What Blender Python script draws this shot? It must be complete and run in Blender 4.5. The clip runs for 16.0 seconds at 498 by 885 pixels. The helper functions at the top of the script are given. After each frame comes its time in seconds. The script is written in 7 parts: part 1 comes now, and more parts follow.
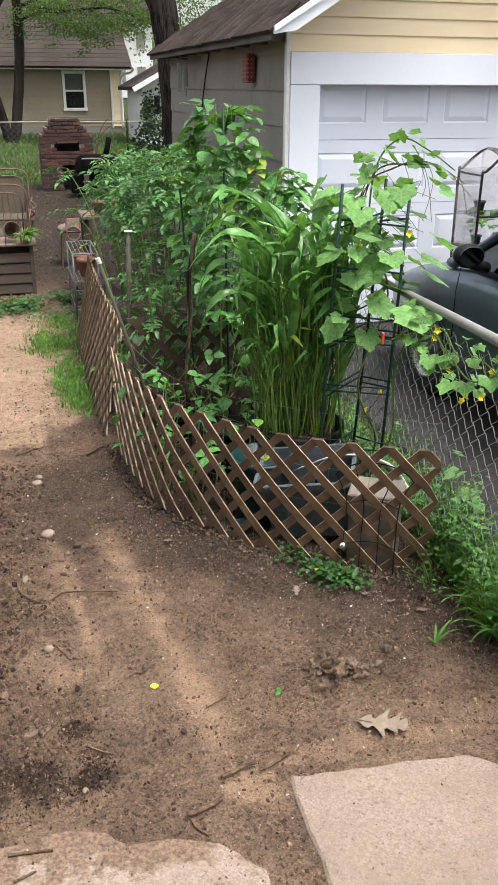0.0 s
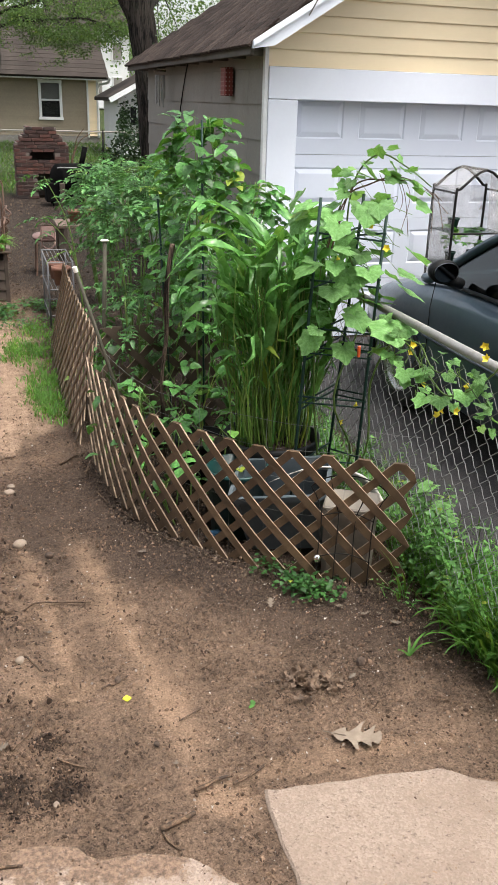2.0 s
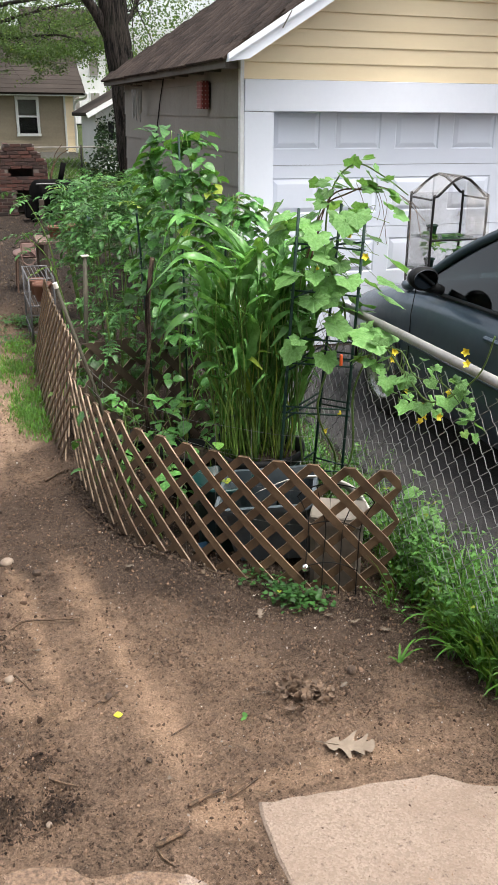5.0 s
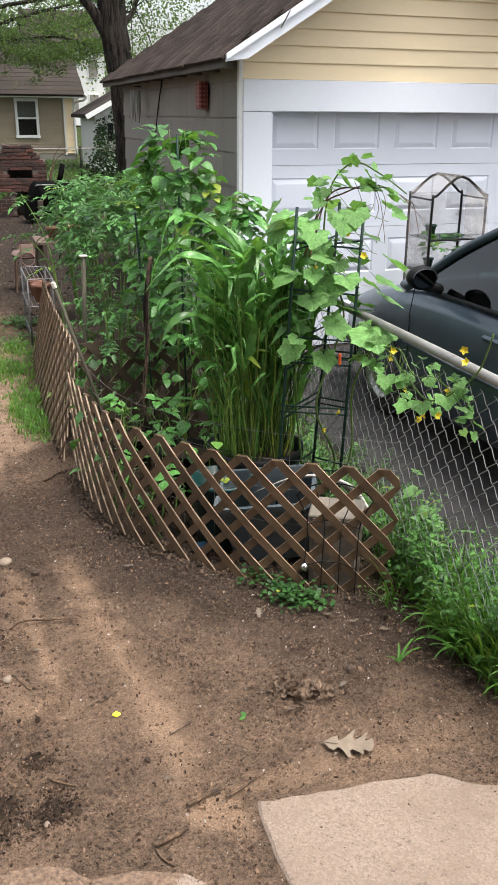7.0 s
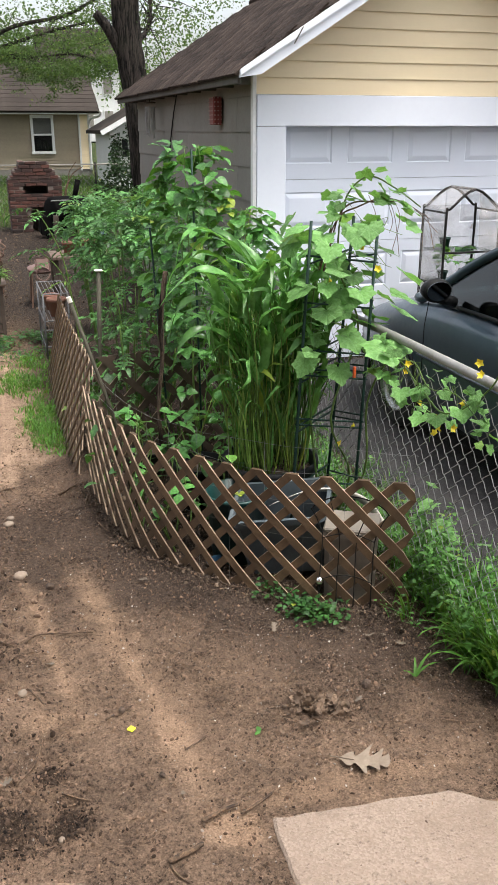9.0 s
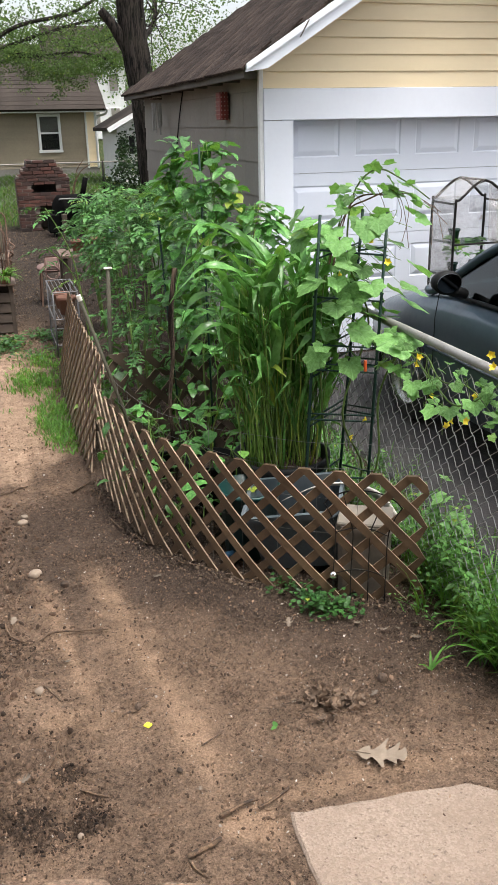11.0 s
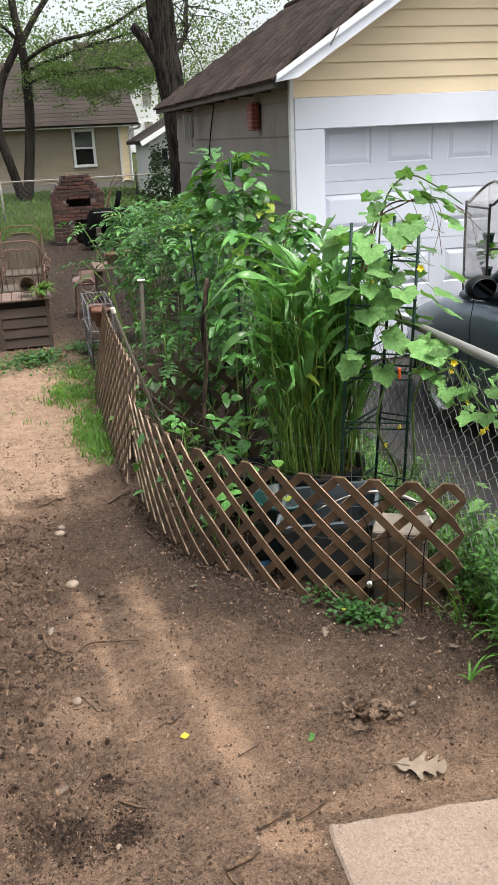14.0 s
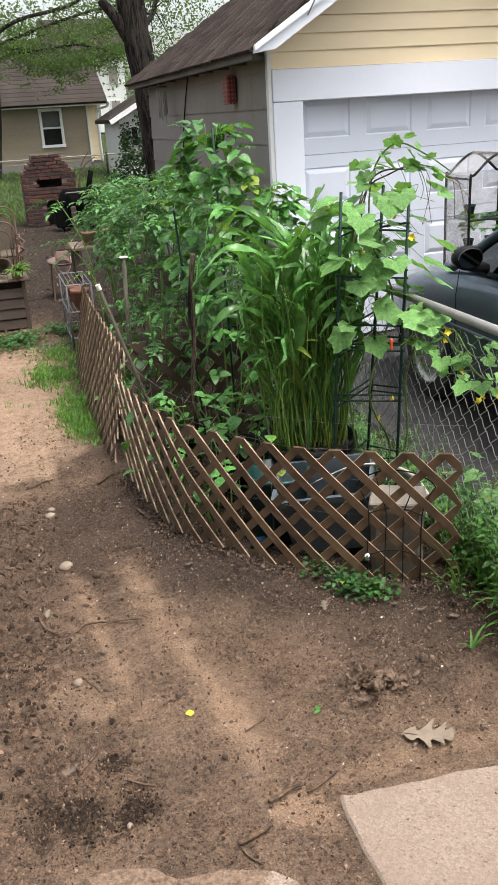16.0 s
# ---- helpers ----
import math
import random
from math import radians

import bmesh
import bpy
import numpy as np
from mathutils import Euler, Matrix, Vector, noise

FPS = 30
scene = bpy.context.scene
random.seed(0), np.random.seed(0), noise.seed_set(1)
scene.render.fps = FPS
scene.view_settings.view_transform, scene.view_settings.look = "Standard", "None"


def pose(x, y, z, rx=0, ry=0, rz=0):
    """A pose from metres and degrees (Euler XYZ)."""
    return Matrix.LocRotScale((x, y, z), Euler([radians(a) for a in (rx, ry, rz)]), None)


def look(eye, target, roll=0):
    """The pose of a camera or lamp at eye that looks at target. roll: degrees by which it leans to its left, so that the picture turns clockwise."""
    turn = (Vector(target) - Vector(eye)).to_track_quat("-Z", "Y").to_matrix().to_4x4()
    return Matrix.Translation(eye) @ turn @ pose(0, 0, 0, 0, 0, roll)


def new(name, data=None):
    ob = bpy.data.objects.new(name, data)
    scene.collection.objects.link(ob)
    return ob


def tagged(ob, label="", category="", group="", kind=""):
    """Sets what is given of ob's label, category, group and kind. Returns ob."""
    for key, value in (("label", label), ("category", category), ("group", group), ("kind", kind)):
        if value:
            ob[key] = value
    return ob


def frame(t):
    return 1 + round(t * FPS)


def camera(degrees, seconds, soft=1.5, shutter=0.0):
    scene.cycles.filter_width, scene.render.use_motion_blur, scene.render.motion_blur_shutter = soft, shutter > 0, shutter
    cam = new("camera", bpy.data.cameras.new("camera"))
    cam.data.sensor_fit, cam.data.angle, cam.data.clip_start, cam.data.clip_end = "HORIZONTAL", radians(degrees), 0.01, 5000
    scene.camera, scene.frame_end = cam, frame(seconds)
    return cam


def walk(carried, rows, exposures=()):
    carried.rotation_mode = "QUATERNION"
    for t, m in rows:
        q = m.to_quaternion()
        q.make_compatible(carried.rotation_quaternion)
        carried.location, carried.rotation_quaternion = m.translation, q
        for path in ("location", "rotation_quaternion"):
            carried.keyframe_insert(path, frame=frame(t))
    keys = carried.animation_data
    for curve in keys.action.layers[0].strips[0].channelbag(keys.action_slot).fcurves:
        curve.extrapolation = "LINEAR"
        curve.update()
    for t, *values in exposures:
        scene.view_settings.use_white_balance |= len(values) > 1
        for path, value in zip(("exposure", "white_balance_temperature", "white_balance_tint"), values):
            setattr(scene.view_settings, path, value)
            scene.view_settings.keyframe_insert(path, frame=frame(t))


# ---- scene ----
EXPOSURE = 0.20            # the clip darkens by a hair after its first third
PATH = (
    (0.0, 0.012, -0.013, 2.010, 67.12, -0.26, -15.31),
    (0.5, 0.008, -0.011, 2.005, 67.56, -0.53, -16.07),
    (1.0, 0.011, -0.007, 2.004, 67.80, -0.62, -16.57),
    (1.5, 0.004, 0.002, 2.004, 67.95, -1.26, -16.58),
    (2.0, -0.005, -0.005, 2.005, 67.96, -1.63, -16.83),
    (2.5, -0.006, 0.006, 2.002, 67.77, -1.82, -17.45),
    (3.0, -0.006, 0.005, 1.999, 67.61, -1.62, -17.64),
    (3.5, -0.011, 0.004, 1.998, 66.20, -1.99, -18.42),
    (4.0, -0.012, 0.011, 2.002, 65.75, -1.37, -17.45),
    (4.5, -0.003, -0.010, 2.009, 67.33, -0.46, -17.40),
    (4.7, -0.000, -0.008, 2.010, 68.64, -0.49, -18.23),
    (7.0, 0.009, -0.007, 1.997, 68.79, -0.38, -18.30),
    (7.5, 0.013, -0.011, 1.997, 69.54, 0.40, -18.04),
    (8.0, 0.004, -0.005, 2.000, 69.92, -0.02, -17.38),
    (10.5, 0.012, -0.004, 1.995, 69.12, 0.67, -17.27),
    (11.0, 0.004, -0.003, 2.000, 69.34, 1.10, -17.03),
    (11.5, 0.008, -0.002, 1.995, 69.37, 1.47, -17.05),
    (12.0, 0.016, -0.003, 1.998, 69.32, 2.16, -17.03),
    (12.5, 0.009, -0.001, 2.002, 69.75, 2.28, -16.44),
    (13.0, 0.012, -0.006, 2.003, 69.94, 2.38, -15.68),
    (13.5, 0.013, -0.004, 2.003, 69.94, 2.53, -15.24),
    (14.0, 0.014, -0.001, 2.001, 70.00, 2.59, -14.98),
    (14.5, 0.009, -0.003, 2.003, 70.10, 2.65, -14.73),
    (15.0, -0.002, -0.005, 2.002, 70.12, 3.14, -14.51),
    (15.5, -0.057, 0.012, 1.988, 70.02, 3.83, -15.35),
    (16.0, -0.057, 0.046, 1.968, 68.60, 3.36, -17.02),
)
cam = camera(32.85, 16.0, soft=1.1)
walk(cam, [(t, pose(*p)) for t, *p in PATH], [(0.0, EXPOSURE), (4.7, EXPOSURE), (7.0, EXPOSURE - 0.06), (16.0, EXPOSURE - 0.06)])

# ---- world and light ----
SUN_EL, SUN_AZ = 70.0, 143.0          # azimuth clockwise from +y
world = bpy.data.worlds.new("world")
scene.world = world
world.use_nodes = True
wn, wl = world.node_tree.nodes, world.node_tree.links
sky = wn.new("ShaderNodeTexSky")
sky.sky_type, sky.sun_disc = 'NISHITA', False
sky.sun_elevation, sky.sun_rotation = radians(SUN_EL), radians(SUN_AZ)
sky.air_density, sky.dust_density, sky.ozone_density = 1.0, 5.0, 1.0
veil = wn.new("ShaderNodeHueSaturation")          # thin cloud takes the blue out of the sky
veil.inputs["Saturation"].default_value, veil.inputs["Value"].default_value = 0.33, 2.15
wl.new(sky.outputs[0], veil.inputs["Color"])
wl.new(veil.outputs[0], wn["Background"].inputs[0])
wn["Background"].inputs[1].default_value = 0.15
lamp = bpy.data.lights.new("sun", 'SUN')
lamp.energy, lamp.angle, lamp.color = 2.7, radians(14), (1.0, 0.96, 0.9)
sun = new("sun", lamp)
a, e = radians(SUN_AZ), radians(SUN_EL)
to_sun = Vector((math.sin(a) * math.cos(e), math.cos(a) * math.cos(e), math.sin(e)))
sun.matrix_world = look(to_sun * 60, (0, 0, 0))

# ---- geometry helpers ----
rnd = random.Random(7)


class Geo:
    """Vertices and faces on their way to a mesh."""

    def __init__(self):
        self.v, self.f = [], []

    def add(self, verts, faces, m=None):
        n = len(self.v)
        self.v += [tuple(m @ Vector(p)) for p in verts] if m else [tuple(p) for p in verts]
        self.f += [tuple(i + n for i in q) for q in faces]
        return self

    def box(self, c, s, m=None, b=0.0):
        if b:
            vv, ff = chamfered(s[0], s[1], s[2], b)
        else:
            vv = [(x * s[0] / 2, y * s[1] / 2, z * s[2] / 2) for x in (-1, 1) for y in (-1, 1) for z in (-1, 1)]
            ff = [(0, 1, 3, 2), (4, 6, 7, 5), (0, 4, 5, 1), (2, 3, 7, 6), (0, 2, 6, 4), (1, 5, 7, 3)]
        t = Matrix.Translation(c)
        return self.add(vv, ff, t @ m if m else t)

    def beam(self, p, q, w, h, b=0.0):
        """A bar of section w x h from p to q."""
        p, q = Vector(p), Vector(q)
        d = q - p
        m = d.to_track_quat('Y', 'Z').to_matrix().to_4x4()
        return self.box((p + q) / 2, (w, d.length, h), m, b)

    def tube(self, pts, r, n=6, cap=True, wob=0.0, furrow=0.0):
        pts = [Vector(p) for p in pts]
        rs = r if isinstance(r, (list, tuple)) else [r] * len(pts)
        rs = [rs[min(int(i * len(rs) / len(pts)), len(rs) - 1)] for i in range(len(pts))]
        base = len(self.v)
        ref = None
        for i, p in enumerate(pts):
            d = (pts[min(i + 1, len(pts) - 1)] - pts[max(i - 1, 0)]).normalized()
            if ref is None:
                ref = d.orthogonal().normalized()
            ref = (ref - d * ref.dot(d)).normalized()
            side = d.cross(ref)
            for k in range(n):
                an = 2 * math.pi * k / n
                rr = rs[i] * (1 + wob * noise.noise(Vector((p.x * 3 + k * 1.7, p.y * 3, p.z * 2.5))))
                if furrow:
                    rr *= 1 + furrow * abs(noise.noise(Vector((math.cos(an) * 5.5, math.sin(an) * 5.5, p.z * 0.9)))) * 2 - furrow
                self.v.append(tuple(p + (ref * math.cos(an) + side * math.sin(an)) * rr))
        for i in range(len(pts) - 1):
            for k in range(n):
                a0, a1 = base + i * n + k, base + i * n + (k + 1) % n
                self.f.append((a0, a1, a1 + n, a0 + n))
        if cap:
            self.f.append(tuple(base + k for k in reversed(range(n))))
            self.f.append(tuple(base + (len(pts) - 1) * n + k for k in range(n)))
        return self

    def lathe(self, prof, n=20, m=None):
        """A body of revolution about z from (radius, height) pairs."""
        vv = [(r * math.cos(2 * math.pi * k / n), r * math.sin(2 * math.pi * k / n), z) for r, z in prof for k in range(n)]
        ff = [(i * n + k, i * n + (k + 1) % n, (i + 1) * n + (k + 1) % n, (i + 1) * n + k) for i in range(len(prof) - 1) for k in range(n)]
        return self.add(vv, ff, m)

    def mesh(self, name, smooth=False):
        me = bpy.data.meshes.new(name)
        me.from_pydata(self.v, [], self.f)
        me.update()
        if smooth:
            me.polygons.foreach_set("use_smooth", [True] * len(me.polygons))
        return me


_boxes = {}


def chamfered(x, y, z, b):
    key = (round(x, 4), round(y, 4), round(z, 4), round(b, 4))
    if key not in _boxes:
        bm = bmesh.new()
        bmesh.ops.create_cube(bm, size=1)
        bmesh.ops.scale(bm, vec=(x, y, z), verts=bm.verts)
        bmesh.ops.bevel(bm, geom=list(bm.edges), offset=b, segments=1, affect='EDGES')
        bm.verts.index_update()
        _boxes[key] = ([tuple(v.co) for v in bm.verts], [tuple(v.index for v in f.verts) for f in bm.faces])
        bm.free()
    return _boxes[key]


def thing(name, loc, label, category, group="", turn=0.0):
    ob = new(name)
    ob.empty_display_size = 0.1
    ob.matrix_basis = pose(*loc, 0, 0, turn)
    return tagged(ob, label, category, group)


def part(name, geo, material, parent=None, label="", smooth=False, m=None):
    """One mesh object, from a Geo or a finished mesh, under a thing or a part."""
    me = geo.mesh(name, smooth) if isinstance(geo, Geo) else geo
    if not me.materials:
        me.materials.append(material)
    ob = new(name, me)
    if parent:
        ob.parent = parent
    if m is not None:
        ob.matrix_basis = m
    return tagged(ob, label)


def solo(name, geo, material, loc, label, category, group="", kind="", smooth=False, turn=0.0):
    """A thing that is one mesh."""
    ob = part(name, geo, material, None, "", smooth, pose(*loc, 0, 0, turn))
    return tagged(ob, label, category, group, kind)


def mix(a, b, t):
    return a + (b - a) * t


def chain(pts, n=6):
    """A smooth run of points through the given ones."""
    pts = [Vector(p) for p in pts]
    out = []
    for i in range(len(pts) - 1):
        p0, p1, p2, p3 = pts[max(i - 1, 0)], pts[i], pts[i + 1], pts[min(i + 2, len(pts) - 1)]
        for k in range(n):
            t = k / n
            out.append(0.5 * ((2 * p1) + (p2 - p0) * t + (2 * p0 - 5 * p1 + 4 * p2 - p3) * t * t + (3 * p1 - p0 - 3 * p2 + p3) * t ** 3))
    return out + [pts[-1]]


# ---- materials ----
class Nodes:
    def __init__(self, name):
        self.m = bpy.data.materials.new(name)
        self.m.use_nodes = True
        self.n, self.l = self.m.node_tree.nodes, self.m.node_tree.links
        self.b = self.n["Principled BSDF"]
        self.out = self.n["Material Output"]
        self.co = self.n.new("ShaderNodeTexCoord").outputs["Object"]

    def noise(self, scale, detail=4, rough=0.6, stretch=None, vec=None):
        t = self.n.new("ShaderNodeTexNoise")
        t.inputs["Scale"].default_value, t.inputs["Detail"].default_value, t.inputs["Roughness"].default_value = scale, detail, rough
        v = vec or self.co
        if stretch:
            mp = self.n.new("ShaderNodeMapping")
            mp.inputs["Scale"].default_value = stretch
            self.l.new(v, mp.inputs[0])
            v = mp.outputs[0]
        self.l.new(v, t.inputs["Vector"])
        return t.outputs[0]

    def voronoi(self, scale, feature='F1', out="Distance"):
        t = self.n.new("ShaderNodeTexVoronoi")
        t.feature = feature
        t.inputs["Scale"].default_value = scale
        self.l.new(self.co, t.inputs["Vector"])
        return t.outputs[out]

    def step(self, fac, lo, hi, a=0.0, b=1.0):
        r = self.n.new("ShaderNodeMapRange")
        self.l.new(fac, r.inputs[0])
        for i, x in zip((1, 2, 3, 4), (lo, hi, a, b)):
            r.inputs[i].default_value = x
        return r.outputs[0]

    def mixc(self, fac, a, b, how='MIX'):
        x = self.n.new("ShaderNodeMix")
        x.data_type, x.blend_type = 'RGBA', how
        for sock, val in ((x.inputs[0], fac), (x.inputs[6], a), (x.inputs[7], b)):
            if isinstance(val, (int, float)):
                sock.default_value = val
            elif isinstance(val, tuple):
                sock.default_value = (*val, 1)
            else:
                self.l.new(val, sock)
        return x.outputs[2]

    def math(self, op, a, b=0.0):
        x = self.n.new("ShaderNodeMath")
        x.operation = op
        for sock, val in ((x.inputs[0], a), (x.inputs[1], b)):
            if isinstance(val, (int, float)):
                sock.default_value = val
            else:
                self.l.new(val, sock)
        return x.outputs[0]

    def xyz(self):
        s = self.n.new("ShaderNodeSeparateXYZ")
        self.l.new(self.co, s.inputs[0])
        return s.outputs

    def rand(self, island=False):
        if island:
            return self.n.new("ShaderNodeNewGeometry").outputs["Random Per Island"]
        return self.n.new("ShaderNodeObjectInfo").outputs["Random"]

    def vary(self, col, r, lo, hi):
        x = self.n.new("ShaderNodeHueSaturation")
        self.l.new(col, x.inputs["Color"])
        self.l.new(self.step(r, 0, 1, lo, hi), x.inputs["Value"])
        return x.outputs[0]

    def bump(self, h, strength=0.3, dist=0.01):
        b = self.n.new("ShaderNodeBump")
        b.inputs["Strength"].default_value, b.inputs["Distance"].default_value = strength, dist
        self.l.new(h, b.inputs["Height"])
        self.l.new(b.outputs[0], self.b.inputs["Normal"])
        return b.outputs[0]

    def done(self, col=None, rough=0.6, metal=0.0, spec=0.5):
        if col is not None:
            if isinstance(col, tuple):
                self.b.inputs["Base Color"].default_value = (*col, 1)
            else:
                self.l.new(col, self.b.inputs["Base Color"])
        if isinstance(rough, (int, float)):
            self.b.inputs["Roughness"].default_value = rough
        else:
            self.l.new(rough, self.b.inputs["Roughness"])
        self.b.inputs["Metallic"].default_value = metal
        self.b.inputs["Specular IOR Level"].default_value = spec
        return self.m


def surface(name, c1, c2, big=2.0, fine=40.0, rough=0.7, bump=0.25, dist=0.004, metal=0.0, stretch=None, piece=0.0, spec=0.5, dirt=None, grain=0.35):
    """A plain real-world surface: two colours at two scales, with fine relief."""
    k = Nodes(name)
    n1, n2 = k.noise(big, 5, 0.65, stretch), k.noise(fine, 4, 0.6, stretch)
    col = k.mixc(k.step(n1, 0.35, 0.65), c1, c2)
    col = k.mixc(k.step(n2, 0.3, 0.7, 0, grain), col, tuple(x * 0.72 for x in c1))
    if dirt:
        col = k.mixc(k.step(k.noise(big * 2.3, 8, 0.75), 0.52, 0.72, 0, 0.7), col, dirt)
    if piece:
        col = k.vary(col, k.rand(), 1 - piece, 1 + piece)
    k.bump(n2, bump, dist)
    return k.done(col, k.step(n1, 0.3, 0.7, rough - 0.08, min(rough + 0.08, 1)), metal, spec)


def leafy(name, c1, c2, yellow=(0.3, 0.32, 0.03), lit=(0.28, 0.42, 0.03), thin=0.35, gloss=0.42, island=False, spread=0.35, tip=0.06):
    """Leaf skin with a lit-through side."""
    k = Nodes(name)
    col = k.mixc(k.step(k.noise(9, 3), 0.35, 0.65), c1, c2)
    r = k.rand(island)
    col = k.vary(col, r, 1 - spread, 1 + spread)
    col = k.mixc(k.step(r, 1 - tip, 1.0, 0, 0.75), col, yellow)
    k.bump(k.noise(70, 2), 0.25, 0.003)
    m = k.done(col, gloss, 0.0, 0.4)
    tr = k.n.new("ShaderNodeBsdfTranslucent")
    k.l.new(k.mixc(0.5, col, lit), tr.inputs[0])
    mx = k.n.new("ShaderNodeMixShader")
    mx.inputs[0].default_value = thin
    k.l.new(k.b.outputs[0], mx.inputs[1])
    k.l.new(tr.outputs[0], mx.inputs[2])
    k.l.new(mx.outputs[0], k.out.inputs[0])
    return m


def veined(name, c1, c2, yellow=(0.3, 0.32, 0.03), lit=(0.2, 0.42, 0.03), thin=0.35, gloss=0.42, spread=0.35, tip=0.05):
    """Leaf skin with pale ribs that fan out from the stalk."""
    k = Nodes(name)
    X, Y, Z = k.xyz()
    th = k.math('ABSOLUTE', k.math('ARCTAN2', X, k.math('SUBTRACT', Y, 0.12)))
    rib = None
    for an in (0.0, 0.62, 1.2, 2.1):
        d = k.step(k.math('ABSOLUTE', k.math('SUBTRACT', th, an)), 0.02, 0.07, 1.0, 0.0)
        rib = d if rib is None else k.math('MAXIMUM', rib, d)
    col = k.mixc(k.step(k.noise(9, 4), 0.35, 0.65), c1, c2)
    r = k.rand()
    col = k.vary(col, r, 1 - spread, 1 + spread)
    col = k.mixc(k.step(r, 1 - tip, 1.0, 0, 0.75), col, yellow)
    col = k.mixc(k.math('MULTIPLY', rib, 0.55), col, (0.24, 0.44, 0.16))
    k.bump(k.math('SUBTRACT', k.noise(26, 3), k.math('MULTIPLY', rib, 0.5)), 0.45, 0.02)
    m = k.done(col, gloss, 0.0, 0.45)
    tr = k.n.new("ShaderNodeBsdfTranslucent")
    k.l.new(k.mixc(0.5, col, lit), tr.inputs[0])
    mx = k.n.new("ShaderNodeMixShader")
    mx.inputs[0].default_value = thin
    k.l.new(k.b.outputs[0], mx.inputs[1])
    k.l.new(tr.outputs[0], mx.inputs[2])
    k.l.new(mx.outputs[0], k.out.inputs[0])
    return m


def ground_skin():
    k = Nodes("bare_earth")
    X, Y, Z = k.xyz()
    mid, fine, grit, sand = k.noise(2.4, 7, 0.68), k.noise(13, 7, 0.72), k.noise(70, 5, 0.7), k.noise(260, 3, 0.6)

    def near_spot(x, y, rx, ry, ragged):
        """1 in a ragged oval spot, 0 outside."""
        d = k.math('ADD', k.math('POWER', k.math('DIVIDE', k.math('SUBTRACT', X, x), rx), 2.0), k.math('POWER', k.math('DIVIDE', k.math('SUBTRACT', Y, y), ry), 2.0))
        return k.step(k.math('ADD', d, k.step(ragged, 0.3, 0.7, -0.8, 0.8)), 0.3, 1.0, 1.0, 0.0)

    def band(x, y, slope, half, y0, y1, ragged):
        """1 along a ragged strip through (x, y) between two y."""
        d = k.math('ABSOLUTE', k.math('SUBTRACT', k.math('SUBTRACT', X, x), k.math('MULTIPLY', k.math('SUBTRACT', Y, y), slope)))
        d = k.math('ADD', d, k.step(ragged, 0.3, 0.7, -half * .6, half * .6))
        ends = k.math('MULTIPLY', k.step(Y, y0 - .15, y0 + .1), k.step(Y, y1 + .12, y1 - .15))
        return k.math('MULTIPLY', k.step(d, half * .2, half * 1.5, 1.0, 0.0), ends)

    dry, loam, dark = (0.328, 0.220, 0.152), (0.252, 0.169, 0.117), (0.062, 0.047, 0.038)
    tan = k.mixc(k.step(fine, 0.42, 0.62), (0.37, 0.246, 0.163), (0.29, 0.188, 0.122))
    rag = k.noise(5.5, 7, 0.7)
    col = k.mixc(k.step(mid, 0.40, 0.58), loam, dry)
    col = k.mixc(k.step(k.noise(1.3, 7, 0.72), 0.50, 0.62, 0, 0.42), col, dark)
    col = k.mixc(k.step(k.noise(4.3, 6, 0.7), 0.56, 0.64, 0, 0.42), col, dark)
    # dry sandy stretch of the path, with a clear near edge
    px = k.math('DIVIDE', k.math('SUBTRACT', X, -0.60), 0.98)
    py = k.math('DIVIDE', k.math('SUBTRACT', Y, 6.55), 1.85)
    d = k.math('ADD', k.math('POWER', k.math('ABSOLUTE', px), 3.0), k.math('POWER', k.math('ABSOLUTE', py), 4.0))
    d = k.math('ADD', d, k.step(k.noise(3.3, 6, .65), 0.2, 0.8, -0.75, 0.75))
    sandy = k.step(d, 0.75, 1.1, 0.92, 0.0)
    col = k.mixc(sandy, col, k.mixc(k.step(fine, 0.45, 0.65), (0.43, 0.295, 0.205), (0.31, 0.207, 0.142)))
    # darker soil in the bed, beside the lattice and the fence
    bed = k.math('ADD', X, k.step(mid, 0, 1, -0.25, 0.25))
    # shade under the bed's plants is put into this soil colour
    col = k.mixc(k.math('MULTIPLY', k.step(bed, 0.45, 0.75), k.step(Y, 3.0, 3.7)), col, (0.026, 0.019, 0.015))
    # darker strip along the lattice foot, with a ragged edge
    lattice_side = k.math('SUBTRACT', k.math('ADD', k.math('MULTIPLY', X, 0.62), k.math('MULTIPLY', Y, 0.78)), 2.70)
    lattice_side = k.math('ADD', lattice_side, k.step(mid, 0.2, 0.8, -0.10, 0.42))
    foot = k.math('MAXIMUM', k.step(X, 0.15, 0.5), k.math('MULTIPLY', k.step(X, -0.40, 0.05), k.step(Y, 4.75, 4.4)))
    col = k.mixc(k.math('MULTIPLY', k.step(lattice_side, 0.0, 0.40, 0.0, 0.80), foot), col, (0.066, 0.049, 0.040))
    # darker earth across the far yard
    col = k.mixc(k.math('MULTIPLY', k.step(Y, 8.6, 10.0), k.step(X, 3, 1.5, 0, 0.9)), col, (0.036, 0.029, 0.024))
    # smooth dry tracks worn between the slabs and the path
    trod = band(.47, 2.55, -.148, .075, 2.15, 3.72, rag)
    trod = k.math('MAXIMUM', trod, band(.13, 3.0, -.13, .045, 2.65, 3.65, rag))
    trod = k.math('MAXIMUM', trod, near_spot(.10, 2.56, .15, .12, rag))
    trod = k.math('MAXIMUM', trod, band(1.0, 1.97, -.05, .10, 1.9, 2.06, rag))
    trod = k.math('MAXIMUM', trod, near_spot(.58, 1.93, .12, .12, rag))
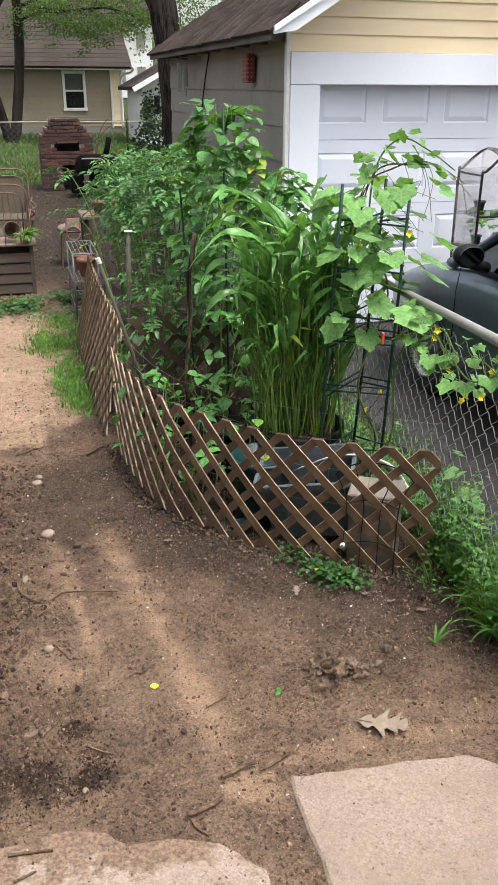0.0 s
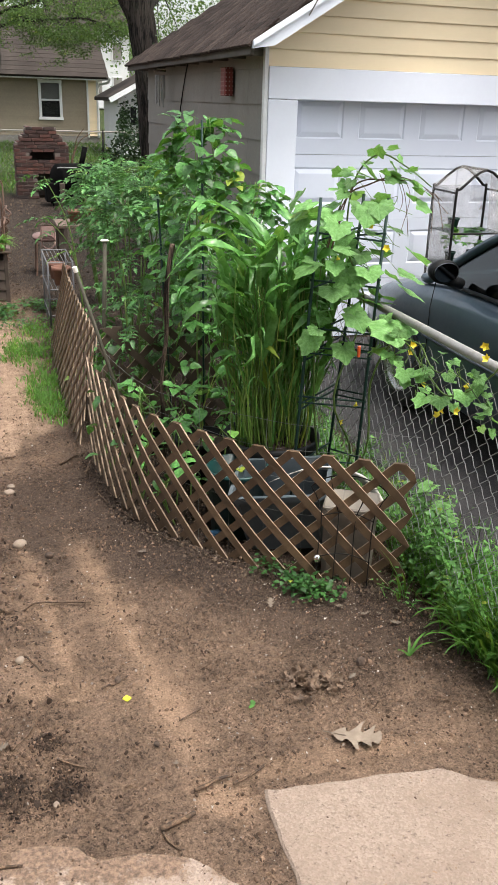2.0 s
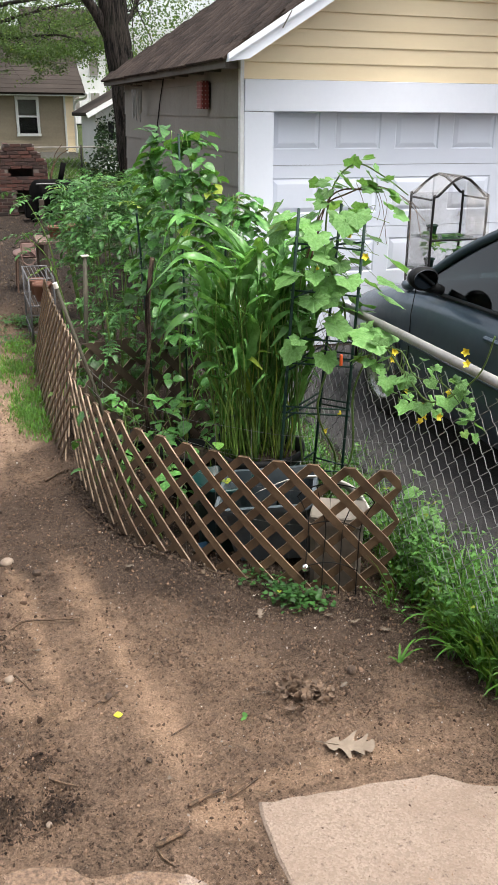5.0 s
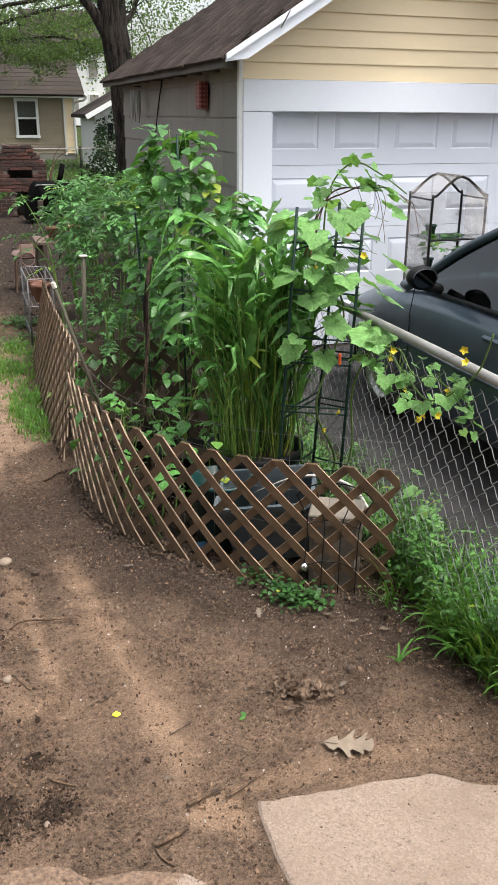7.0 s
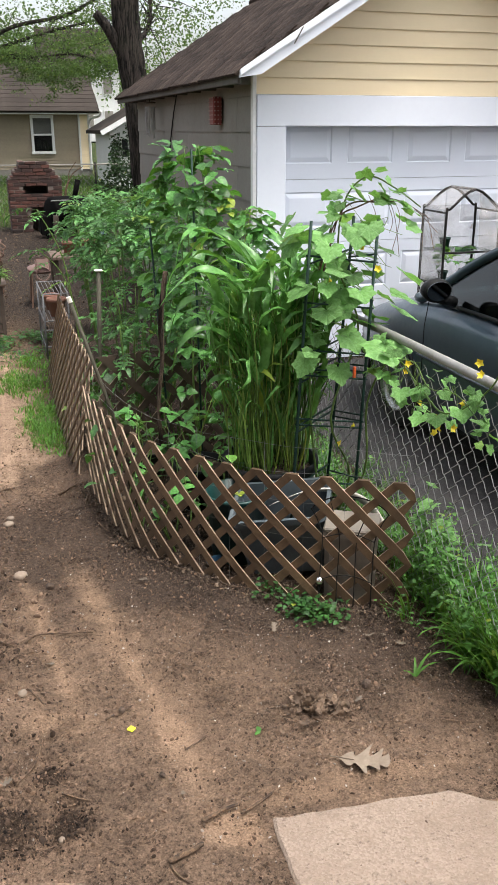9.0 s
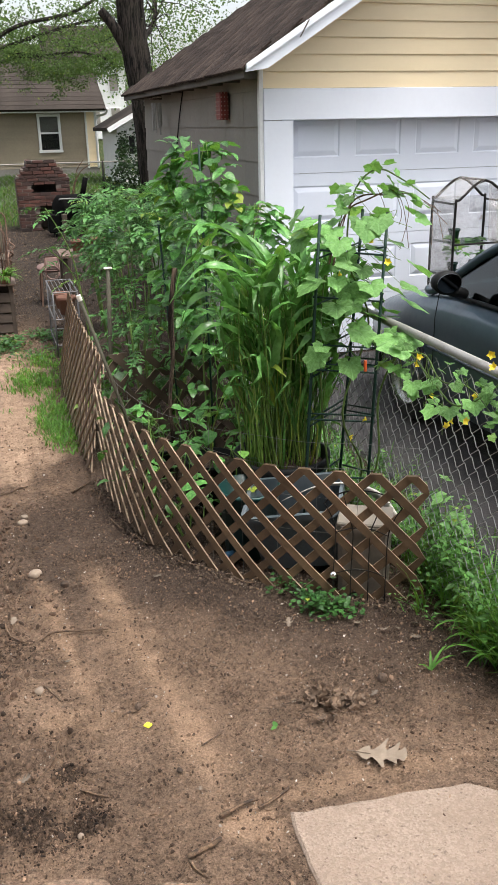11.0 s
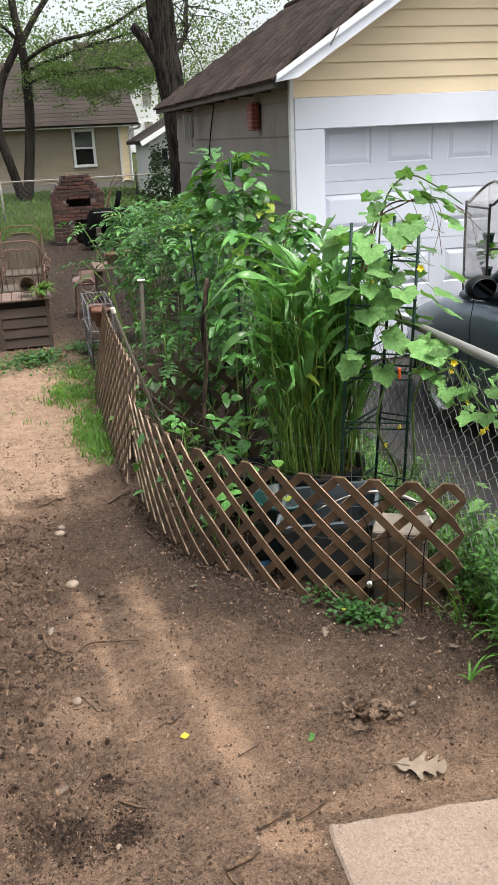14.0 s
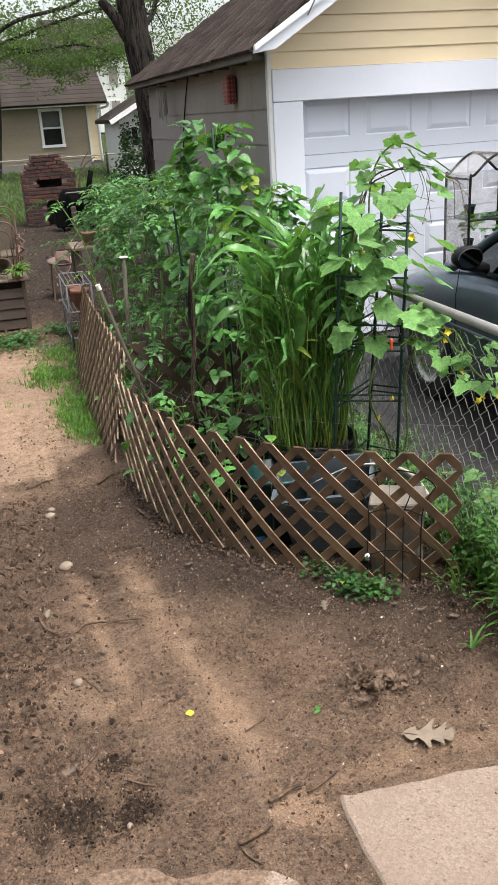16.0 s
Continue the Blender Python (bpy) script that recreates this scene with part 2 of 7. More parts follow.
    trod = k.math('MAXIMUM', trod, k.math('MULTIPLY', near_spot(.9, 1.99, .55, .07, rag), 0.9))
    col = k.mixc(k.math('MULTIPLY', trod, 0.72), col, tan)
    # turned soil, darker at the holes
    for x, y, rx, ry in ((-.12, 2.12, .14, .12), (.09, 2.09, .09, .07), (.05, 2.32, .06, .05)):
        col = k.mixc(k.math('MULTIPLY', near_spot(x, y, rx, ry, k.noise(9, 6, 0.72)), 0.85), col, (0.032, 0.023, 0.018))
    loose = near_spot(-.42, 3.3, .42, 1.35, k.noise(4.5, 7, 0.72))
    col = k.mixc(k.math('MULTIPLY', loose, 0.62), col, k.mixc(k.step(k.noise(30, 5, 0.7), 0.42, 0.58), (0.045, 0.033, 0.026), (0.16, 0.107, 0.075)))
    # grass land further back
    col = k.mixc(k.step(k.math('ADD', Y, k.step(mid, 0, 1, -1.5, 1.5)), 18.0, 19.0), col, (0.03, 0.06, 0.011))
    # grain, finer and paler where the earth is trodden smooth
    rough_part = k.math('MULTIPLY', k.step(k.noise(3.1, 5, 0.7), 0.42, 0.60, 0.45, 1.0), k.step(k.math('MAXIMUM', sandy, trod), 0, 1, 1.0, 0.35))
    # dark specks and tone swings paint the relief shading of small crevices
    col = k.mixc(k.math('MULTIPLY', k.step(fine, 0.48, 0.64, 0.0, 0.38), rough_part), col, dark)
    col = k.mixc(k.math('MULTIPLY', k.step(grit, 0.55, 0.59, 0.0, 0.85), rough_part), col, (0.040, 0.029, 0.023))
    col = k.mixc(k.math('MULTIPLY', k.step(k.noise(110, 4, 0.7), 0.57, 0.64, 0.0, 0.6), rough_part), col, (0.38, 0.26, 0.175))
    col = k.mixc(k.step(sand, 0.55, 0.72, 0.0, 0.45), col, (0.36, 0.25, 0.175))
    col = k.mixc(rough_part, col, k.vary(col, k.step(k.noise(42, 6, 0.78), 0.34, 0.66), 0.55, 1.45))
    col = k.vary(col, k.step(k.noise(165, 3, 0.7), 0.33, 0.67), 0.62, 1.38)
    h = k.math('ADD', k.math('ADD', k.math('MULTIPLY', fine, 0.9), k.math('MULTIPLY', grit, 0.6)), k.math('MULTIPLY', sand, 0.25))
    k.bump(k.math('MULTIPLY', h, k.step(rough_part, 0.2, 1.0, 0.35, 1.0)), 1.0, 0.085)
    return k.done(col, 0.95, 0, 0.12)


def aggregate(name, base, warm, soil=False):
    k = Nodes(name)
    v = k.voronoi(150, out="Color")
    bw = k.n.new("ShaderNodeRGBToBW")
    k.l.new(v, bw.inputs[0])
    col = k.mixc(k.step(bw.outputs[0], 0.25, 0.75), tuple(c * 0.80 for c in base), tuple(c * 1.05 for c in base))
    col = k.mixc(k.step(k.noise(3.2, 6, 0.7), 0.45, 0.7, 0, 0.7), col, warm)
    col = k.mixc(k.step(k.noise(11, 6, 0.7), 0.54, 0.68, 0, 0.55), col, warm)
    col = k.mixc(k.step(k.noise(190, 3), 0.56, 0.68, 0, 0.4), col, (0.16, 0.12, 0.095))
    col = k.mixc(k.step(k.noise(62, 4, 0.65), 0.60, 0.67, 0, 0.7), col, (0.12, 0.083, 0.065))
    col = k.mixc(k.step(k.noise(95, 4, 0.6), 0.61, 0.70, 0, 0.4), col, (0.42, 0.33, 0.265))
    if soil:                     # earth washed over the slab, thickest at its far edge
        X, Y, Z = k.xyz()
        s = k.math('ADD', k.noise(6.5, 8, 0.72), k.step(Y, 1.66, 1.84, 0.0, 0.16))
        earth = k.mixc(k.step(k.noise(75, 5, 0.72), 0.35, 0.65), (0.27, 0.178, 0.12), (0.085, 0.058, 0.042))
        col = k.mixc(k.step(s, 0.50, 0.57, 0, 0.97), col, earth)
    k.bump(k.math('ADD', k.voronoi(150), k.noise(160, 3)), 0.6, 0.006)
    return k.done(col, 0.88, 0, 0.3)


def pane_glass(name, tint=(0.8, 0.85, 0.85), rough=0.02):
    k = Nodes(name)
    k.b.inputs["Transmission Weight"].default_value = 1.0
    k.b.inputs["IOR"].default_value = 1.45
    return k.done(tint, rough)


def brick_skin():
    k = Nodes("brick")
    r = k.rand()
    col = k.mixc(r, (0.105, 0.040, 0.028), (0.045, 0.023, 0.018))
    col = k.mixc(k.step(k.math('FRACT', k.math('MULTIPLY', r, 17.0)), 0.55, 0.8, 0, 0.75), col, (0.022, 0.017, 0.015))
    k.bump(k.noise(60, 4), 0.6, 0.006)
    return k.done(col, 0.9)


def bark_skin(name, c1, c2, s=9):
    k = Nodes(name)
    n = k.noise(s, 7, 0.72, (1, 1, 0.12))
    col = k.mixc(k.step(n, 0.44, 0.56), c1, c2)
    col = k.mixc(k.step(k.noise(1.5, 4), 0.5, 0.7, 0, 0.2), col, (0.06, 0.065, 0.035))
    k.bump(n, 1.0, 0.05)
    return k.done(col, 0.95, 0, 0.2)


EARTH = ground_skin()
SLAB = aggregate("pebbled_concrete", (0.30, 0.23, 0.18), (0.215, 0.157, 0.118))
SLAB_DUSTY = aggregate("half_buried_concrete", (0.35, 0.27, 0.215), (0.21, 0.15, 0.115), True)
LATTICE = surface("weathered_brown_lath", (0.072, 0.043, 0.022), (0.135, 0.084, 0.044), 7, 120, 0.6, 0.5, 0.002, stretch=(1, 1, 1), piece=0.25, dirt=(0.045, 0.031, 0.022))
# darker copy of the lath, with the bed's shade put into its colour
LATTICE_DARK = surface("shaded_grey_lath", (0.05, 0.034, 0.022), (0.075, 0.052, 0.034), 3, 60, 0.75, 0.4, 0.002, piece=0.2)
GALV = surface("galvanised_steel", (0.24, 0.235, 0.22), (0.34, 0.335, 0.32), 4, 80, 0.55, 0.15, 0.001, metal=0.45, dirt=(0.17, 0.145, 0.115))
RACK_STEEL = surface("dull_rack_steel", (0.10, 0.10, 0.105), (0.16, 0.16, 0.165), 6, 80, 0.55, 0.15, 0.001, metal=0.3)
WIRE = surface("galvanised_wire", (0.20, 0.20, 0.195), (0.33, 0.33, 0.32), 4, 80, 0.42, 0.1, 0.001, metal=0.6)
GREEN_STEEL = surface("green_coated_steel", (0.008, 0.03, 0.022), (0.012, 0.038, 0.028), 5, 90, 0.55, 0.1, 0.001, spec=0.25)
BLACK_STEEL = surface("black_iron_wire", (0.008, 0.008, 0.008), (0.02, 0.017, 0.015), 6, 90, 0.65, 0.2, 0.001, spec=0.12)
SOOT = surface("sooty_black_steel", (0.003, 0.003, 0.003), (0.007, 0.0065, 0.006), 6, 90, 0.8, 0.2, 0.001, spec=0.06)
RUST = surface("rusty_painted_iron", (0.10, 0.055, 0.037), (0.22, 0.135, 0.095), 8, 90, 0.7, 0.3, 0.002, metal=0.2)
WHITE = surface("white_paint", (0.74, 0.77, 0.84), (0.78, 0.81, 0.87), 0.8, 30, 0.5, 0.05, 0.001, grain=0.06)
DOOR_WHITE = surface("white_enamelled_door", (0.66, 0.695, 0.77), (0.70, 0.735, 0.81), 0.5, 50, 0.42, 0.03, 0.001, grain=0.05)
YELLOW = surface("cream_yellow_vinyl", (0.78, 0.635, 0.40), (0.82, 0.68, 0.445), 1.0, 60, 0.5, 0.08, 0.001, stretch=(0.3, 1, 1), piece=0.03, grain=0.08)
CEMENT = surface("grey_cement_board", (0.205, 0.19, 0.166), (0.25, 0.233, 0.207), 1.6, 45, 0.85, 0.15, 0.002, piece=0.05, dirt=(0.17, 0.145, 0.12))
SHINGLE = surface("worn_brown_shingle", (0.020, 0.014, 0.0115), (0.052, 0.037, 0.030), 14, 160, 0.95, 1.0, 0.008, piece=0.42, spec=0.12, dirt=(0.11, 0.09, 0.075))
SHINGLE_GREY = surface("grey_shingle", (0.034, 0.028, 0.024), (0.062, 0.051, 0.044), 1.5, 60, 0.95, 0.5, 0.005, piece=0.15, spec=0.1)
FASCIA = surface("weathered_fascia", (0.075, 0.066, 0.058), (0.125, 0.112, 0.098), 6, 50, 0.85, 0.3, 0.003)
HOUSE_SIDING = surface("buff_vinyl_siding", (0.235, 0.193, 0.130), (0.28, 0.23, 0.158), 0.8, 20, 0.65, 0.1, 0.003, piece=0.04)
HOUSE_TRIM = surface("house_white_trim", (0.66, 0.66, 0.65), (0.74, 0.74, 0.73), 2, 30, 0.55, 0.1, 0.002)
ASPHALT = surface("old_asphalt", (0.013, 0.012, 0.013), (0.034, 0.031, 0.031), 3.5, 90, 0.92, 0.9, 0.008, dirt=(0.055, 0.047, 0.042))
BRICK = brick_skin()
MORTAR = surface("sooty_mortar", (0.10, 0.08, 0.068), (0.19, 0.155, 0.13), 5, 60, 0.95, 0.5, 0.004)
BARK = bark_skin("furrowed_bark", (0.004, 0.0035, 0.003), (0.046, 0.037, 0.031), 30)
BARK_FAR = bark_skin("grey_brown_bark", (0.008, 0.0065, 0.0055), (0.030, 0.024, 0.020), 6)
TWIG = surface("dead_twig", (0.045, 0.027, 0.017), (0.29, 0.18, 0.105), 45, 300, 0.92, 0.9, 0.004, grain=0.9)
POLE = surface("weathered_olive_pole", (0.05, 0.047, 0.033), (0.092, 0.083, 0.06), 9, 80, 0.6, 0.2, 0.001, metal=0.0, spec=0.2, dirt=(0.04, 0.033, 0.023))
# pale colour that paints in the light caught by slat edges
LATH_EDGE = surface("lit_lath_edge", (0.24, 0.165, 0.105), (0.42, 0.32, 0.225), 6, 80, 0.7, 0.3, 0.001, dirt=(0.10, 0.07, 0.045))
STAKE = bark_skin("bark_stake", (0.025, 0.017, 0.013), (0.17, 0.12, 0.088), 34)
BLACK_PLASTIC = surface("black_plastic", (0.007, 0.0075, 0.008), (0.012, 0.0125, 0.013), 4, 80, 0.55, 0.1, 0.001, spec=0.15)
RUBBER = surface("tyre_rubber", (0.02, 0.02, 0.02), (0.035, 0.034, 0.033), 6, 80, 0.85, 0.3, 0.002)
STONE = surface("river_stone", (0.19, 0.14, 0.10), (0.31, 0.245, 0.19), 20, 140, 0.8, 0.3, 0.002, piece=0.18)
CLOD = surface("soil_clod", (0.055, 0.037, 0.027), (0.13, 0.084, 0.056), 25, 160, 0.97, 0.8, 0.006, piece=0.25)
DEAD_LEAF = surface("dry_oak_leaf", (0.14, 0.105, 0.075), (0.22, 0.175, 0.13), 14, 90, 0.8, 0.3, 0.002, piece=0.3)
BROWN_LEAF = surface("curled_brown_leaf", (0.075, 0.047, 0.03), (0.24, 0.16, 0.104), 14, 90, 0.8, 0.3, 0.002, piece=0.3)
CRATE_WOOD = surface("brown_stained_wood", (0.046, 0.033, 0.024), (0.076, 0.055, 0.042), 3, 50, 0.8, 0.4, 0.003, stretch=(0.4, 3, 3), piece=0.15)
CRATE_TOP = surface("warm_weathered_wood", (0.10, 0.066, 0.05), (0.165, 0.112, 0.086), 4, 60, 0.8, 0.4, 0.003, piece=0.15)
TERRACOTTA = surface("terracotta", (0.17, 0.078, 0.052), (0.22, 0.11, 0.078), 8, 70, 0.85, 0.25, 0.002)
STUD_PAINT = surface("pale_rose_stud", (0.30, 0.17, 0.15), (0.42, 0.27, 0.24), 7, 70, 0.6, 0.2, 0.002)
ROSE_PAINT = surface("faded_rose_metal", (0.17, 0.10, 0.085), (0.22, 0.14, 0.12), 7, 70, 0.6, 0.2, 0.002)
BIN = surface("cloudy_grey_plastic", (0.075, 0.096, 0.11), (0.13, 0.155, 0.172), 4, 60, 0.35, 0.1, 0.001)
TEAL = surface("teal_plastic", (0.004, 0.036, 0.034), (0.008, 0.058, 0.052), 4, 60, 0.45, 0.1, 0.001)
BLUE = surface("blue_plastic", (0.014, 0.05, 0.10), (0.022, 0.07, 0.13), 4, 60, 0.5, 0.1, 0.001)
TUB = surface("dusty_cream_plastic", (0.20, 0.172, 0.142), (0.275, 0.24, 0.20), 5, 60, 0.55, 0.1, 0.001, dirt=(0.22, 0.19, 0.15))
CARTON = surface("cream_plastic_tub", (0.68, 0.64, 0.57), (0.76, 0.72, 0.65), 5, 60, 0.5, 0.1, 0.001)
RED_TILE = surface("red_pierced_metal", (0.16, 0.022, 0.019), (0.24, 0.036, 0.03), 22, 90, 0.5, 0.2, 0.002)
WEAVE = surface("woven_brown_mesh", (0.058, 0.046, 0.030), (0.095, 0.076, 0.052), 6, 120, 0.85, 0.5, 0.003)
FLOWER = surface("cucumber_petal", (0.80, 0.64, 0.03), (0.86, 0.74, 0.08), 20, 90, 0.6, 0.1, 0.001)
CHIP = surface("lime_yellow_plastic", (0.70, 0.72, 0.03), (0.78, 0.78, 0.06), 20, 90, 0.5, 0.05, 0.001)
CORN_LEAF = leafy("corn_leaf", (0.066, 0.19, 0.038), (0.16, 0.37, 0.095), lit=(0.18, 0.42, 0.04), thin=0.32, gloss=0.27, spread=0.5)
CORN_STEM = leafy("corn_stem", (0.055, 0.14, 0.02), (0.24, 0.35, 0.075), spread=0.5, thin=0.2, gloss=0.45, tip=0.1)
CUKE_LEAF = veined("cucumber_leaf", (0.11, 0.27, 0.06), (0.23, 0.45, 0.14), thin=0.36, gloss=0.34, spread=0.45)
BEAN_LEAF = leafy("bean_leaf", (0.034, 0.12, 0.027), (0.118, 0.295, 0.072), lit=(0.17, 0.38, 0.02), thin=0.28, gloss=0.30, spread=0.6)
TOMATO_LEAF = leafy("tomato_leaf", (0.026, 0.093, 0.024), (0.104, 0.25, 0.068), lit=(0.15, 0.32, 0.05), thin=0.26, gloss=0.42, tip=0.02, spread=0.6)
STEM = leafy("green_stem", (0.08, 0.15, 0.03), (0.13, 0.21, 0.05), thin=0.1)
GRASS = leafy("grass_blade", (0.042, 0.13, 0.016), (0.115, 0.28, 0.04), thin=0.32, gloss=0.45, island=True, spread=0.45, tip=0.04)
LAWN = leafy("lawn_blade", (0.028, 0.085, 0.009), (0.06, 0.145, 0.018), thin=0.25, gloss=0.55, island=True, spread=0.4, tip=0.03)
WEED = leafy("weed_leaf", (0.036, 0.115, 0.022), (0.095, 0.235, 0.048), thin=0.25, gloss=0.55, island=True, spread=0.45, tip=0.03)
TREE_LEAF = leafy("tree_leaf", (0.04, 0.085, 0.020), (0.095, 0.17, 0.04), lit=(0.18, 0.29, 0.05), thin=0.5, gloss=0.55, island=True, spread=0.5, tip=0.05)
CLOVER_LEAF = leafy("clover_leaf", (0.016, 0.062, 0.013), (0.042, 0.12, 0.026), thin=0.22, gloss=0.5, island=True, spread=0.5, tip=0.02)
IVY_LEAF = leafy("ivy_leaf", (0.012, 0.030, 0.010), (0.03, 0.065, 0.018), lit=(0.06, 0.12, 0.02), thin=0.2, gloss=0.4, island=True, spread=0.5, tip=0.02)
MESH_SHADE = pane_glass("clear_glass")


# ---- ground, slabs, driveway ----
def gz(x, y):
    """The land's height: level near, rising gently behind the yard."""
    return max(0.0, min(y - 15.0, 40.0)) * 0.031


# plan line of the curved lattice, against which soil is banked
BEND = ((1.638, 2.858), (1.50, 2.93), (1.36, 3.01), (1.21, 3.10), (1.08, 3.19), (0.955, 3.31), (0.85, 3.445), (0.75, 3.59), (0.645, 3.77), (0.56, 4.08), (0.515, 4.42), (0.495, 4.74))


def banked(x, y):
    """Height of the soil heaped along the lattice foot."""
    if not (.6 < x < 1.75 and 2.7 < y < 4.0):
        return 0.0
    near = 9.0
    for (ax, ay), (bx, by) in zip(BEND, BEND[1:]):
        ux, uy = bx - ax, by - ay
        t = max(0.0, min(1.0, ((x - ax) * ux + (y - ay) * uy) / (ux * ux + uy * uy)))
        near = min(near, (x - ax - t * ux) ** 2 + (y - ay - t * uy) ** 2)
    return .030 * math.exp(-near / .0045) * min(1.0, max(0.0, (x - .62) / .25))


def relief(x, y):
    if not (-3 < x < 2.2 and 0 < y < 10):
        return 0.0
    h = 0.012 * noise.noise(Vector((x * 2.1, y * 2.1, 0))) + 0.007 * noise.noise(Vector((x * 7, y * 7, 3))) + 0.004 * noise.noise(Vector((x * 19, y * 19, 5)))
    dig = math.exp(-(((x + 0.05) / 0.30) ** 2 + ((y - 2.15) / 0.22) ** 2)) + .9 * math.exp(-(((x + 0.32) / 0.30) ** 2 + ((y - 3.4) / 1.1) ** 2))
    h += dig * 0.040 * noise.noise(Vector((x * 15, y * 15, 9)))
    edge = min(1.0, max(0.0, (y - 1.7) / 0.4))
    worn = math.exp(-((x - .47 + .148 * (y - 2.55)) / .09) ** 2) + math.exp(-((x - .13 + .13 * (y - 3.0)) / .055) ** 2)
    worn = min(1.0, worn) if y < 3.8 else 0.0
    h -= 0.012 * worn                                        # smooth trodden tracks
    lumps = 0.009 * noise.noise(Vector((x * 24, y * 24, 7))) + 0.006 * noise.noise(Vector((x * 11, y * 11, 2))) + 0.010 * noise.noise(Vector((x * 37, y * 37, 1)))
    lumps += 0.010 * max(0.0, noise.noise(Vector((x * 58, y * 58, 4))) - .1) + 0.008 * dig * noise.noise(Vector((x * 46, y * 46, 6)))
    rough = min(1.0, max(0.0, (y - 1.94) / 0.2)) * (1 - .75 * worn)
    return h * (0.45 + 0.55 * edge) + rough * lumps + banked(x, y)


def spread(lo, hi, a, b, d):
    """Grid lines: fine between a and b, ever wider towards lo and hi."""
    mids = [a + i * d for i in range(int((b - a) / d) + 1)]
    left, s, x = [], d, a
    while x > lo:
        s *= 1.35
        x -= s
        left.append(x)
    right, s, x = [], d, mids[-1]
    while x < hi:
        s *= 1.35
        x += s
        right.append(x)
    return left[::-1] + mids + right


gx, gy = spread(-900, 900, -0.55, 1.9, 0.0105), spread(-300, 1500, 1.55, 4.9, 0.0115)
ground = Geo()
ground.v = [(x, y, gz(x, y) + relief(x, y)) for y in gy for x in gx]
nx = len(gx)
ground.f = [(j * nx + i, j * nx + i + 1, (j + 1) * nx + i + 1, (j + 1) * nx + i) for j in range(len(gy) - 1) for i in range(nx - 1)]
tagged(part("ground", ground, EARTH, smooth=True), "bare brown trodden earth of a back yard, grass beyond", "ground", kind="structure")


def slab(outline, top, thick, seed):
    """A flat slab with a worn, slightly uneven edge."""
    r = random.Random(seed)
    ring = []
    n = len(outline)
    for i in range(n):
        p, q = Vector((*outline[i], 0)), Vector((*outline[(i + 1) % n], 0))
        m = max(2, int((q - p).length / 0.05))
        for j in range(m):
            c = p.lerp(q, j / m)
            ring.append((c.x + r.uniform(-.005, .005), c.y + r.uniform(-.005, .005)))
    cx, cy = sum(p[0] for p in ring) / len(ring), sum(p[1] for p in ring) / len(ring)
    k = len(ring)
    g = Geo()
    inset = 1 - 0.008 / 0.5
    g.v = [(x, y, top - thick) for x, y in ring] + [(x, y, top - 0.008) for x, y in ring]
    g.v += [(cx + (x - cx) * inset, cy + (y - cy) * inset, top) for x, y in ring]
    g.f = [(i, (i + 1) % k, k + (i + 1) % k, k + i) for i in range(k)] + [(k + i, k + (i + 1) % k, 2 * k + (i + 1) % k, 2 * k + i) for i in range(k)]
    g.f += [tuple(2 * k + i for i in range(k))]
    return g


pavement = new("pavement")
tagged(pavement, "pinkish pebbled concrete paving slabs sunk in the earth", "paving", kind="structure")
part("paving_slab", slab(((0.685, 1.925), (1.27, 1.872), (1.36, 1.795), (1.50, 1.74), (1.75, 1.70), (1.75, 0.9), (0.66, 0.9), (0.668, 1.5)), 0.006, 0.06, 2), SLAB, pavement)
part("paving_slab", slab(((-0.85, 1.86), (-0.2, 1.885), (0.0, 1.90), (0.10, 1.86), (0.16, 1.80), (0.27, 1.80), (0.42, 1.74), (0.52, 1.62), (0.545, 0.9), (-0.85, 0.9)), 0.0035, 0.06, 4), SLAB_DUSTY, pavement)

drive = Geo()
dx = [2.12 + 0.04 * noise.noise(Vector((0, i * 0.9, 0))) for i in range(40)]
drive.v = [(dx[i], -6 + i * 0.331, 0.002) for i in range(40)] + [(dx[i] + .02, -6 + i * 0.331, 0.022) for i in range(40)] + [(6.2, -6 + i * 0.331, 0.022) for i in range(40)]
drive.f = [(r * 40 + i, r * 40 + 40 + i, r * 40 + 41 + i, r * 40 + 1 + i) for r in (0, 1) for i in range(39)]
tagged(part("road", drive, ASPHALT), "worn dark asphalt driveway in front of the garage", "driveway", kind="structure")

# unseen plain wall added behind the viewer, tall enough to block sky light
tagged(part("wall_south", Geo().box((-3.5, -0.95, 2.8), (10.0, 0.25, 5.6)), HOUSE_SIDING), "unseen plain buff wall added behind the viewer to block sky light", "wall", kind="structure")

# ---- garage ----
GX0, GX1, GY0, GY1, GEAVE = 2.212, 5.56, 6.89, 12.0, 2.42
GXC = (GX0 + GX1) / 2
PITCH = 0.63
garage = thing("garage", (GXC, GY0, 0), "small gabled garage with cream yellow siding and white roller door", "garage")
gm = Matrix.Translation((-GXC, -GY0, 0))


def gpart(name, geo, mat, label="", parent=None, smooth=False):
    return part(name, geo, mat, parent or garage, label, smooth, gm if parent is None else None)


def gable(y0, y1, z0):
    """Closed gable-ended shell section between two y planes."""
    top = GEAVE + PITCH * (GXC - GX0) - 0.06
    g = Geo()
    pr = [(GX0 + .03, z0), (GX1 - .03, z0), (GX1 - .03, GEAVE - .06), (GXC, top), (GX0 + .03, GEAVE - .06)]
    g.v = [(x, y0, z) for x, z in pr] + [(x, y1, z) for x, z in pr]
    g.f = [(0, 1, 2, 3, 4), (9, 8, 7, 6, 5)] + [(i, i + 5, (i + 1) % 5 + 5, (i + 1) % 5) for i in range(5)]
    return g


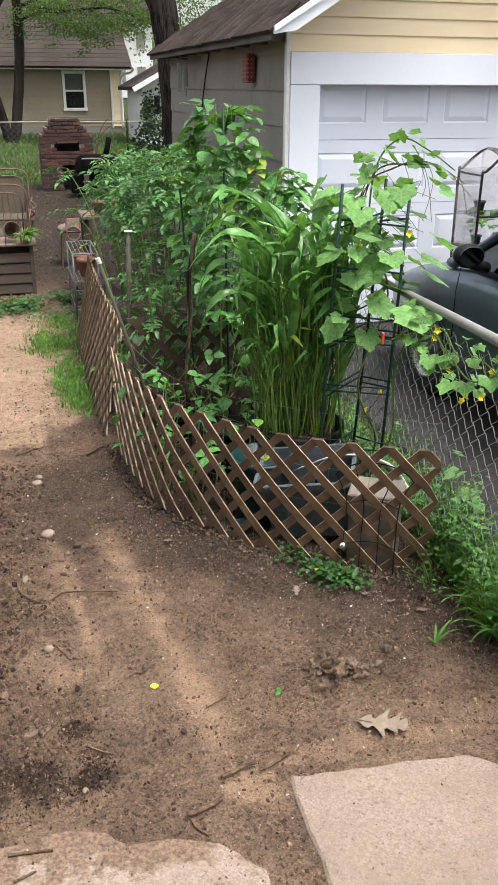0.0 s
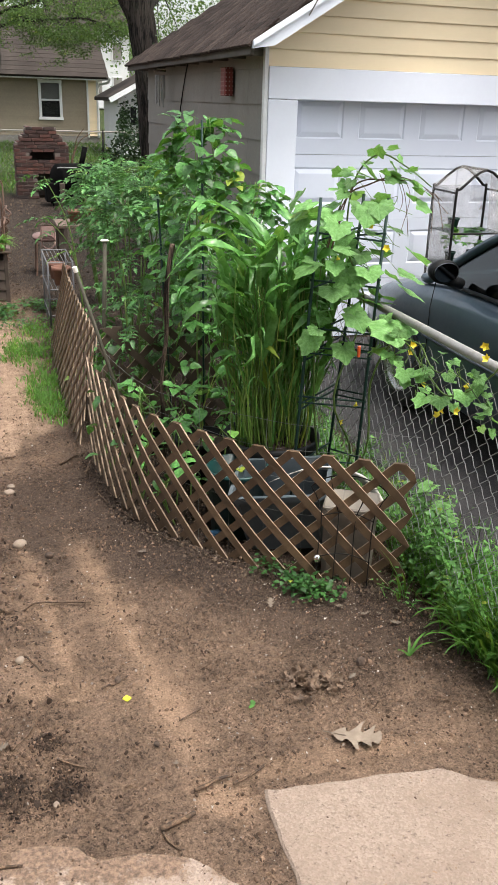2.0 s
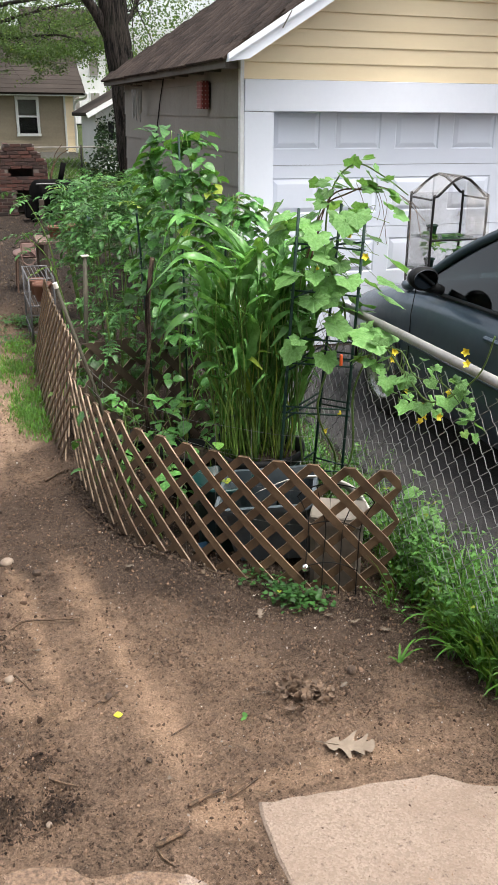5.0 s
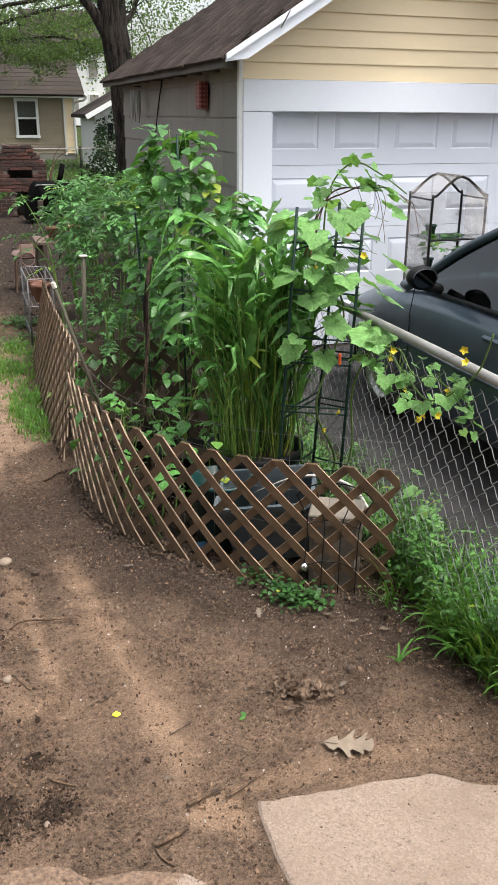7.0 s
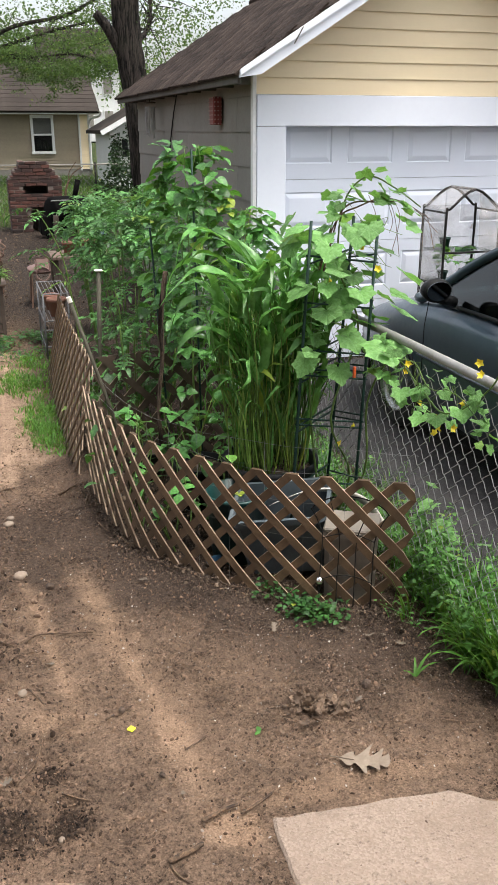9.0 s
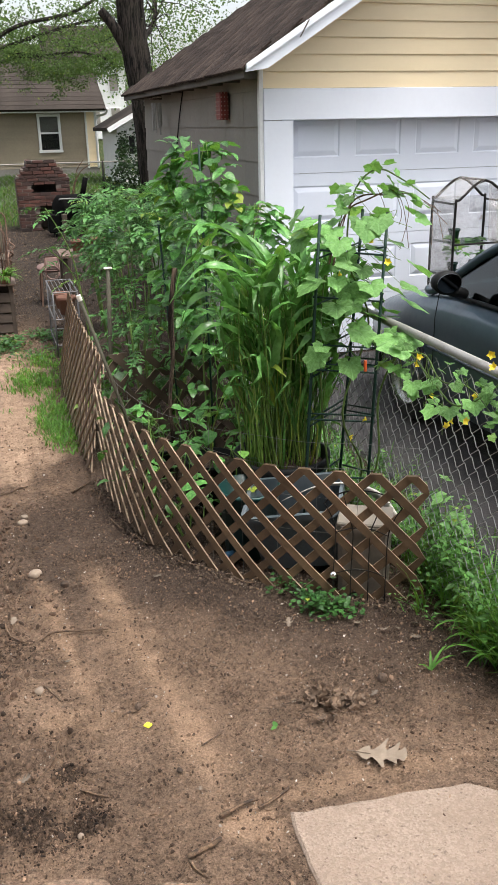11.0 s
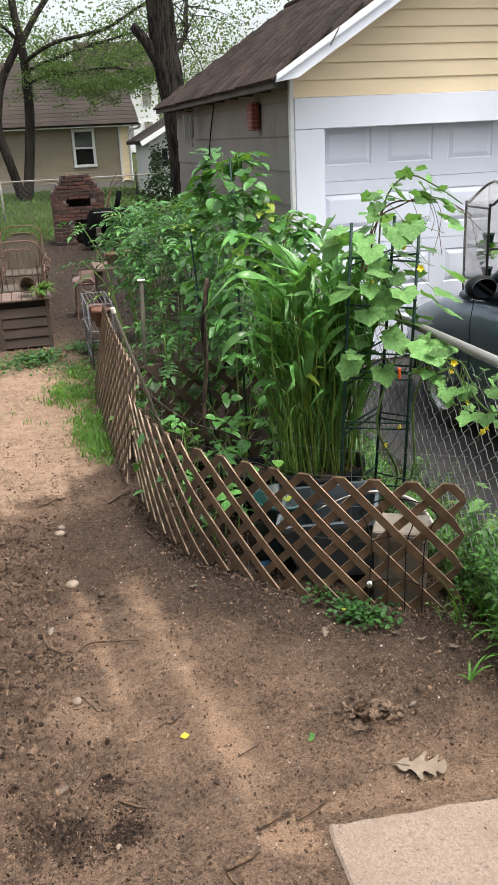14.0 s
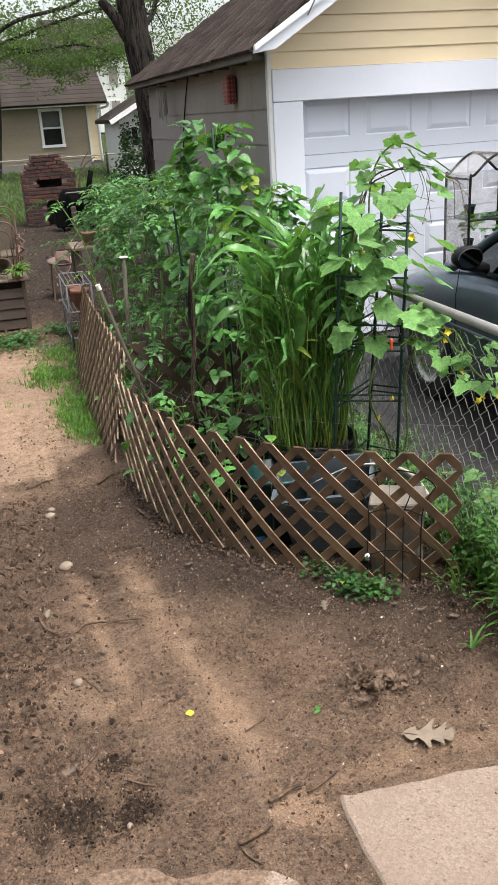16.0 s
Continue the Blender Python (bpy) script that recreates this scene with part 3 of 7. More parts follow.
gpart("rear_wall", gable(GY1 - .1, GY1, 0), CEMENT)
gpart("gable_backing", gable(GY0 + .03, GY0 + .06, 2.27), YELLOW)
for x, t in ((GX0 + .06, .06), (GX1 - .05, .10)):
    gpart("side_wall", Geo().box((x, (GY0 + GY1) / 2, 1.2), (t, GY1 - GY0 - .02, 2.38)), CEMENT, "grey cement board side wall")
# lapped cement boards on the side
rows = [0.07 + 0.2725 * i for i in range(10)]
for r in range(9):
    z0, z1 = rows[r], min(rows[r + 1], 2.40) + 0.02
    ys = [GY0 + .04] + [GY0 + (0.5 if r % 2 else 1.1) + 1.22 * i for i in range(4)] + [GY1]
    for i in range(len(ys) - 1):
        y0, y1 = ys[i] + .002, ys[i + 1] - .002
        b = Geo()
        b.v = [(x, y, z) for y in (y0, y1) for x, z in ((GX0 + .03, z0), (GX0 + .004, z0), (GX0 + .018, z1), (GX0 + .03, z1))]
        b.f = [(0, 1, 2, 3), (7, 6, 5, 4), (0, 4, 5, 1), (1, 5, 6, 2), (2, 6, 7, 3), (3, 7, 4, 0)]
        gpart("cement_board", b, CEMENT)
# yellow lap siding in the gable
n = 0
z = 2.262
while z < 3.42:
    half = (GXC - GX0) - max(0, z - GEAVE + .03) / PITCH
    half2 = (GXC - GX0) - max(0, z + .125 - GEAVE + .03) / PITCH
    b = Geo()
    b.v = [(GXC - half, GY0 - .012, z), (GXC + half, GY0 - .012, z), (GXC + half2, GY0 + .004, z + .128), (GXC - half2, GY0 + .004, z + .128)]
    b.v += [(x, GY0 + .028, zz) for x, _, zz in b.v[:4]]
    b.f = [(0, 1, 2, 3), (7, 6, 5, 4), (0, 4, 5, 1), (1, 5, 6, 2), (2, 6, 7, 3), (3, 7, 4, 0)]
    gpart("siding_board", b, YELLOW)
    z += 0.1245
g = Geo().box((GX0 + .0, GY0 + .0, 1.2), (0.035, 0.05, 2.4), None, .004)
gpart("corner_strip", g, HOUSE_TRIM, "pale grey corner strip")
gpart("header_board", Geo().box((GXC, GY0 - .002, 2.141), (GX1 - GX0 - .04, 0.06, 0.236), None, .004), WHITE, "white painted header board")
for x in (GX0 + .145, GX1 - .145):
    gpart("jamb", Geo().box((x, GY0, 1.01), (0.25, 0.056, 2.02), None, .004), WHITE, "white painted jamb board")
for x in (GX0 + .262, GX1 - .262):
    gpart("door_reveal", Geo().box((x, GY0 + .12, 1.01), (.016, .20, 2.02)), WHITE)
gpart("door_reveal", Geo().box((GXC, GY0 + .12, 2.03), (GX1 - GX0 - .52, .20, .018)), WHITE)
door = new("door")
door.parent, door.matrix_basis = garage, gm
tagged(door, "white raised-panel overhead door")
for s in range(4):
    z0 = 0.01 + 0.53 * s
    sec = Geo().box((GXC, GY0 + .174, z0 + .263), (GX1 - GX0 - .52, 0.04, 0.526), None, .006)
    for xa, xb, za, zb in [(2.50, 5.30, .42 + .006, .526), (2.50, 5.30, 0, .124)] + [(a_, b_, .124, .426) for a_, b_ in zip([2.50] + [2.96 + .57 * c for c in range(5)], [2.53 + .57 * c for c in range(5)] + [5.30])]:
        sec.box(((xa + xb) / 2, GY0 + .150, z0 + (za + zb) / 2), (xb - xa, .011, zb - za))
    sections = []
    for c in range(5):
        cx, cz = 2.745 + 0.57 * c, z0 + .53 - .11 - .145
        hw, hz, y = 0.215, 0.15, GY0 + .1445
        vv = []
        for ins, dep in ((-.004, .0006), (0, -.0005), (.012, .009), (.05, -.004), (.056, -.0045)):
            vv += [(cx + i * (hw - ins), y + dep, cz + j * (hz - ins)) for i, j in ((-1, -1), (1, -1), (1, 1), (-1, 1))]
        ff = []
        for k in range(4):
            ff += [(k * 4 + i, k * 4 + (i + 1) % 4, k * 4 + 4 + (i + 1) % 4, k * 4 + 4 + i) for i in range(4)]
        ff.append((16, 17, 18, 19))
        sections.append((vv, ff))
    sec_ob = part("door_section", sec, DOOR_WHITE, door)
    for vv, ff in sections:
        part("raised_panel", Geo().add(vv, ff), DOOR_WHITE, sec_ob)
# roof: deck, fascia, rake, shingles
RX0, RY0, RY1 = 2.0, GY0 - 0.36, GY1 + 0.2
RZ0 = 2.405
RZT = RZ0 + PITCH * (GXC - RX0)
deck = Geo()
for y in (RY0 + .02, RY1):
    deck.v += [(RX0, y, RZ0), (GXC, y, RZT), (2 * GXC - RX0, y, RZ0), (2 * GXC - RX0, y, RZ0 - .03), (GXC, y, RZT - .04), (RX0, y, RZ0 - .03)]
deck.f = [(0, 1, 4, 5), (1, 2, 3, 4), (6, 11, 10, 7), (7, 10, 9, 8)] + [(i, i + 6, (i + 1) % 6 + 6, (i + 1) % 6) for i in range(6)]
roof = gpart("roof", deck, FASCIA, "worn brown shingle roof")
sl = math.hypot(1, PITCH)
ang = math.degrees(math.atan(PITCH))
for side in (-1, 1):
    g = Geo()
    x0, x1 = (RX0 - .015, GXC) if side < 0 else (2 * GXC - RX0 + .015, GXC)
    zlo = RZ0 - .01
    g.v = [(x, y, zz) for y in (RY0 - .02, RY0 + .012) for x, zz in ((x0 - side * .17, zlo - .115 + .17 * PITCH), (x1, RZT - .135), (x1, RZT - .005), (x0, zlo + .012), (x0, zlo - .035))]
    g.f = [(0, 1, 2, 3, 4), (9, 8, 7, 6, 5)] + [(i, i + 5, (i + 1) % 5 + 5, (i + 1) % 5) for i in range(5)]
    gpart("rake_board", g, WHITE, "white painted rake board")
    g = Geo()
    g.v = [(x, y, zz) for y in (RY0 - .045, RY0 - .02) for x, zz in ((x0, zlo - .02), (x1, RZT - .07), (x1, RZT + .004), (x0, zlo + .02))]
    g.f = [(0, 1, 2, 3), (7, 6, 5, 4), (0, 4, 5, 1), (1, 5, 6, 2), (2, 6, 7, 3), (3, 7, 4, 0)]
    gpart("rake_trim", g, WHITE)
gpart("trim_seam", Geo().beam((RX0 + .40, RY0 - .048, RZ0 + .19), (RX0 + .47, RY0 - .048, RZ0 + .31), .006, .008), FASCIA)
gpart("eave_fascia", Geo().box((RX0 + .0, (RY0 + RY1) / 2 + .02, RZ0 - .045), (.025, RY1 - RY0 - .06, .075), None, .003), FASCIA)
for i in range(10):
    gpart("rafter_tail", Geo().box((RX0 + .13, GY0 + .05 + i * .56, RZ0 - .05), (.22, .045, .05)), FASCIA)
tab = Geo().box((0, 0, 0), (0.277, 0.20, 0.026), None, .003).mesh("shingle")
tab.materials.append(SHINGLE)
rr = random.Random(5)
course = 0.15
for c in range(14):
    for i in range(20):
        y = RY0 + 0.13 + i * 0.287 + (0.143 if c % 2 else 0) + rr.uniform(-.006, .006)
        if y > RY1:
            continue
        u = 0.06 + c * course + rr.uniform(-.008, .008)
        m = Matrix.Translation((RX0 - .02 + u / sl, y, RZ0 + .012 + PITCH * (u / sl - .02))) @ Matrix.Rotation(radians(-ang), 4, 'Y') @ Matrix.Rotation(radians(90 + rr.uniform(-1.2, 1.2)), 4, 'Z') @ Matrix.Rotation(radians(-5.0), 4, 'X')
        part("shingle", tab, SHINGLE, roof, m=m)
ridge = Geo().tube([(GXC, RY0, RZT + .012), (GXC, RY1, RZT + .012)], 0.05, 6)
gpart("ridge_cap", ridge, SHINGLE)
right = Geo()
right.v = [(GXC, RY0 + .02, RZT + .004), (GXC, RY1, RZT + .004), (2 * GXC - RX0, RY1, RZ0 + .004), (2 * GXC - RX0, RY0 + .02, RZ0 + .004)]
right.v += [(x, y, z_ + .012) for x, y, z_ in right.v[:4]]
right.f = [(4, 5, 6, 7), (0, 3, 2, 1), (0, 1, 5, 4), (1, 2, 6, 5), (2, 3, 7, 6), (3, 0, 4, 7)]
gpart("far_slope", right, SHINGLE)

# things on the garage's side wall
fd = Geo().box((0, 0, 0), (.08, .15, .235), None, .01)
feeder = thing("wall_plaque", (GX0 - .045, 7.87, 2.155), "red pierced metal plaque hung on the grey wall", "wall decoration")
part("plate", fd, RED_TILE, feeder)
dots = [(iy, iz) for iy in range(5) for iz in range(7)]
dm = Geo().lathe([(0, .003), (.006, .002), (.007, 0)], 6, Matrix.Rotation(radians(-90), 4, 'Y')).mesh("stud")
for iy, iz in dots:
    part("stud", dm, STUD_PAINT, feeder, m=Matrix.Translation((-.045, -.07 + .032 * iy + .01 * (iz % 2), -.108 + .036 * iz)))
    if iy < 3:
        part("stud", dm, STUD_PAINT, feeder, m=Matrix.Translation((-.03 + .03 * iy, -.086, -.108 + .036 * iz)) @ Matrix.Rotation(radians(90), 4, 'Z'))
ch = thing("wind_chime", (2.08, 10.45, 2.36), "hanging metal tube wind chime under the eave", "wind chime")
part("disc", Geo().lathe([(0, 0), (.07, 0), (.07, -.015), (0, -.015)], 14, Matrix.Translation((0, 0, -.06))), CRATE_WOOD, ch)
part("cord", Geo().tube([(0, 0, .0), (0, 0, -.06)], .003, 4), BLACK_STEEL, ch)
for i in range(6):
    an = i * 1.047
    part("chime_tube", Geo().tube([(.05 * math.cos(an), .05 * math.sin(an), -.11), (.05 * math.cos(an), .05 * math.sin(an), -.36 - .02 * i)], .009, 6), GALV, ch)
solo("wall_cable", Geo().tube(chain([(0, -.55, .55), (0, -.45, .45), (0, -.2, .15), (.0, 0, -.2), (0, .05, -.5)]), .007, 5), BLACK_STEEL, (GX0 - .005, 10.05, 1.9), "thin black cable hanging down the grey wall", "cable", smooth=True)


# ---- neighbour's house ----
house = thing("house", (0, 31, gz(0, 31)), "single-storey house with buff siding and grey shingle roof", "house")
HX0, HX1, HY0, HY1 = -9.0, 4.05, 31.0, 39.0
H0 = gz(0, 31)
hm = Matrix.Translation((0, -31, -H0))


def hpart(name, geo, mat, label="", smooth=False):
    return part(name, geo, mat, house, label, smooth, hm)


g = Geo()
for (x0, x1, z0, z1) in ((HX0, 2.12, H0, 2.5), (2.80, HX1, H0, 2.5), (2.12, 2.80, H0, 1.26), (2.12, 2.80, 2.42, 2.5)):
    g.box(((x0 + x1) / 2, HY0 + .15, (z0 + z1) / 2), (x1 - x0, 0.2, z1 - z0))
g.box((HX1 - .1, (HY0 + HY1) / 2, (H0 + 2.5) / 2), (.2, HY1 - HY0 - .3, 2.5 - H0))
g.box((HX0 + .1, (HY0 + HY1) / 2, (H0 + 2.5) / 2), (.2, HY1 - HY0 - .3, 2.5 - H0))
g.box(((HX0 + HX1) / 2, HY1, (H0 + 2.5) / 2), (HX1 - HX0, .2, 2.5 - H0))
hpart("wall", g, HOUSE_SIDING, "buff vinyl lap siding")
for i in range(18):
    z0 = 0.72 + .1 * i
    for x0, x1 in (((HX0, 2.06), (2.86, HX1 - .06)) if z0 > 1.16 else ((HX0, HX1 - .06),)):
        b = Geo()
        b.v = [(x, y, zz) for x in (x0, x1) for y, zz in ((HY0 + .05, z0), (HY0 + .015, z0), (HY0 + .04, z0 + .105), (HY0 + .05, z0 + .105))]
        b.f = [(0, 1, 2, 3), (7, 6, 5, 4), (0, 4, 5, 1), (1, 5, 6, 2), (2, 6, 7, 3), (3, 7, 4, 0)]
        hpart("siding_board", b, HOUSE_SIDING)
for i in range(18):
    z0 = 0.72 + .1 * i
    hpart("siding_board", Geo().beam((HX1 + .01, HY0 + .06, z0 + .05), (HX1 + .01, HY1, z0 + .05), .02, .094), YELLOW)
hpart("foundation", Geo().box(((HX0 + HX1) / 2, HY0 + .16, H0 + .08), (HX1 - HX0 - .02, .27, .36)), CEMENT, "grey concrete foundation")
hpart("corner_trim", Geo().box((HX1 - .03, HY0 + .02, 1.6), (.08, .08, 1.85), None, .005), HOUSE_TRIM)
hpart("eave_board", Geo().box(((HX0 + HX1) / 2, HY0 - .35, 2.545), (HX1 - HX0 + .6, .04, .13), None, .005), HOUSE_TRIM, "white eave board with gutter")
hpart("soffit", Geo().box(((HX0 + HX1) / 2, HY0 - .13, 2.49), (HX1 - HX0 + .6, .46, .02)), HOUSE_TRIM)
win = new("window")
win.parent, win.matrix_basis = house, hm
tagged(win, "white-framed double-hung window with dark panes")
for c, s in (((2.12, 1.84), (.085, 1.24)), ((2.80, 1.84), (.085, 1.24)), ((2.46, 2.41), (.77, .10)), ((2.46, 1.26), (.80, .09)), ((2.46, 1.84), (.60, .06)), ):
    part("frame", Geo().box((c[0], HY0 + .02, c[1]), (s[0], .11 + .012 * (s[0] > .2), s[1]), None, .008), HOUSE_TRIM, win)
for z_ in (1.56, 2.12):
    part("pane", Geo().box((2.46, HY0 + .06, z_), (.60, .012, .52)), MESH_SHADE, win)
part("blind", Geo().box((2.46, HY0 + .12, 2.13), (.60, .012, .5)), CEMENT, win, "half-drawn grey blind")
part("dark_room", Geo().box((2.46, HY0 + .22, 1.84), (.66, .02, 1.2)), BLACK_PLASTIC, win)
rf = Geo()
yr, zr = (HY0 + HY1) / 2, 2.6 + .52 * ((HY1 - HY0) / 2 + .4)
rf.v = [(x, y, zz) for x in (HX0 - .3, HX1 + .3) for y, zz in ((HY0 - .4, 2.6), (yr, zr), (HY1 + .4, 2.6), (HY1 + .4, 2.52), (yr, zr - .1), (HY0 - .4, 2.52))]
rf.f = [(0, 5, 4, 1), (1, 4, 3, 2), (6, 7, 10, 11), (7, 8, 9, 10)] + [(i, (i + 1) % 6, (i + 1) % 6 + 6, i + 6) for i in range(6)]
hroof = hpart("roof", rf, SHINGLE_GREY, "grey asphalt shingle roof")
rowg = Geo().box((0, 0, 0), (HX1 - HX0 + .62, .36, .009), None, .003).mesh("shingle_course")
rowg.materials.append(SHINGLE_GREY)
for i in range(15):
    u = .1 + i * .3
    y = HY0 - .42 + u * .887
    part("shingle_course", rowg, SHINGLE_GREY, hroof, m=Matrix.Translation(((HX0 + HX1) / 2 + rr.uniform(-.01, .01), y, 2.62 + .52 * (y - HY0 + .4))) @ Matrix.Rotation(math.atan(.52) - .03, 4, 'X'))
g = Geo()
for s in (1,):
    x = HX1 + .02
    g.v = [(x, HY0 - .3, 2.5), (x, HY1 + .3, 2.5), (x, yr, zr - .12), (x - .1, HY0 - .3, 2.5), (x - .1, HY1 + .3, 2.5), (x - .1, yr, zr - .12)]
    g.f = [(0, 1, 2), (5, 4, 3), (0, 3, 4, 1), (1, 4, 5, 2), (2, 5, 3, 0)]
hpart("gable_wall", g, YELLOW)
hpart("gutter_end", Geo().tube(chain([(HX1 + .25, HY0 - .38, 2.6), (HX1 + .35, HY0 - .36, 2.55), (HX1 + .3, HY0 - .2, 2.42), (HX1 - .0, HY0 - .02, 2.25), (HX1 - .02, HY0 - .03, 1.4), (HX1 - .02, HY0 - .03, .7)]), .04, 6), HOUSE_TRIM, "white downspout", True)

# ---- white shed beside the house ----
shed = thing("shed", (4.3, 26, gz(0, 26)), "small white outbuilding with grey roof and climbing ivy", "shed")
S0 = gz(0, 26)
sm = Matrix.Translation((-4.3 + .45, -26, -S0))
g = Geo().box((5.0, 27.5, (S0 + 1.95) / 2), (3.0, 3.0, 1.95 - S0), None, .01)
part("wall", g, HOUSE_TRIM, shed, "white painted boards", m=sm)
for i in range(11):
    part("board", Geo().box((5.0, 25.985, S0 + .1 + .13 * i), (2.98, .02, .115), None, .004), HOUSE_TRIM, shed, m=sm)
g = Geo()
g.v = [(x, y, z_) for y in (25.7, 29.3) for x, z_ in ((3.25, 1.98), (5.0, 2.92), (6.75, 1.98), (6.75, 1.88), (5.0, 2.80), (3.25, 1.88))]
g.f = [(0, 1, 4, 5), (1, 2, 3, 4), (6, 11, 10, 7), (7, 10, 9, 8)] + [(i, i + 6, (i + 1) % 6 + 6, (i + 1) % 6) for i in range(6)]
part("roof", g, SHINGLE_GREY, shed, "grey shingle roof", m=sm)
g = Geo()
g.v = [(3.5, 25.97, 1.94), (6.5, 25.97, 1.94), (5, 25.97, 2.74), (3.5, 26.1, 1.94), (6.5, 26.1, 1.94), (5, 26.1, 2.74)]
g.f = [(0, 1, 2), (5, 4, 3), (0, 3, 4, 1), (1, 4, 5, 2), (2, 5, 3, 0)]
part("gable_wall", g, HOUSE_TRIM, shed, m=sm)
for s in (-1, 1):
    part("rake_board", Geo().beam((5 + s * 1.78, 25.68, 1.90), (5, 25.68, 2.85), .03, .13), HOUSE_TRIM, shed, m=sm)
part("window", Geo().box((3.93, 25.96, 1.5), (.16, .03, .5), None, .005), BLACK_PLASTIC, shed, "narrow dark window", m=sm)

# pale buildings far behind
far = thing("apartment_building", (7.5, 62, gz(0, 62)), "pale white house far behind the trees", "building")
part("wall", Geo().box((0, 0, 2.4), (4.5, 6, 4.8), None, .05), HOUSE_TRIM, far)
g = Geo()
g.v = [(x, y, z_) for x in (-2.6, 2.6) for y, z_ in ((-3.4, 4.7), (0, 7.0), (3.4, 4.7))]
g.f = [(0, 1, 4, 3), (1, 2, 5, 4), (0, 2, 1), (3, 4, 5), (0, 3, 5, 2)]
part("roof", g, SHINGLE_GREY, far)
for x in (-1.3, 0.2, 1.5):
    for z_ in (1.4, 3.4):
        wd = part("window", Geo().box((x, -3.02, z_), (.7, .08, 1.1), None, .02), HOUSE_TRIM, far)
        part("pane", Geo().box((x, -3.07, z_), (.55, .02, .95)), CEMENT, wd)


# ---- chain-link fences ----
def chain_link(length, height, r, pitch=0.036, depth=.005):
    """Zig-zag strands that hook into each other, along local y, from z = 0.03 up."""
    g = Geo()
    n, k = int(length / pitch), int((height - .03) / pitch)
    for i in range(n):
        pts = []
        for j in range(k + 1):
            side = (i + j) % 2
            sway = 0.006 * noise.noise(Vector((i * .2, j * .1, 0)))
            y, z = i * pitch + side * pitch * 1.10, 0.03 + j * pitch
            d = 1 if side else -1
            pts += [(sway + depth * .8, y - d * pitch * .16, z - pitch * .17), (sway, y, z), (sway - depth * .8, y - d * pitch * .16, z + pitch * .17)]
        g.tube(pts, r, 5, False)
    return g


fence = thing("chain_link_fence", (1.74, 1.2, 0), "galvanised chain-link fence with a round top rail", "fence")
part("chain_mesh", chain_link(5.66, 1.105, 0.0016, 0.045), WIRE, fence, "galvanised wire diamond mesh")
part("top_rail", Geo().tube([(0, -.2, 1.125), (.0, 2.0, 1.13), (0, 4, 1.125), (0, 5.66, 1.12)], .0195, 12), GALV, fence, "round galvanised top rail", True)
for y in (0.965, 3.75, 5.62):
    p = part("post", Geo().tube([(-.005 if y < 1 else 0, y, -.1), (0, y, 1.14)], .03, 12), CRATE_TOP if y < 1 else GALV, fence, "rusty brown pipe post" if y < 1 else "", True)
    part("cap", Geo().lathe([(.034, 0), (.034, .02), (.02, .04), (0, .045)], 12, Matrix.Translation((0, y, 1.135))), GALV, p, smooth=True)
    for z_ in (.16, .45, .8):
        part("tie_band", Geo().lathe([(.0335, -.01), (.0335, .01)], 12, Matrix.Translation((0, y, z_))), WIRE, p)

for i in range(18):
    b = Geo()
    z0 = 0.72 + .1 * i
    b.v = [(x, y, zz) for x in (3.72, HX1 - .002) for y, zz in ((HY0 + .03, z0), (HY0 - .012, z0), (HY0 + .012, z0 + .105), (HY0 + .03, z0 + .105))]
    b.f = [(0, 1, 2, 3), (7, 6, 5, 4), (0, 4, 5, 1), (1, 5, 6, 2), (2, 6, 7, 3), (3, 7, 4, 0)]
    hpart("siding_board", b, YELLOW, "cream siding of the side bay")
hpart("corner_trim", Geo().box((3.69, HY0 - .005, 1.6), (.06, .07, 1.85), None, .005), HOUSE_TRIM)
back = thing("boundary_fence", (0, 22, gz(0, 22)), "galvanised chain-link boundary fence across the grass", "fence")
part("top_rail", Geo().tube([(-6, 0, .98), (4.4, 0, .98)], .018, 8), CEMENT, back, smooth=True)
part("chain_mesh", chain_link(10.4, .97, .0022, .07, 0), WIRE, back, m=Matrix.Translation((4.4, 0, 0)) @ Matrix.Rotation(radians(90), 4, 'Z'))
for x in (-5.6, -2.9, -.33, 2.95, 4.3):
    part("post", Geo().tube([(x, 0, -.2), (x, 0, 1.03)], .024, 8), CEMENT if x < 0 else BLACK_STEEL, back, smooth=True)


# ---- lattice round the bed ----
def run_of(pts, step=0.02):
    """Even points along a smooth plan curve, with its length."""
    c = chain([(x, y, 0) for x, y in pts], 12)
    out, acc = [c[0]], 0.0
    for p, q in zip(c, c[1:]):
        acc += (q - p).length
    total, want, d = acc, step, 0.0
    for p, q in zip(c, c[1:]):
        s = (q - p).length
        while d + s >= want:
            out.append(p.lerp(q, (want - d) / s))
            want += step
        d += s
    return out, total


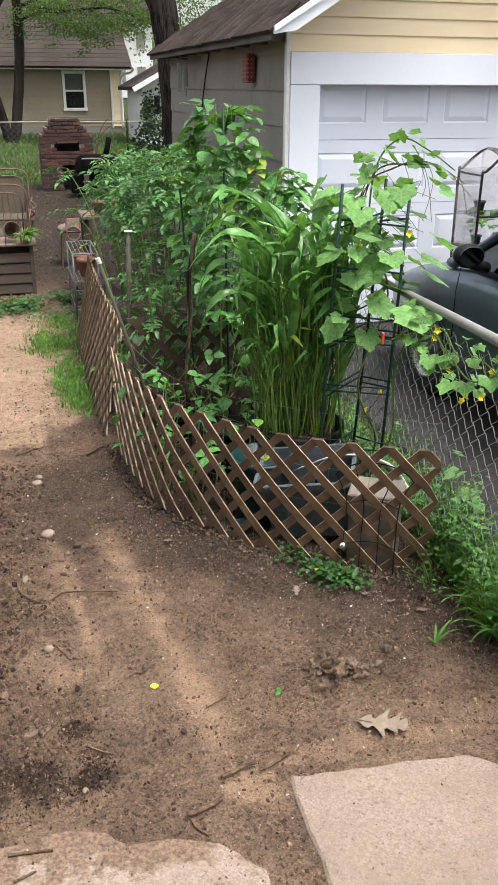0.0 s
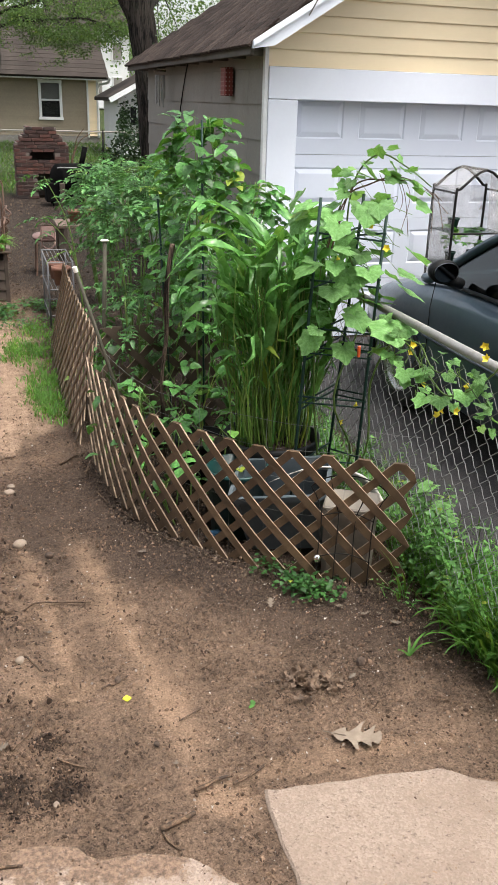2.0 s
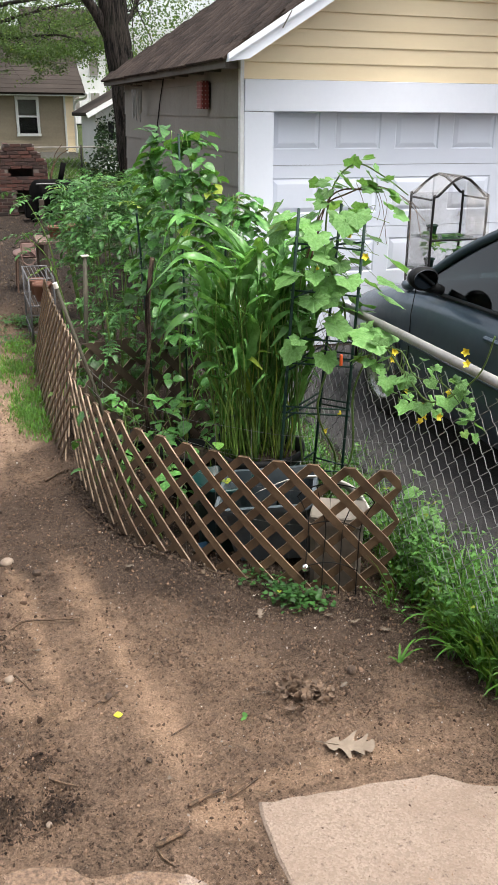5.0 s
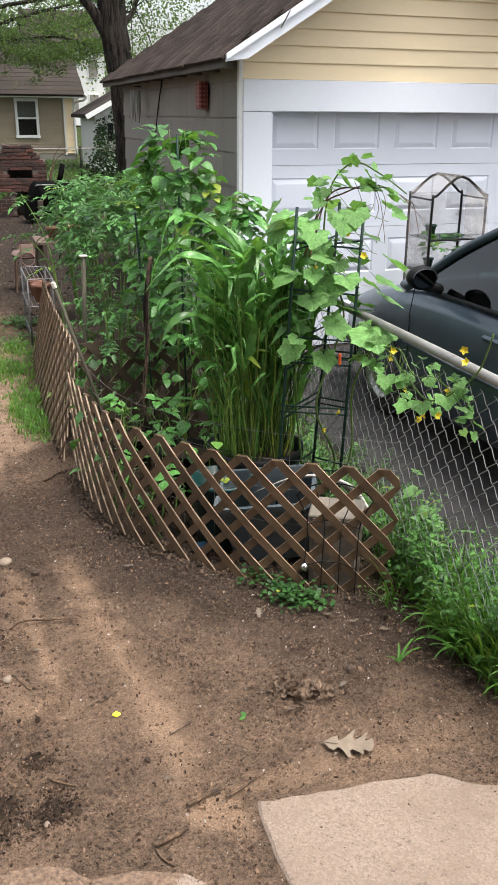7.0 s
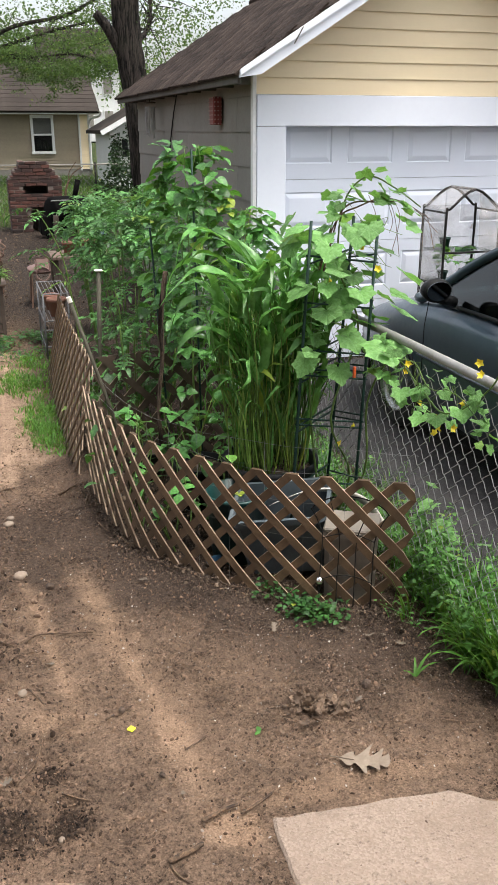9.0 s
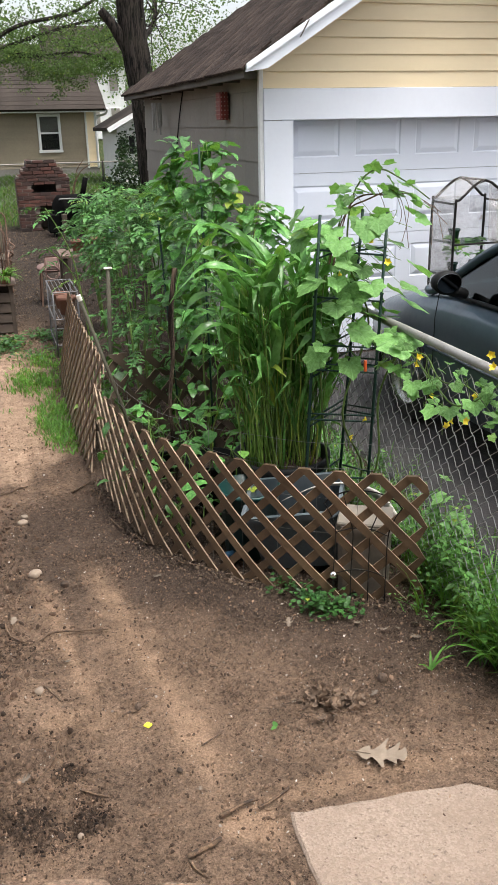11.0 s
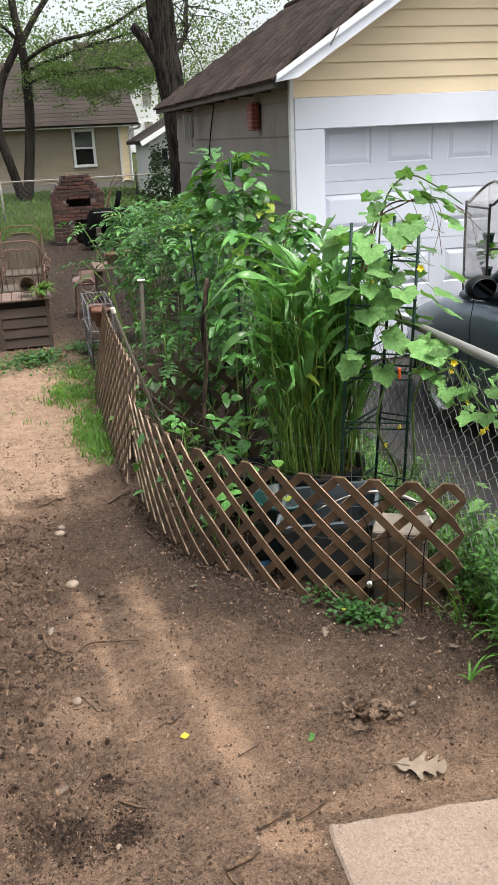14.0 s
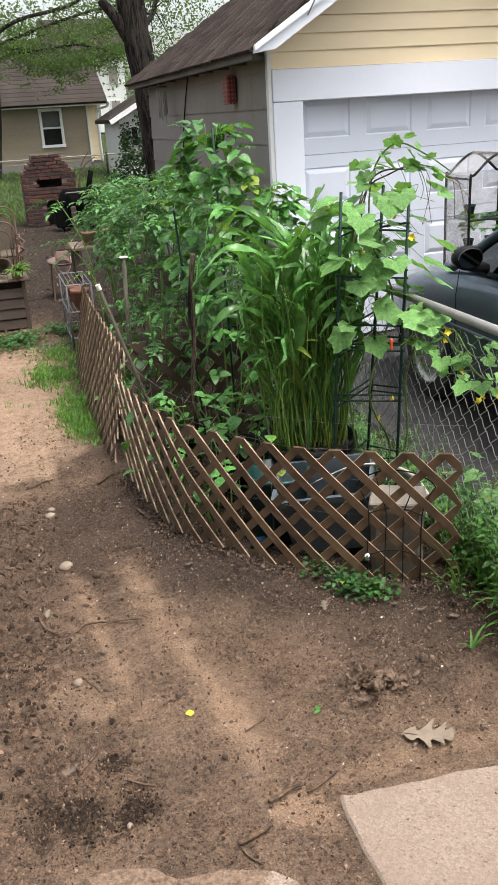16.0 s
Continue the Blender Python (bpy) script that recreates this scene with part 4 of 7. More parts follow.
def lattice(name, plan, height, lean, material, label, z0=0.012, wide=0.036, gap=0.152, sag=0.0, thick=0.0042, front=1):
    pts, total = run_of(plan)
    o = pts[0]
    ob = thing(name, (o.x, o.y, 0), label, "fence", "lattice panels")

    def at(s, z, off):
        i = min(max(s / 0.02, 0), len(pts) - 1.001)
        k = int(i)
        p = pts[k].lerp(pts[min(k + 1, len(pts) - 1)], i - k)
        t = (pts[min(k + 2, len(pts) - 1)] - pts[max(k - 2, 0)]).normalized()
        nrm = Vector((t.y, -t.x, 0))
        q = p - o + nrm * (off - lean * z)
        return (q.x, q.y, z0 + z + sag * math.sin(s * 2.1))

    half = wide * 0.7071
    for sgn, off in ((front, -thick - .0006), (-front, thick + .0006)):
        s = -height - gap / 2
        j = 0
        while s < total + height:
            s += gap
            j += 1
            a0, a1 = s, s + sgn * height
            lo, hi = sorted(((0.0 - a0) / (a1 - a0), (total - a0) / (a1 - a0)))
            lo, hi = max(lo, 0.0), min(hi, 1.0)
            if hi - lo < .06:
                continue
            n = max(2, int((hi - lo) * 10))
            jit = rnd.uniform(-.006, .006)
            g = Geo()
            for i in range(n + 1):
                u = mix(lo, hi, i / n)
                x, z = a0 + (a1 - a0) * u + jit, height * u
                for dx, dz, dd in ((-half, 0, -thick), (half, 0, -thick), (half, 0, thick), (-half, 0, thick)):
                    g.v.append(at(x + dx, z, off + dd))
            for i in range(n):
                b = i * 4
                for k in range(4):
                    g.f.append((b + k, b + (k + 1) % 4, b + 4 + (k + 1) % 4, b + 4 + k))
            g.f += [(3, 2, 1, 0), (n * 4, n * 4 + 1, n * 4 + 2, n * 4 + 3)]
            sl_ = part("slat", g, material, ob)
            # the narrow sides take the painted-lit edge colour
            sl_.data.materials.append(LATH_EDGE)
            for poly in sl_.data.polygons[:4 * n]:
                poly.material_index = 1 if poly.index % 4 in (1, 3) else 0
    return ob


lattice("lattice_panel", BEND, 0.61, 0.0, LATTICE, "curved brown wooden lattice panel edging the vegetable bed", thick=0.0042)
lattice("lattice_panel", ((0.437, 4.84), (0.427, 5.6), (0.440, 6.5), (0.470, 7.25)), 0.70, -0.195, LATTICE, "leaning brown wooden lattice panel along the dirt path", z0=0.015, thick=0.0042, front=-1)
lattice("lattice_panel", ((1.55, 5.05), (1.1, 4.97), (0.56, 4.88)), 0.72, 0.0, LATTICE_DARK, "weathered lattice panel standing inside the bed, darkened in colour for shade", z0=0.02, wide=0.042, gap=0.17)

pole = thing("leaning_pole", (0.70, 4.40, 0.02), "leaning grey metal pole with a pale cap", "pole")
part("shaft", Geo().tube([(0, 0, 0), (-.09, .0, .52), (-.281, -.03, 1.165)], .0098, 10), POLE, pole, smooth=True)
part("cap", Geo().tube([(-.276, -.03, 1.15), (-.285, -.031, 1.178)], .0125, 10), CARTON, pole, "pale plastic cap")
stake = thing("capped_stake", (0.66, 5.4, 0.0), "grey steel garden stake with white plastic cap", "stake")
part("shaft", Geo().tube([(0, 0, -.05), (.05, 0, 1.16)], .014, 10), POLE, stake, smooth=True)
part("cap", Geo().box((.05, 0, 1.166), (.052, .036, .012), None, .005), CARTON, stake, "white plastic cap")
bs = thing("bark_stake", (0.87, 4.4, 0.0), "rough bark-covered wooden stake in the bed", "stake")
part("shaft", Geo().tube(chain([(0, 0, -.05), (.006, 0, .3), (-.004, 0, .55), (.026, 0, .82), (.03, 0, 1.05), (.058, 0, 1.30)], 8), .0105, 9, wob=1.5), STAKE, bs, smooth=True)
netting = thing("wire_netting", (1.0, 3.9, 0), "thin garden wire strung behind the lattice", "wire")
inner, _ = run_of([(x + (.05 if y > 3.6 else .03), y + .06) for x, y in BEND])
for z_ in (0.30, 0.46, 0.60, 0.72):
    part("strand", Geo().tube([(p.x - 1.0, p.y - 3.9, z_ + .02 * noise.noise(Vector((p.x * 4, p.y * 4, z_ * 9)))) for p in inner[::4]], .0008, 4), WIRE, netting)
for i in range(6, len(inner), 9):
    p = inner[i]
    part("upright", Geo().tube([(p.x - 1.0, p.y - 3.9, .02), (p.x - 1.0, p.y - 3.9, .73)], .0008, 4), WIRE, netting)

# wire hoop edging in front of the lattice
hoop = thing("wire_hoop", (1.382, 2.962, 0.0), "black wire fan-shaped border piece leaning on the lattice", "border wire")
HM = pose(0, 0, 0, -4, 0, -29)
for k, (x0, x1, x2, top) in enumerate(((-.118, -.112, -.165, .47), (-.042, -.038, -.085, .525), (.034, .036, .085, .525), (.108, .112, .165, .47))):
    part("upright", Geo().tube(chain([(x0, 0, -.02), (x0, 0, .16), (x1, 0, .34), (mix(x1, x2, .45), 0, .42), (x2, 0, top)], 5), .0026, 6), BLACK_STEEL, hoop, smooth=True, m=HM)
part("arch", Geo().tube(chain([(-.167, 0, .468), (-.13, 0, .505), (-.05, 0, .535), (.05, 0, .535), (.13, 0, .505), (.167, 0, .468)], 5), .003, 6), BLACK_STEEL, hoop, smooth=True, m=HM)
for z_ in (.355, .16):
    part("crossbar", Geo().tube(chain([(-.113, 0, z_ - .015), (-.04, 0, z_ + .01), (.04, 0, z_ + .01), (.112, 0, z_ - .015)], 4), .0026, 6), BLACK_STEEL, hoop, smooth=True, m=HM)

# tubs behind the lattice
def tub(w, d, h, taper, wall, rim):
    """An open tapered box with walls and a rolled rim."""
    g = Geo()
    lv = []
    for sx, z in ((1 - taper, 0), (1, h), (1, h), (1 - taper - .02, wall)):
        lv.append((sx, z))
    rings = [(w * (1 - taper), d * (1 - taper), 0), (w, d, h - .03), (w + rim, d + rim, h - .03), (w + rim, d + rim, h), (w - wall, d - wall, h), (w * (1 - taper) - wall, d * (1 - taper) - wall, wall)]
    for a_, b_, z in rings:
        c = min(a_, b_) * .12
        ring = [(a_ / 2 - c, -b_ / 2), (a_ / 2, -b_ / 2 + c), (a_ / 2, b_ / 2 - c), (a_ / 2 - c, b_ / 2), (-a_ / 2 + c, b_ / 2), (-a_ / 2, b_ / 2 - c), (-a_ / 2, -b_ / 2 + c), (-a_ / 2 + c, -b_ / 2)]
        g.v += [(x, y, z) for x, y in ring]
    for r in range(len(rings) - 1):
        g.f += [(r * 8 + i, r * 8 + (i + 1) % 8, r * 8 + 8 + (i + 1) % 8, r * 8 + 8 + i) for i in range(8)]
    g.f += [tuple(reversed(range(8))), tuple(40 + i for i in range(8))]
    return g


bin_ = thing("storage_bin", (1.36, 3.45, 0.0), "cloudy grey plastic storage bin, tilted, behind the lattice", "storage bin")
part("body", tub(.44, .32, .32, .12, .006, .03), BIN, bin_, m=pose(-.05, 0, .05, 10, -9, -28))
rim_ = chain([(-.16, .0, .33), (.0, -.05, .40), (.14, -.11, .41), (.26, -.17, .36), (.33, -.24, .24)], 5)
lid_ = Geo()
for q in rim_:
    lid_.v += [tuple(q), tuple(q + Vector((.012, .0, .006))), tuple(q + Vector((.03, .10, -.05))), tuple(q + Vector((.02, .10, -.056)))]
lid_.f = [(i * 4 + k, i * 4 + (k + 1) % 4, i * 4 + 4 + (k + 1) % 4, i * 4 + 4 + k) for i in range(len(rim_) - 1) for k in range(4)]
part("lid", lid_, CARTON, bin_, "pale warped lid", True)
cube = thing("plastic_tub", (1.475, 3.125, 0.0), "cream square plastic tub behind the lattice", "tub")
part("body", tub(.235, .20, .34, .05, .006, .012), TUB, cube, m=pose(0, 0, 0, 0, 0, -28))
part("lid", Geo().box((0, 0, .346), (.24, .205, .02), pose(0, 0, 0, 0, 0, -28), .006), TUB, cube)
tl = thing("bucket", (1.08, 3.62, 0.0), "teal plastic bucket half hidden behind the lattice", "bucket")
part("pail", Geo().lathe([(0, 0), (.12, 0), (.15, .33), (.157, .33), (.157, .35), (.145, .35), (.115, .01), (0, .01)], 20), TEAL, tl, smooth=True)
part("bail", Geo().tube([(-.152 * math.cos(i * math.pi / 10), .03 * math.sin(i * math.pi / 10), .33 - .12 * math.sin(i * math.pi / 10)) for i in range(11)], .003, 5), WIRE, tl)
solo("plastic_scrap", Geo().box((0, 0, .03), (.10, .06, .04), pose(0, 0, 0, 10, 12, 30), .012), BLUE, (0.95, 3.53, 0.0), "crumpled blue plastic scrap lying in the bed", "scrap")
solo("metal_ball", Geo().lathe([(0, -.02), (.012, -.016), (.02, 0), (.012, .016), (0, .02)], 12), surface("mirror_metal", (.8, .8, .8), (.85, .85, .85), 5, 50, .12, .02, .001, metal=1.0), (1.285, 3.03, .135), "small shiny metal ball on the lattice", "garden ball", smooth=True)

# black pot of the corn
pot = thing("plant_pot", (1.33, 3.85, 0.0), "large black plastic nursery pot", "pot")
part("shell", Geo().lathe([(0, 0), (.19, 0), (.235, .36), (.25, .36), (.25, .41), (.235, .41), (.215, .36), (.2, .33), (0, .33)], 28), BLACK_PLASTIC, pot, smooth=True)
part("soil", Geo().lathe([(0, .375), (.1, .37), (.217, .355)], 24), CLOD, pot, "dark potting soil", smooth=True)
for x, y, s in ((1.06, 4.25, .8), (0.86, 4.75, .55), (1.5, 4.6, .75)):
    q = thing("plant_pot", (x, y, 0.0), "black plastic nursery pot in the shaded bed", "pot", "bed pots")
    part("shell", Geo().lathe([(0, 0), (.15 * s, 0), (.19 * s, .3 * s), (.2 * s, .3 * s), (.2 * s, .33 * s), (.18 * s, .33 * s), (.17 * s, .28 * s), (0, .28 * s)], 20), BLACK_PLASTIC, q, smooth=True)
    part("soil", Geo().lathe([(0, .295 * s), (.175 * s, .285 * s)], 16), CLOD, q)

# ---- green tower trellis ----
trellis = thing("tower_trellis", (1.58, 3.62, 0.0), "green coated steel garden tower trellis", "trellis")
LEGS = ((-.242, -.05), (.075, -.09), (.01, .13))
TOPS = ((-.162, -.05), (.145, -.09), (.11, .10))
for (x, y), (u, v) in zip(LEGS, TOPS):
    part("leg", Geo().tube([(x, y, -.08), (mix(x, u, .5), mix(y, v, .5), .8), (u, v, 1.62)], .0075, 8), GREEN_STEEL, trellis, smooth=True)
for z_ in (.36, .655, .685, .90, .93, 1.02, 1.24, 1.45):
    f_ = (z_ + .08) / 1.7
    ps = [Vector((mix(x, u, f_), mix(y, v, f_), z_)) for (x, y), (u, v) in zip(LEGS, TOPS)]
    for i in range(3):
        a_, b_ = ps[i], ps[(i + 1) % 3]
        d = (b_ - a_).normalized() * .012
        part("rung", Geo().tube([a_ - d + Vector((0, 0, .02)), b_ + d + Vector((0, 0, -.02))], .0048, 6), GREEN_STEEL, trellis, smooth=True)
solo("plant_clip", Geo().box((0, 0, 0), (.014, .012, .055), None, .003), surface("orange_plastic", (.75, .10, .02), (.8, .14, .03), 5, 50, .5, .05, .001), (1.625, 3.50, .93), "bright orange plant clip hanging on the trellis", "clip")


# ---- leaves ----
def strap(length, width, rise, droop, fold=0.25, n=9, twist=0.0, profile=None, wave=0.12):
    """A long leaf from the origin along +y: rises, then arches over."""
    g = Geo()
    p, ang_ = Vector((0, 0, 0)), radians(rise)
    for i in range(n + 1):
        u = i / n
        w = width * (profile(u) if profile else min(1.0, u * 6 + .35) * (1 - u ** 2.4))
        w = max(w, .0006)
        tw = twist * u
        side = Vector((math.cos(tw), 0, math.sin(tw)))
        up = Vector((0, -math.sin(ang_), math.cos(ang_)))
        wav = wave * width * math.sin(u * 19)
        g.v += [tuple(p - side * w / 2 + up * (w * fold + wav)), tuple(p), tuple(p + side * w / 2 + up * (w * fold - wav))]
        p = p + Vector((0, math.cos(ang_), math.sin(ang_))) * (length / n)
        ang_ -= radians(droop) / n * (0.35 + 1.3 * u)
    for i in range(n):
        b = i * 3
        g.f += [(b, b + 1, b + 4, b + 3), (b + 1, b + 2, b + 5, b + 4)]
    return g


def ruffled(length, width, rise, bend_at, droop, seed, n=18):
    """A long corn leaf along +y: stiff at first, then folded over, with wavy edges."""
    r = random.Random(seed)
    g = Geo()
    p, ang_ = Vector((0, 0, 0)), radians(rise)
    weights = [.25 + 2.2 * math.exp(-((i / n - bend_at) / .16) ** 2) for i in range(n + 1)]
    total = sum(weights)
    f1, f2, ph, roll_ = r.uniform(16, 26), r.uniform(14, 24), r.uniform(0, 6), r.uniform(-.5, .5)
    drift = 0.0
    for i in range(n + 1):
        u = i / n
        w = max(width * min(1.0, u * 5 + .45) * (1 - u ** 2.6), .0008)
        tw = roll_ * u + .35 * math.sin(u * 7 + ph)
        side = Vector((math.cos(tw), 0, math.sin(tw)))
        up = Vector((0, -math.sin(ang_), math.cos(ang_)))
        a_, b_ = math.sin(u * f1 + ph), math.sin(u * f2 + ph * 2)
        g.v += [tuple(p - side * w / 2 + up * w * (.20 + .20 * a_)), tuple(p), tuple(p + side * w / 2 + up * w * (.20 + .20 * b_))]
        drift += .04 * math.sin(u * 5 + ph)
        p = p + Vector((drift * .15, math.cos(ang_), math.sin(ang_))) * (length / n)
        ang_ -= radians(droop) * weights[i] / total
    for i in range(n):
        b = i * 3
        g.f += [(b, b + 1, b + 4, b + 3), (b + 1, b + 2, b + 5, b + 4)]
    return g


def ovate(length, width, droop=35, fold=0.18, n=7):
    return strap(length, width, 8, droop, fold, n, 0, lambda u: max(0.02, math.sin(math.pi * min(1, u * .95 + .05) ** .66) ** .8), .03)


def trifoliate(s, seed):
    """A bean leaf: a stalk with three heart-shaped leaflets."""
    r = random.Random(seed)
    g = Geo().tube([(0, 0, 0), (0, s * .5, s * .12), (0, s * .85, s * .05)], s * .014, 4)
    for ang_, at_ in ((0, .85), (88, .5), (-88, .5)):
        o = ovate(s * r.uniform(.72, .85), s * r.uniform(.50, .60), r.uniform(25, 60), r.uniform(.05, .2))
        g.add(o.v, o.f, Matrix.Translation((0, s * at_, s * .07)) @ pose(0, 0, 0, r.uniform(-25, 5), r.uniform(-18, 18), ang_ + r.uniform(-10, 10)))
    return g


def heart(s, seed):
    """One bean leaflet on its stalk."""
    r = random.Random(seed)
    g = Geo().tube([(0, 0, 0), (0, s * .25, s * .05), (0, s * .42, s * .0)], s * .012, 4)
    o = ovate(s * .95, s * r.uniform(.68, .8), r.uniform(30, 70), r.uniform(.03, .16), 9)
    return g.add(o.v, o.f, Matrix.Translation((0, s * .42, 0)) @ pose(0, 0, 0, r.uniform(-25, -5), 0, 0))


CORNERS = ((0.0, 1.08), (1.0, .84), (2.05, .78), (3.1416, .52))    # angle and reach of the leaf's points


def angled_leaf(s, seed):
    """A cucumber leaf: five pointed corners, notched at the stalk, folded along the midrib."""
    r = random.Random(seed)
    g = Geo()
    n = 40
    sag, fold = r.uniform(.2, .5), r.uniform(.05, .28)
    v = [(0, .02 * s, 0)]
    for ring in (.34, .68, 1.0):
        for i in range(n):
            th = -math.pi + 2 * math.pi * (i + .5) / n
            a_ = abs(th)
            tips = .6
            for (a0, r0), (a1, r1) in zip(CORNERS, CORNERS[1:]):
                if a0 <= a_ <= a1:
                    tips = r0 * r1 * math.sin(a1 - a0) / (r0 * math.sin(a_ - a0) + r1 * math.sin(a1 - a_)) * (1 - .13 * math.sin(math.pi * (a_ - a0) / (a1 - a0)))
            notch = 1 - .75 * math.exp(-((math.pi - a_) / .26) ** 2)
            rad = s * .66 * ring * mix(.70, tips, ring) * notch * (1 + (.03 * (-1) ** i if ring == 1 else 0))
            x, y = rad * math.sin(th), rad * math.cos(th)
            z = fold * abs(x) - s * sag * .32 * ring ** 2 * (.55 + .45 * math.cos(th)) + s * .022 * math.sin(4 * th + seed) * ring
            v.append((x, y + s * .12, z))
    f = [(0, 1 + i, 1 + (i + 1) % n) for i in range(n) if i != n - 1]
    for k in range(2):
        b = 1 + k * n
        f += [(b + i, b + n + i, b + n + (i + 1) % n, b + (i + 1) % n) for i in range(n) if i != n - 1]
    return g.add(v, f)


def lobed(length, width, seed):
    """A toothed tomato leaflet."""
    r = random.Random(seed)
    ph = r.uniform(0, 6)
    return strap(length, width, r.uniform(-5, 12), r.uniform(25, 55), .16, 8, 0, lambda u: max(.04, math.sin(math.pi * min(1, u * .95 + .04) ** .7)) * (1 + .33 * math.cos(u * 25 + ph)))


def pinnate(s, seed):
    """A tomato leaf: an arching stalk with seven or nine toothed leaflets."""
    r = random.Random(seed)
    pts = [Vector((0, 0, 0)), Vector((0, s * .35, s * .10)), Vector((0, s * .68, s * .08)), Vector((0, s * .9, -s * .02))]
    g = Geo().tube(pts, s * .009, 4)
    g.add(*(lambda o: (o.v, o.f))(lobed(s * .36, s * .16, seed)), Matrix.Translation(pts[3]) @ pose(0, 0, 0, -18, 0, 0))
    for u, k in ((.30, .7), (.52, 1.0), (.74, .95), (.87, .55)):
        p = pts[0].lerp(pts[3], u) + Vector((0, 0, s * .09 * math.sin(math.pi * u)))
        for sg in (-1, 1):
            o = lobed(s * .31 * k, s * .118 * k, seed * 7 + int(u * 100) + sg)
            g.add(o.v, o.f, Matrix.Translation(p) @ pose(0, 0, 0, r.uniform(-20, 8), r.uniform(-15, 15), sg * r.uniform(58, 82)))
    return g


def meshes(make, n, mat, smooth=True, name="leaf"):
    out = []
    for i in range(n):
        me = make(i).mesh(name, smooth)
        me.materials.append(mat)
        out.append(me)
    return out


BEANS = meshes(lambda i: heart(1.0, 20 + i) if i < 4 else trifoliate(1.0, 20 + i), 6, BEAN_LEAF)
CUKES = meshes(lambda i: angled_leaf(1.0, 40 + i), 5, CUKE_LEAF)
TOMS = meshes(lambda i: pinnate(1.0, 60 + i), 5, TOMATO_LEAF)
BROAD = meshes(lambda i: ruffled(1.0, .125, 80 - 4 * (i % 3), .45 + .08 * (i % 3), 75 + 22 * i, 70 + i, 14), 5, CORN_LEAF)
BLADES = meshes(lambda i: ruffled(1.0, .036, 87, .7, 14 + 16 * i, 90 + i, 12), 4, CORN_LEAF)
CORNS = meshes(lambda i: ruffled(1.0, .074, 66 - 5 * (i % 3), .40 + .07 * (i % 4), 105 + 14 * i, 110 + i), 6, CORN_LEAF)


def aim(p, yaw, tilt, roll, s):
    """A leaf's pose: its stalk at p, pointing to yaw, its tip dropped by tilt."""
    return Matrix.Translation(p) @ pose(0, 0, 0, 0, 0, yaw) @ pose(0, 0, 0, -tilt, 0, 0) @ pose(0, 0, 0, 0, roll, 0) @ Matrix.Diagonal((s, s, s, 1))


def stem(parent, pts, r0, r1, mat, name="stem", n=6):
    c = chain(pts, 5)
    return part(name, Geo().tube(c, [mix(r0, r1, i / (len(c) - 1)) for i in range(len(c))], n), mat, parent, smooth=True)


def outward(p, axis):
    return math.degrees(math.atan2(-(p.x - axis.x), p.y - axis.y))


# corn in the pot
corn = thing("corn_plant", (1.33, 3.85, 0.36), "dense clump of young corn growing in a black pot", "corn")
rc = random.Random(11)
for i in range(124):
    an, rad = i * 2.39996 + rc.uniform(-.3, .3), .20 * math.sqrt((i + .5) / 124)
    x, y = rad * math.cos(an), rad * math.sin(an) * .8
    h = rc.uniform(.50, 1.0)
    fx, fy = x * .6 + rc.uniform(-.10, .08), y * .5 + rc.uniform(-.07, .07)
    top = Vector((x + fx, y + fy, h))
    stem(corn, [(x, y, 0), (x + fx * .2 + rc.uniform(-.03, .03), y + fy * .2 + rc.uniform(-.03, .03), h * .3), (x + fx * .5 + rc.uniform(-.06, .06), y + fy * .5 + rc.uniform(-.05, .05), h * .65), top], rc.uniform(.003, .006), .002, CORN_STEM, "stalk")
    for j in range(3):
        u = (.66, .84, .98)[j] + rc.uniform(-.14, .02)
        p = Vector((x, y, 0)).lerp(top, u)
        yaw = outward(top, Vector((0, 0, 0))) + rc.uniform(-120, 120)
        s = rc.uniform(.20, .40)
        if j == 0 and i % 4 or j == 1 and i % 3:
            continue
        part("leaf", rc.choice(BROAD), CORN_LEAF, corn, m=aim(p, yaw, rc.uniform(-22, 6), rc.uniform(-35, 35), s))
for i in range(56):                         # narrow blades that stand among the stalks
    an, rad = rc.uniform(0, 6.28), rc.uniform(.09, .24)
    p = Vector((rad * math.cos(an), rad * math.sin(an) * .8, rc.uniform(.02, .40)))
    part("leaf", BLADES[i % 4], CORN_LEAF, corn, m=aim(p, rc.uniform(0, 360), rc.uniform(-6, 14), rc.uniform(-25, 25), rc.uniform(.32, .58)))
for i in range(26):                         # upright young leaves on top
    p = Vector((rc.uniform(-.12, .30), rc.uniform(-.18, .12), rc.uniform(.66, .92)))
    part("leaf", BROAD[i % 3], CORN_LEAF, corn, m=aim(p, rc.uniform(0, 360), rc.uniform(-20, -6), rc.uniform(-40, 40), rc.uniform(.28, .42)))
for i in range(18):                         # spent leaves hanging among the stalks
    an = rc.uniform(0, 6.28)
    p = Vector((.2 * math.cos(an), .17 * math.sin(an), rc.uniform(.3, .75)))
    part("leaf", CORNS[3 + i % 3], CORN_LEAF, corn, m=aim(p, outward(p, Vector((0, 0, 0))) + rc.uniform(-70, 70), rc.uniform(0, 35), rc.uniform(-40, 40), rc.uniform(.16, .30)))
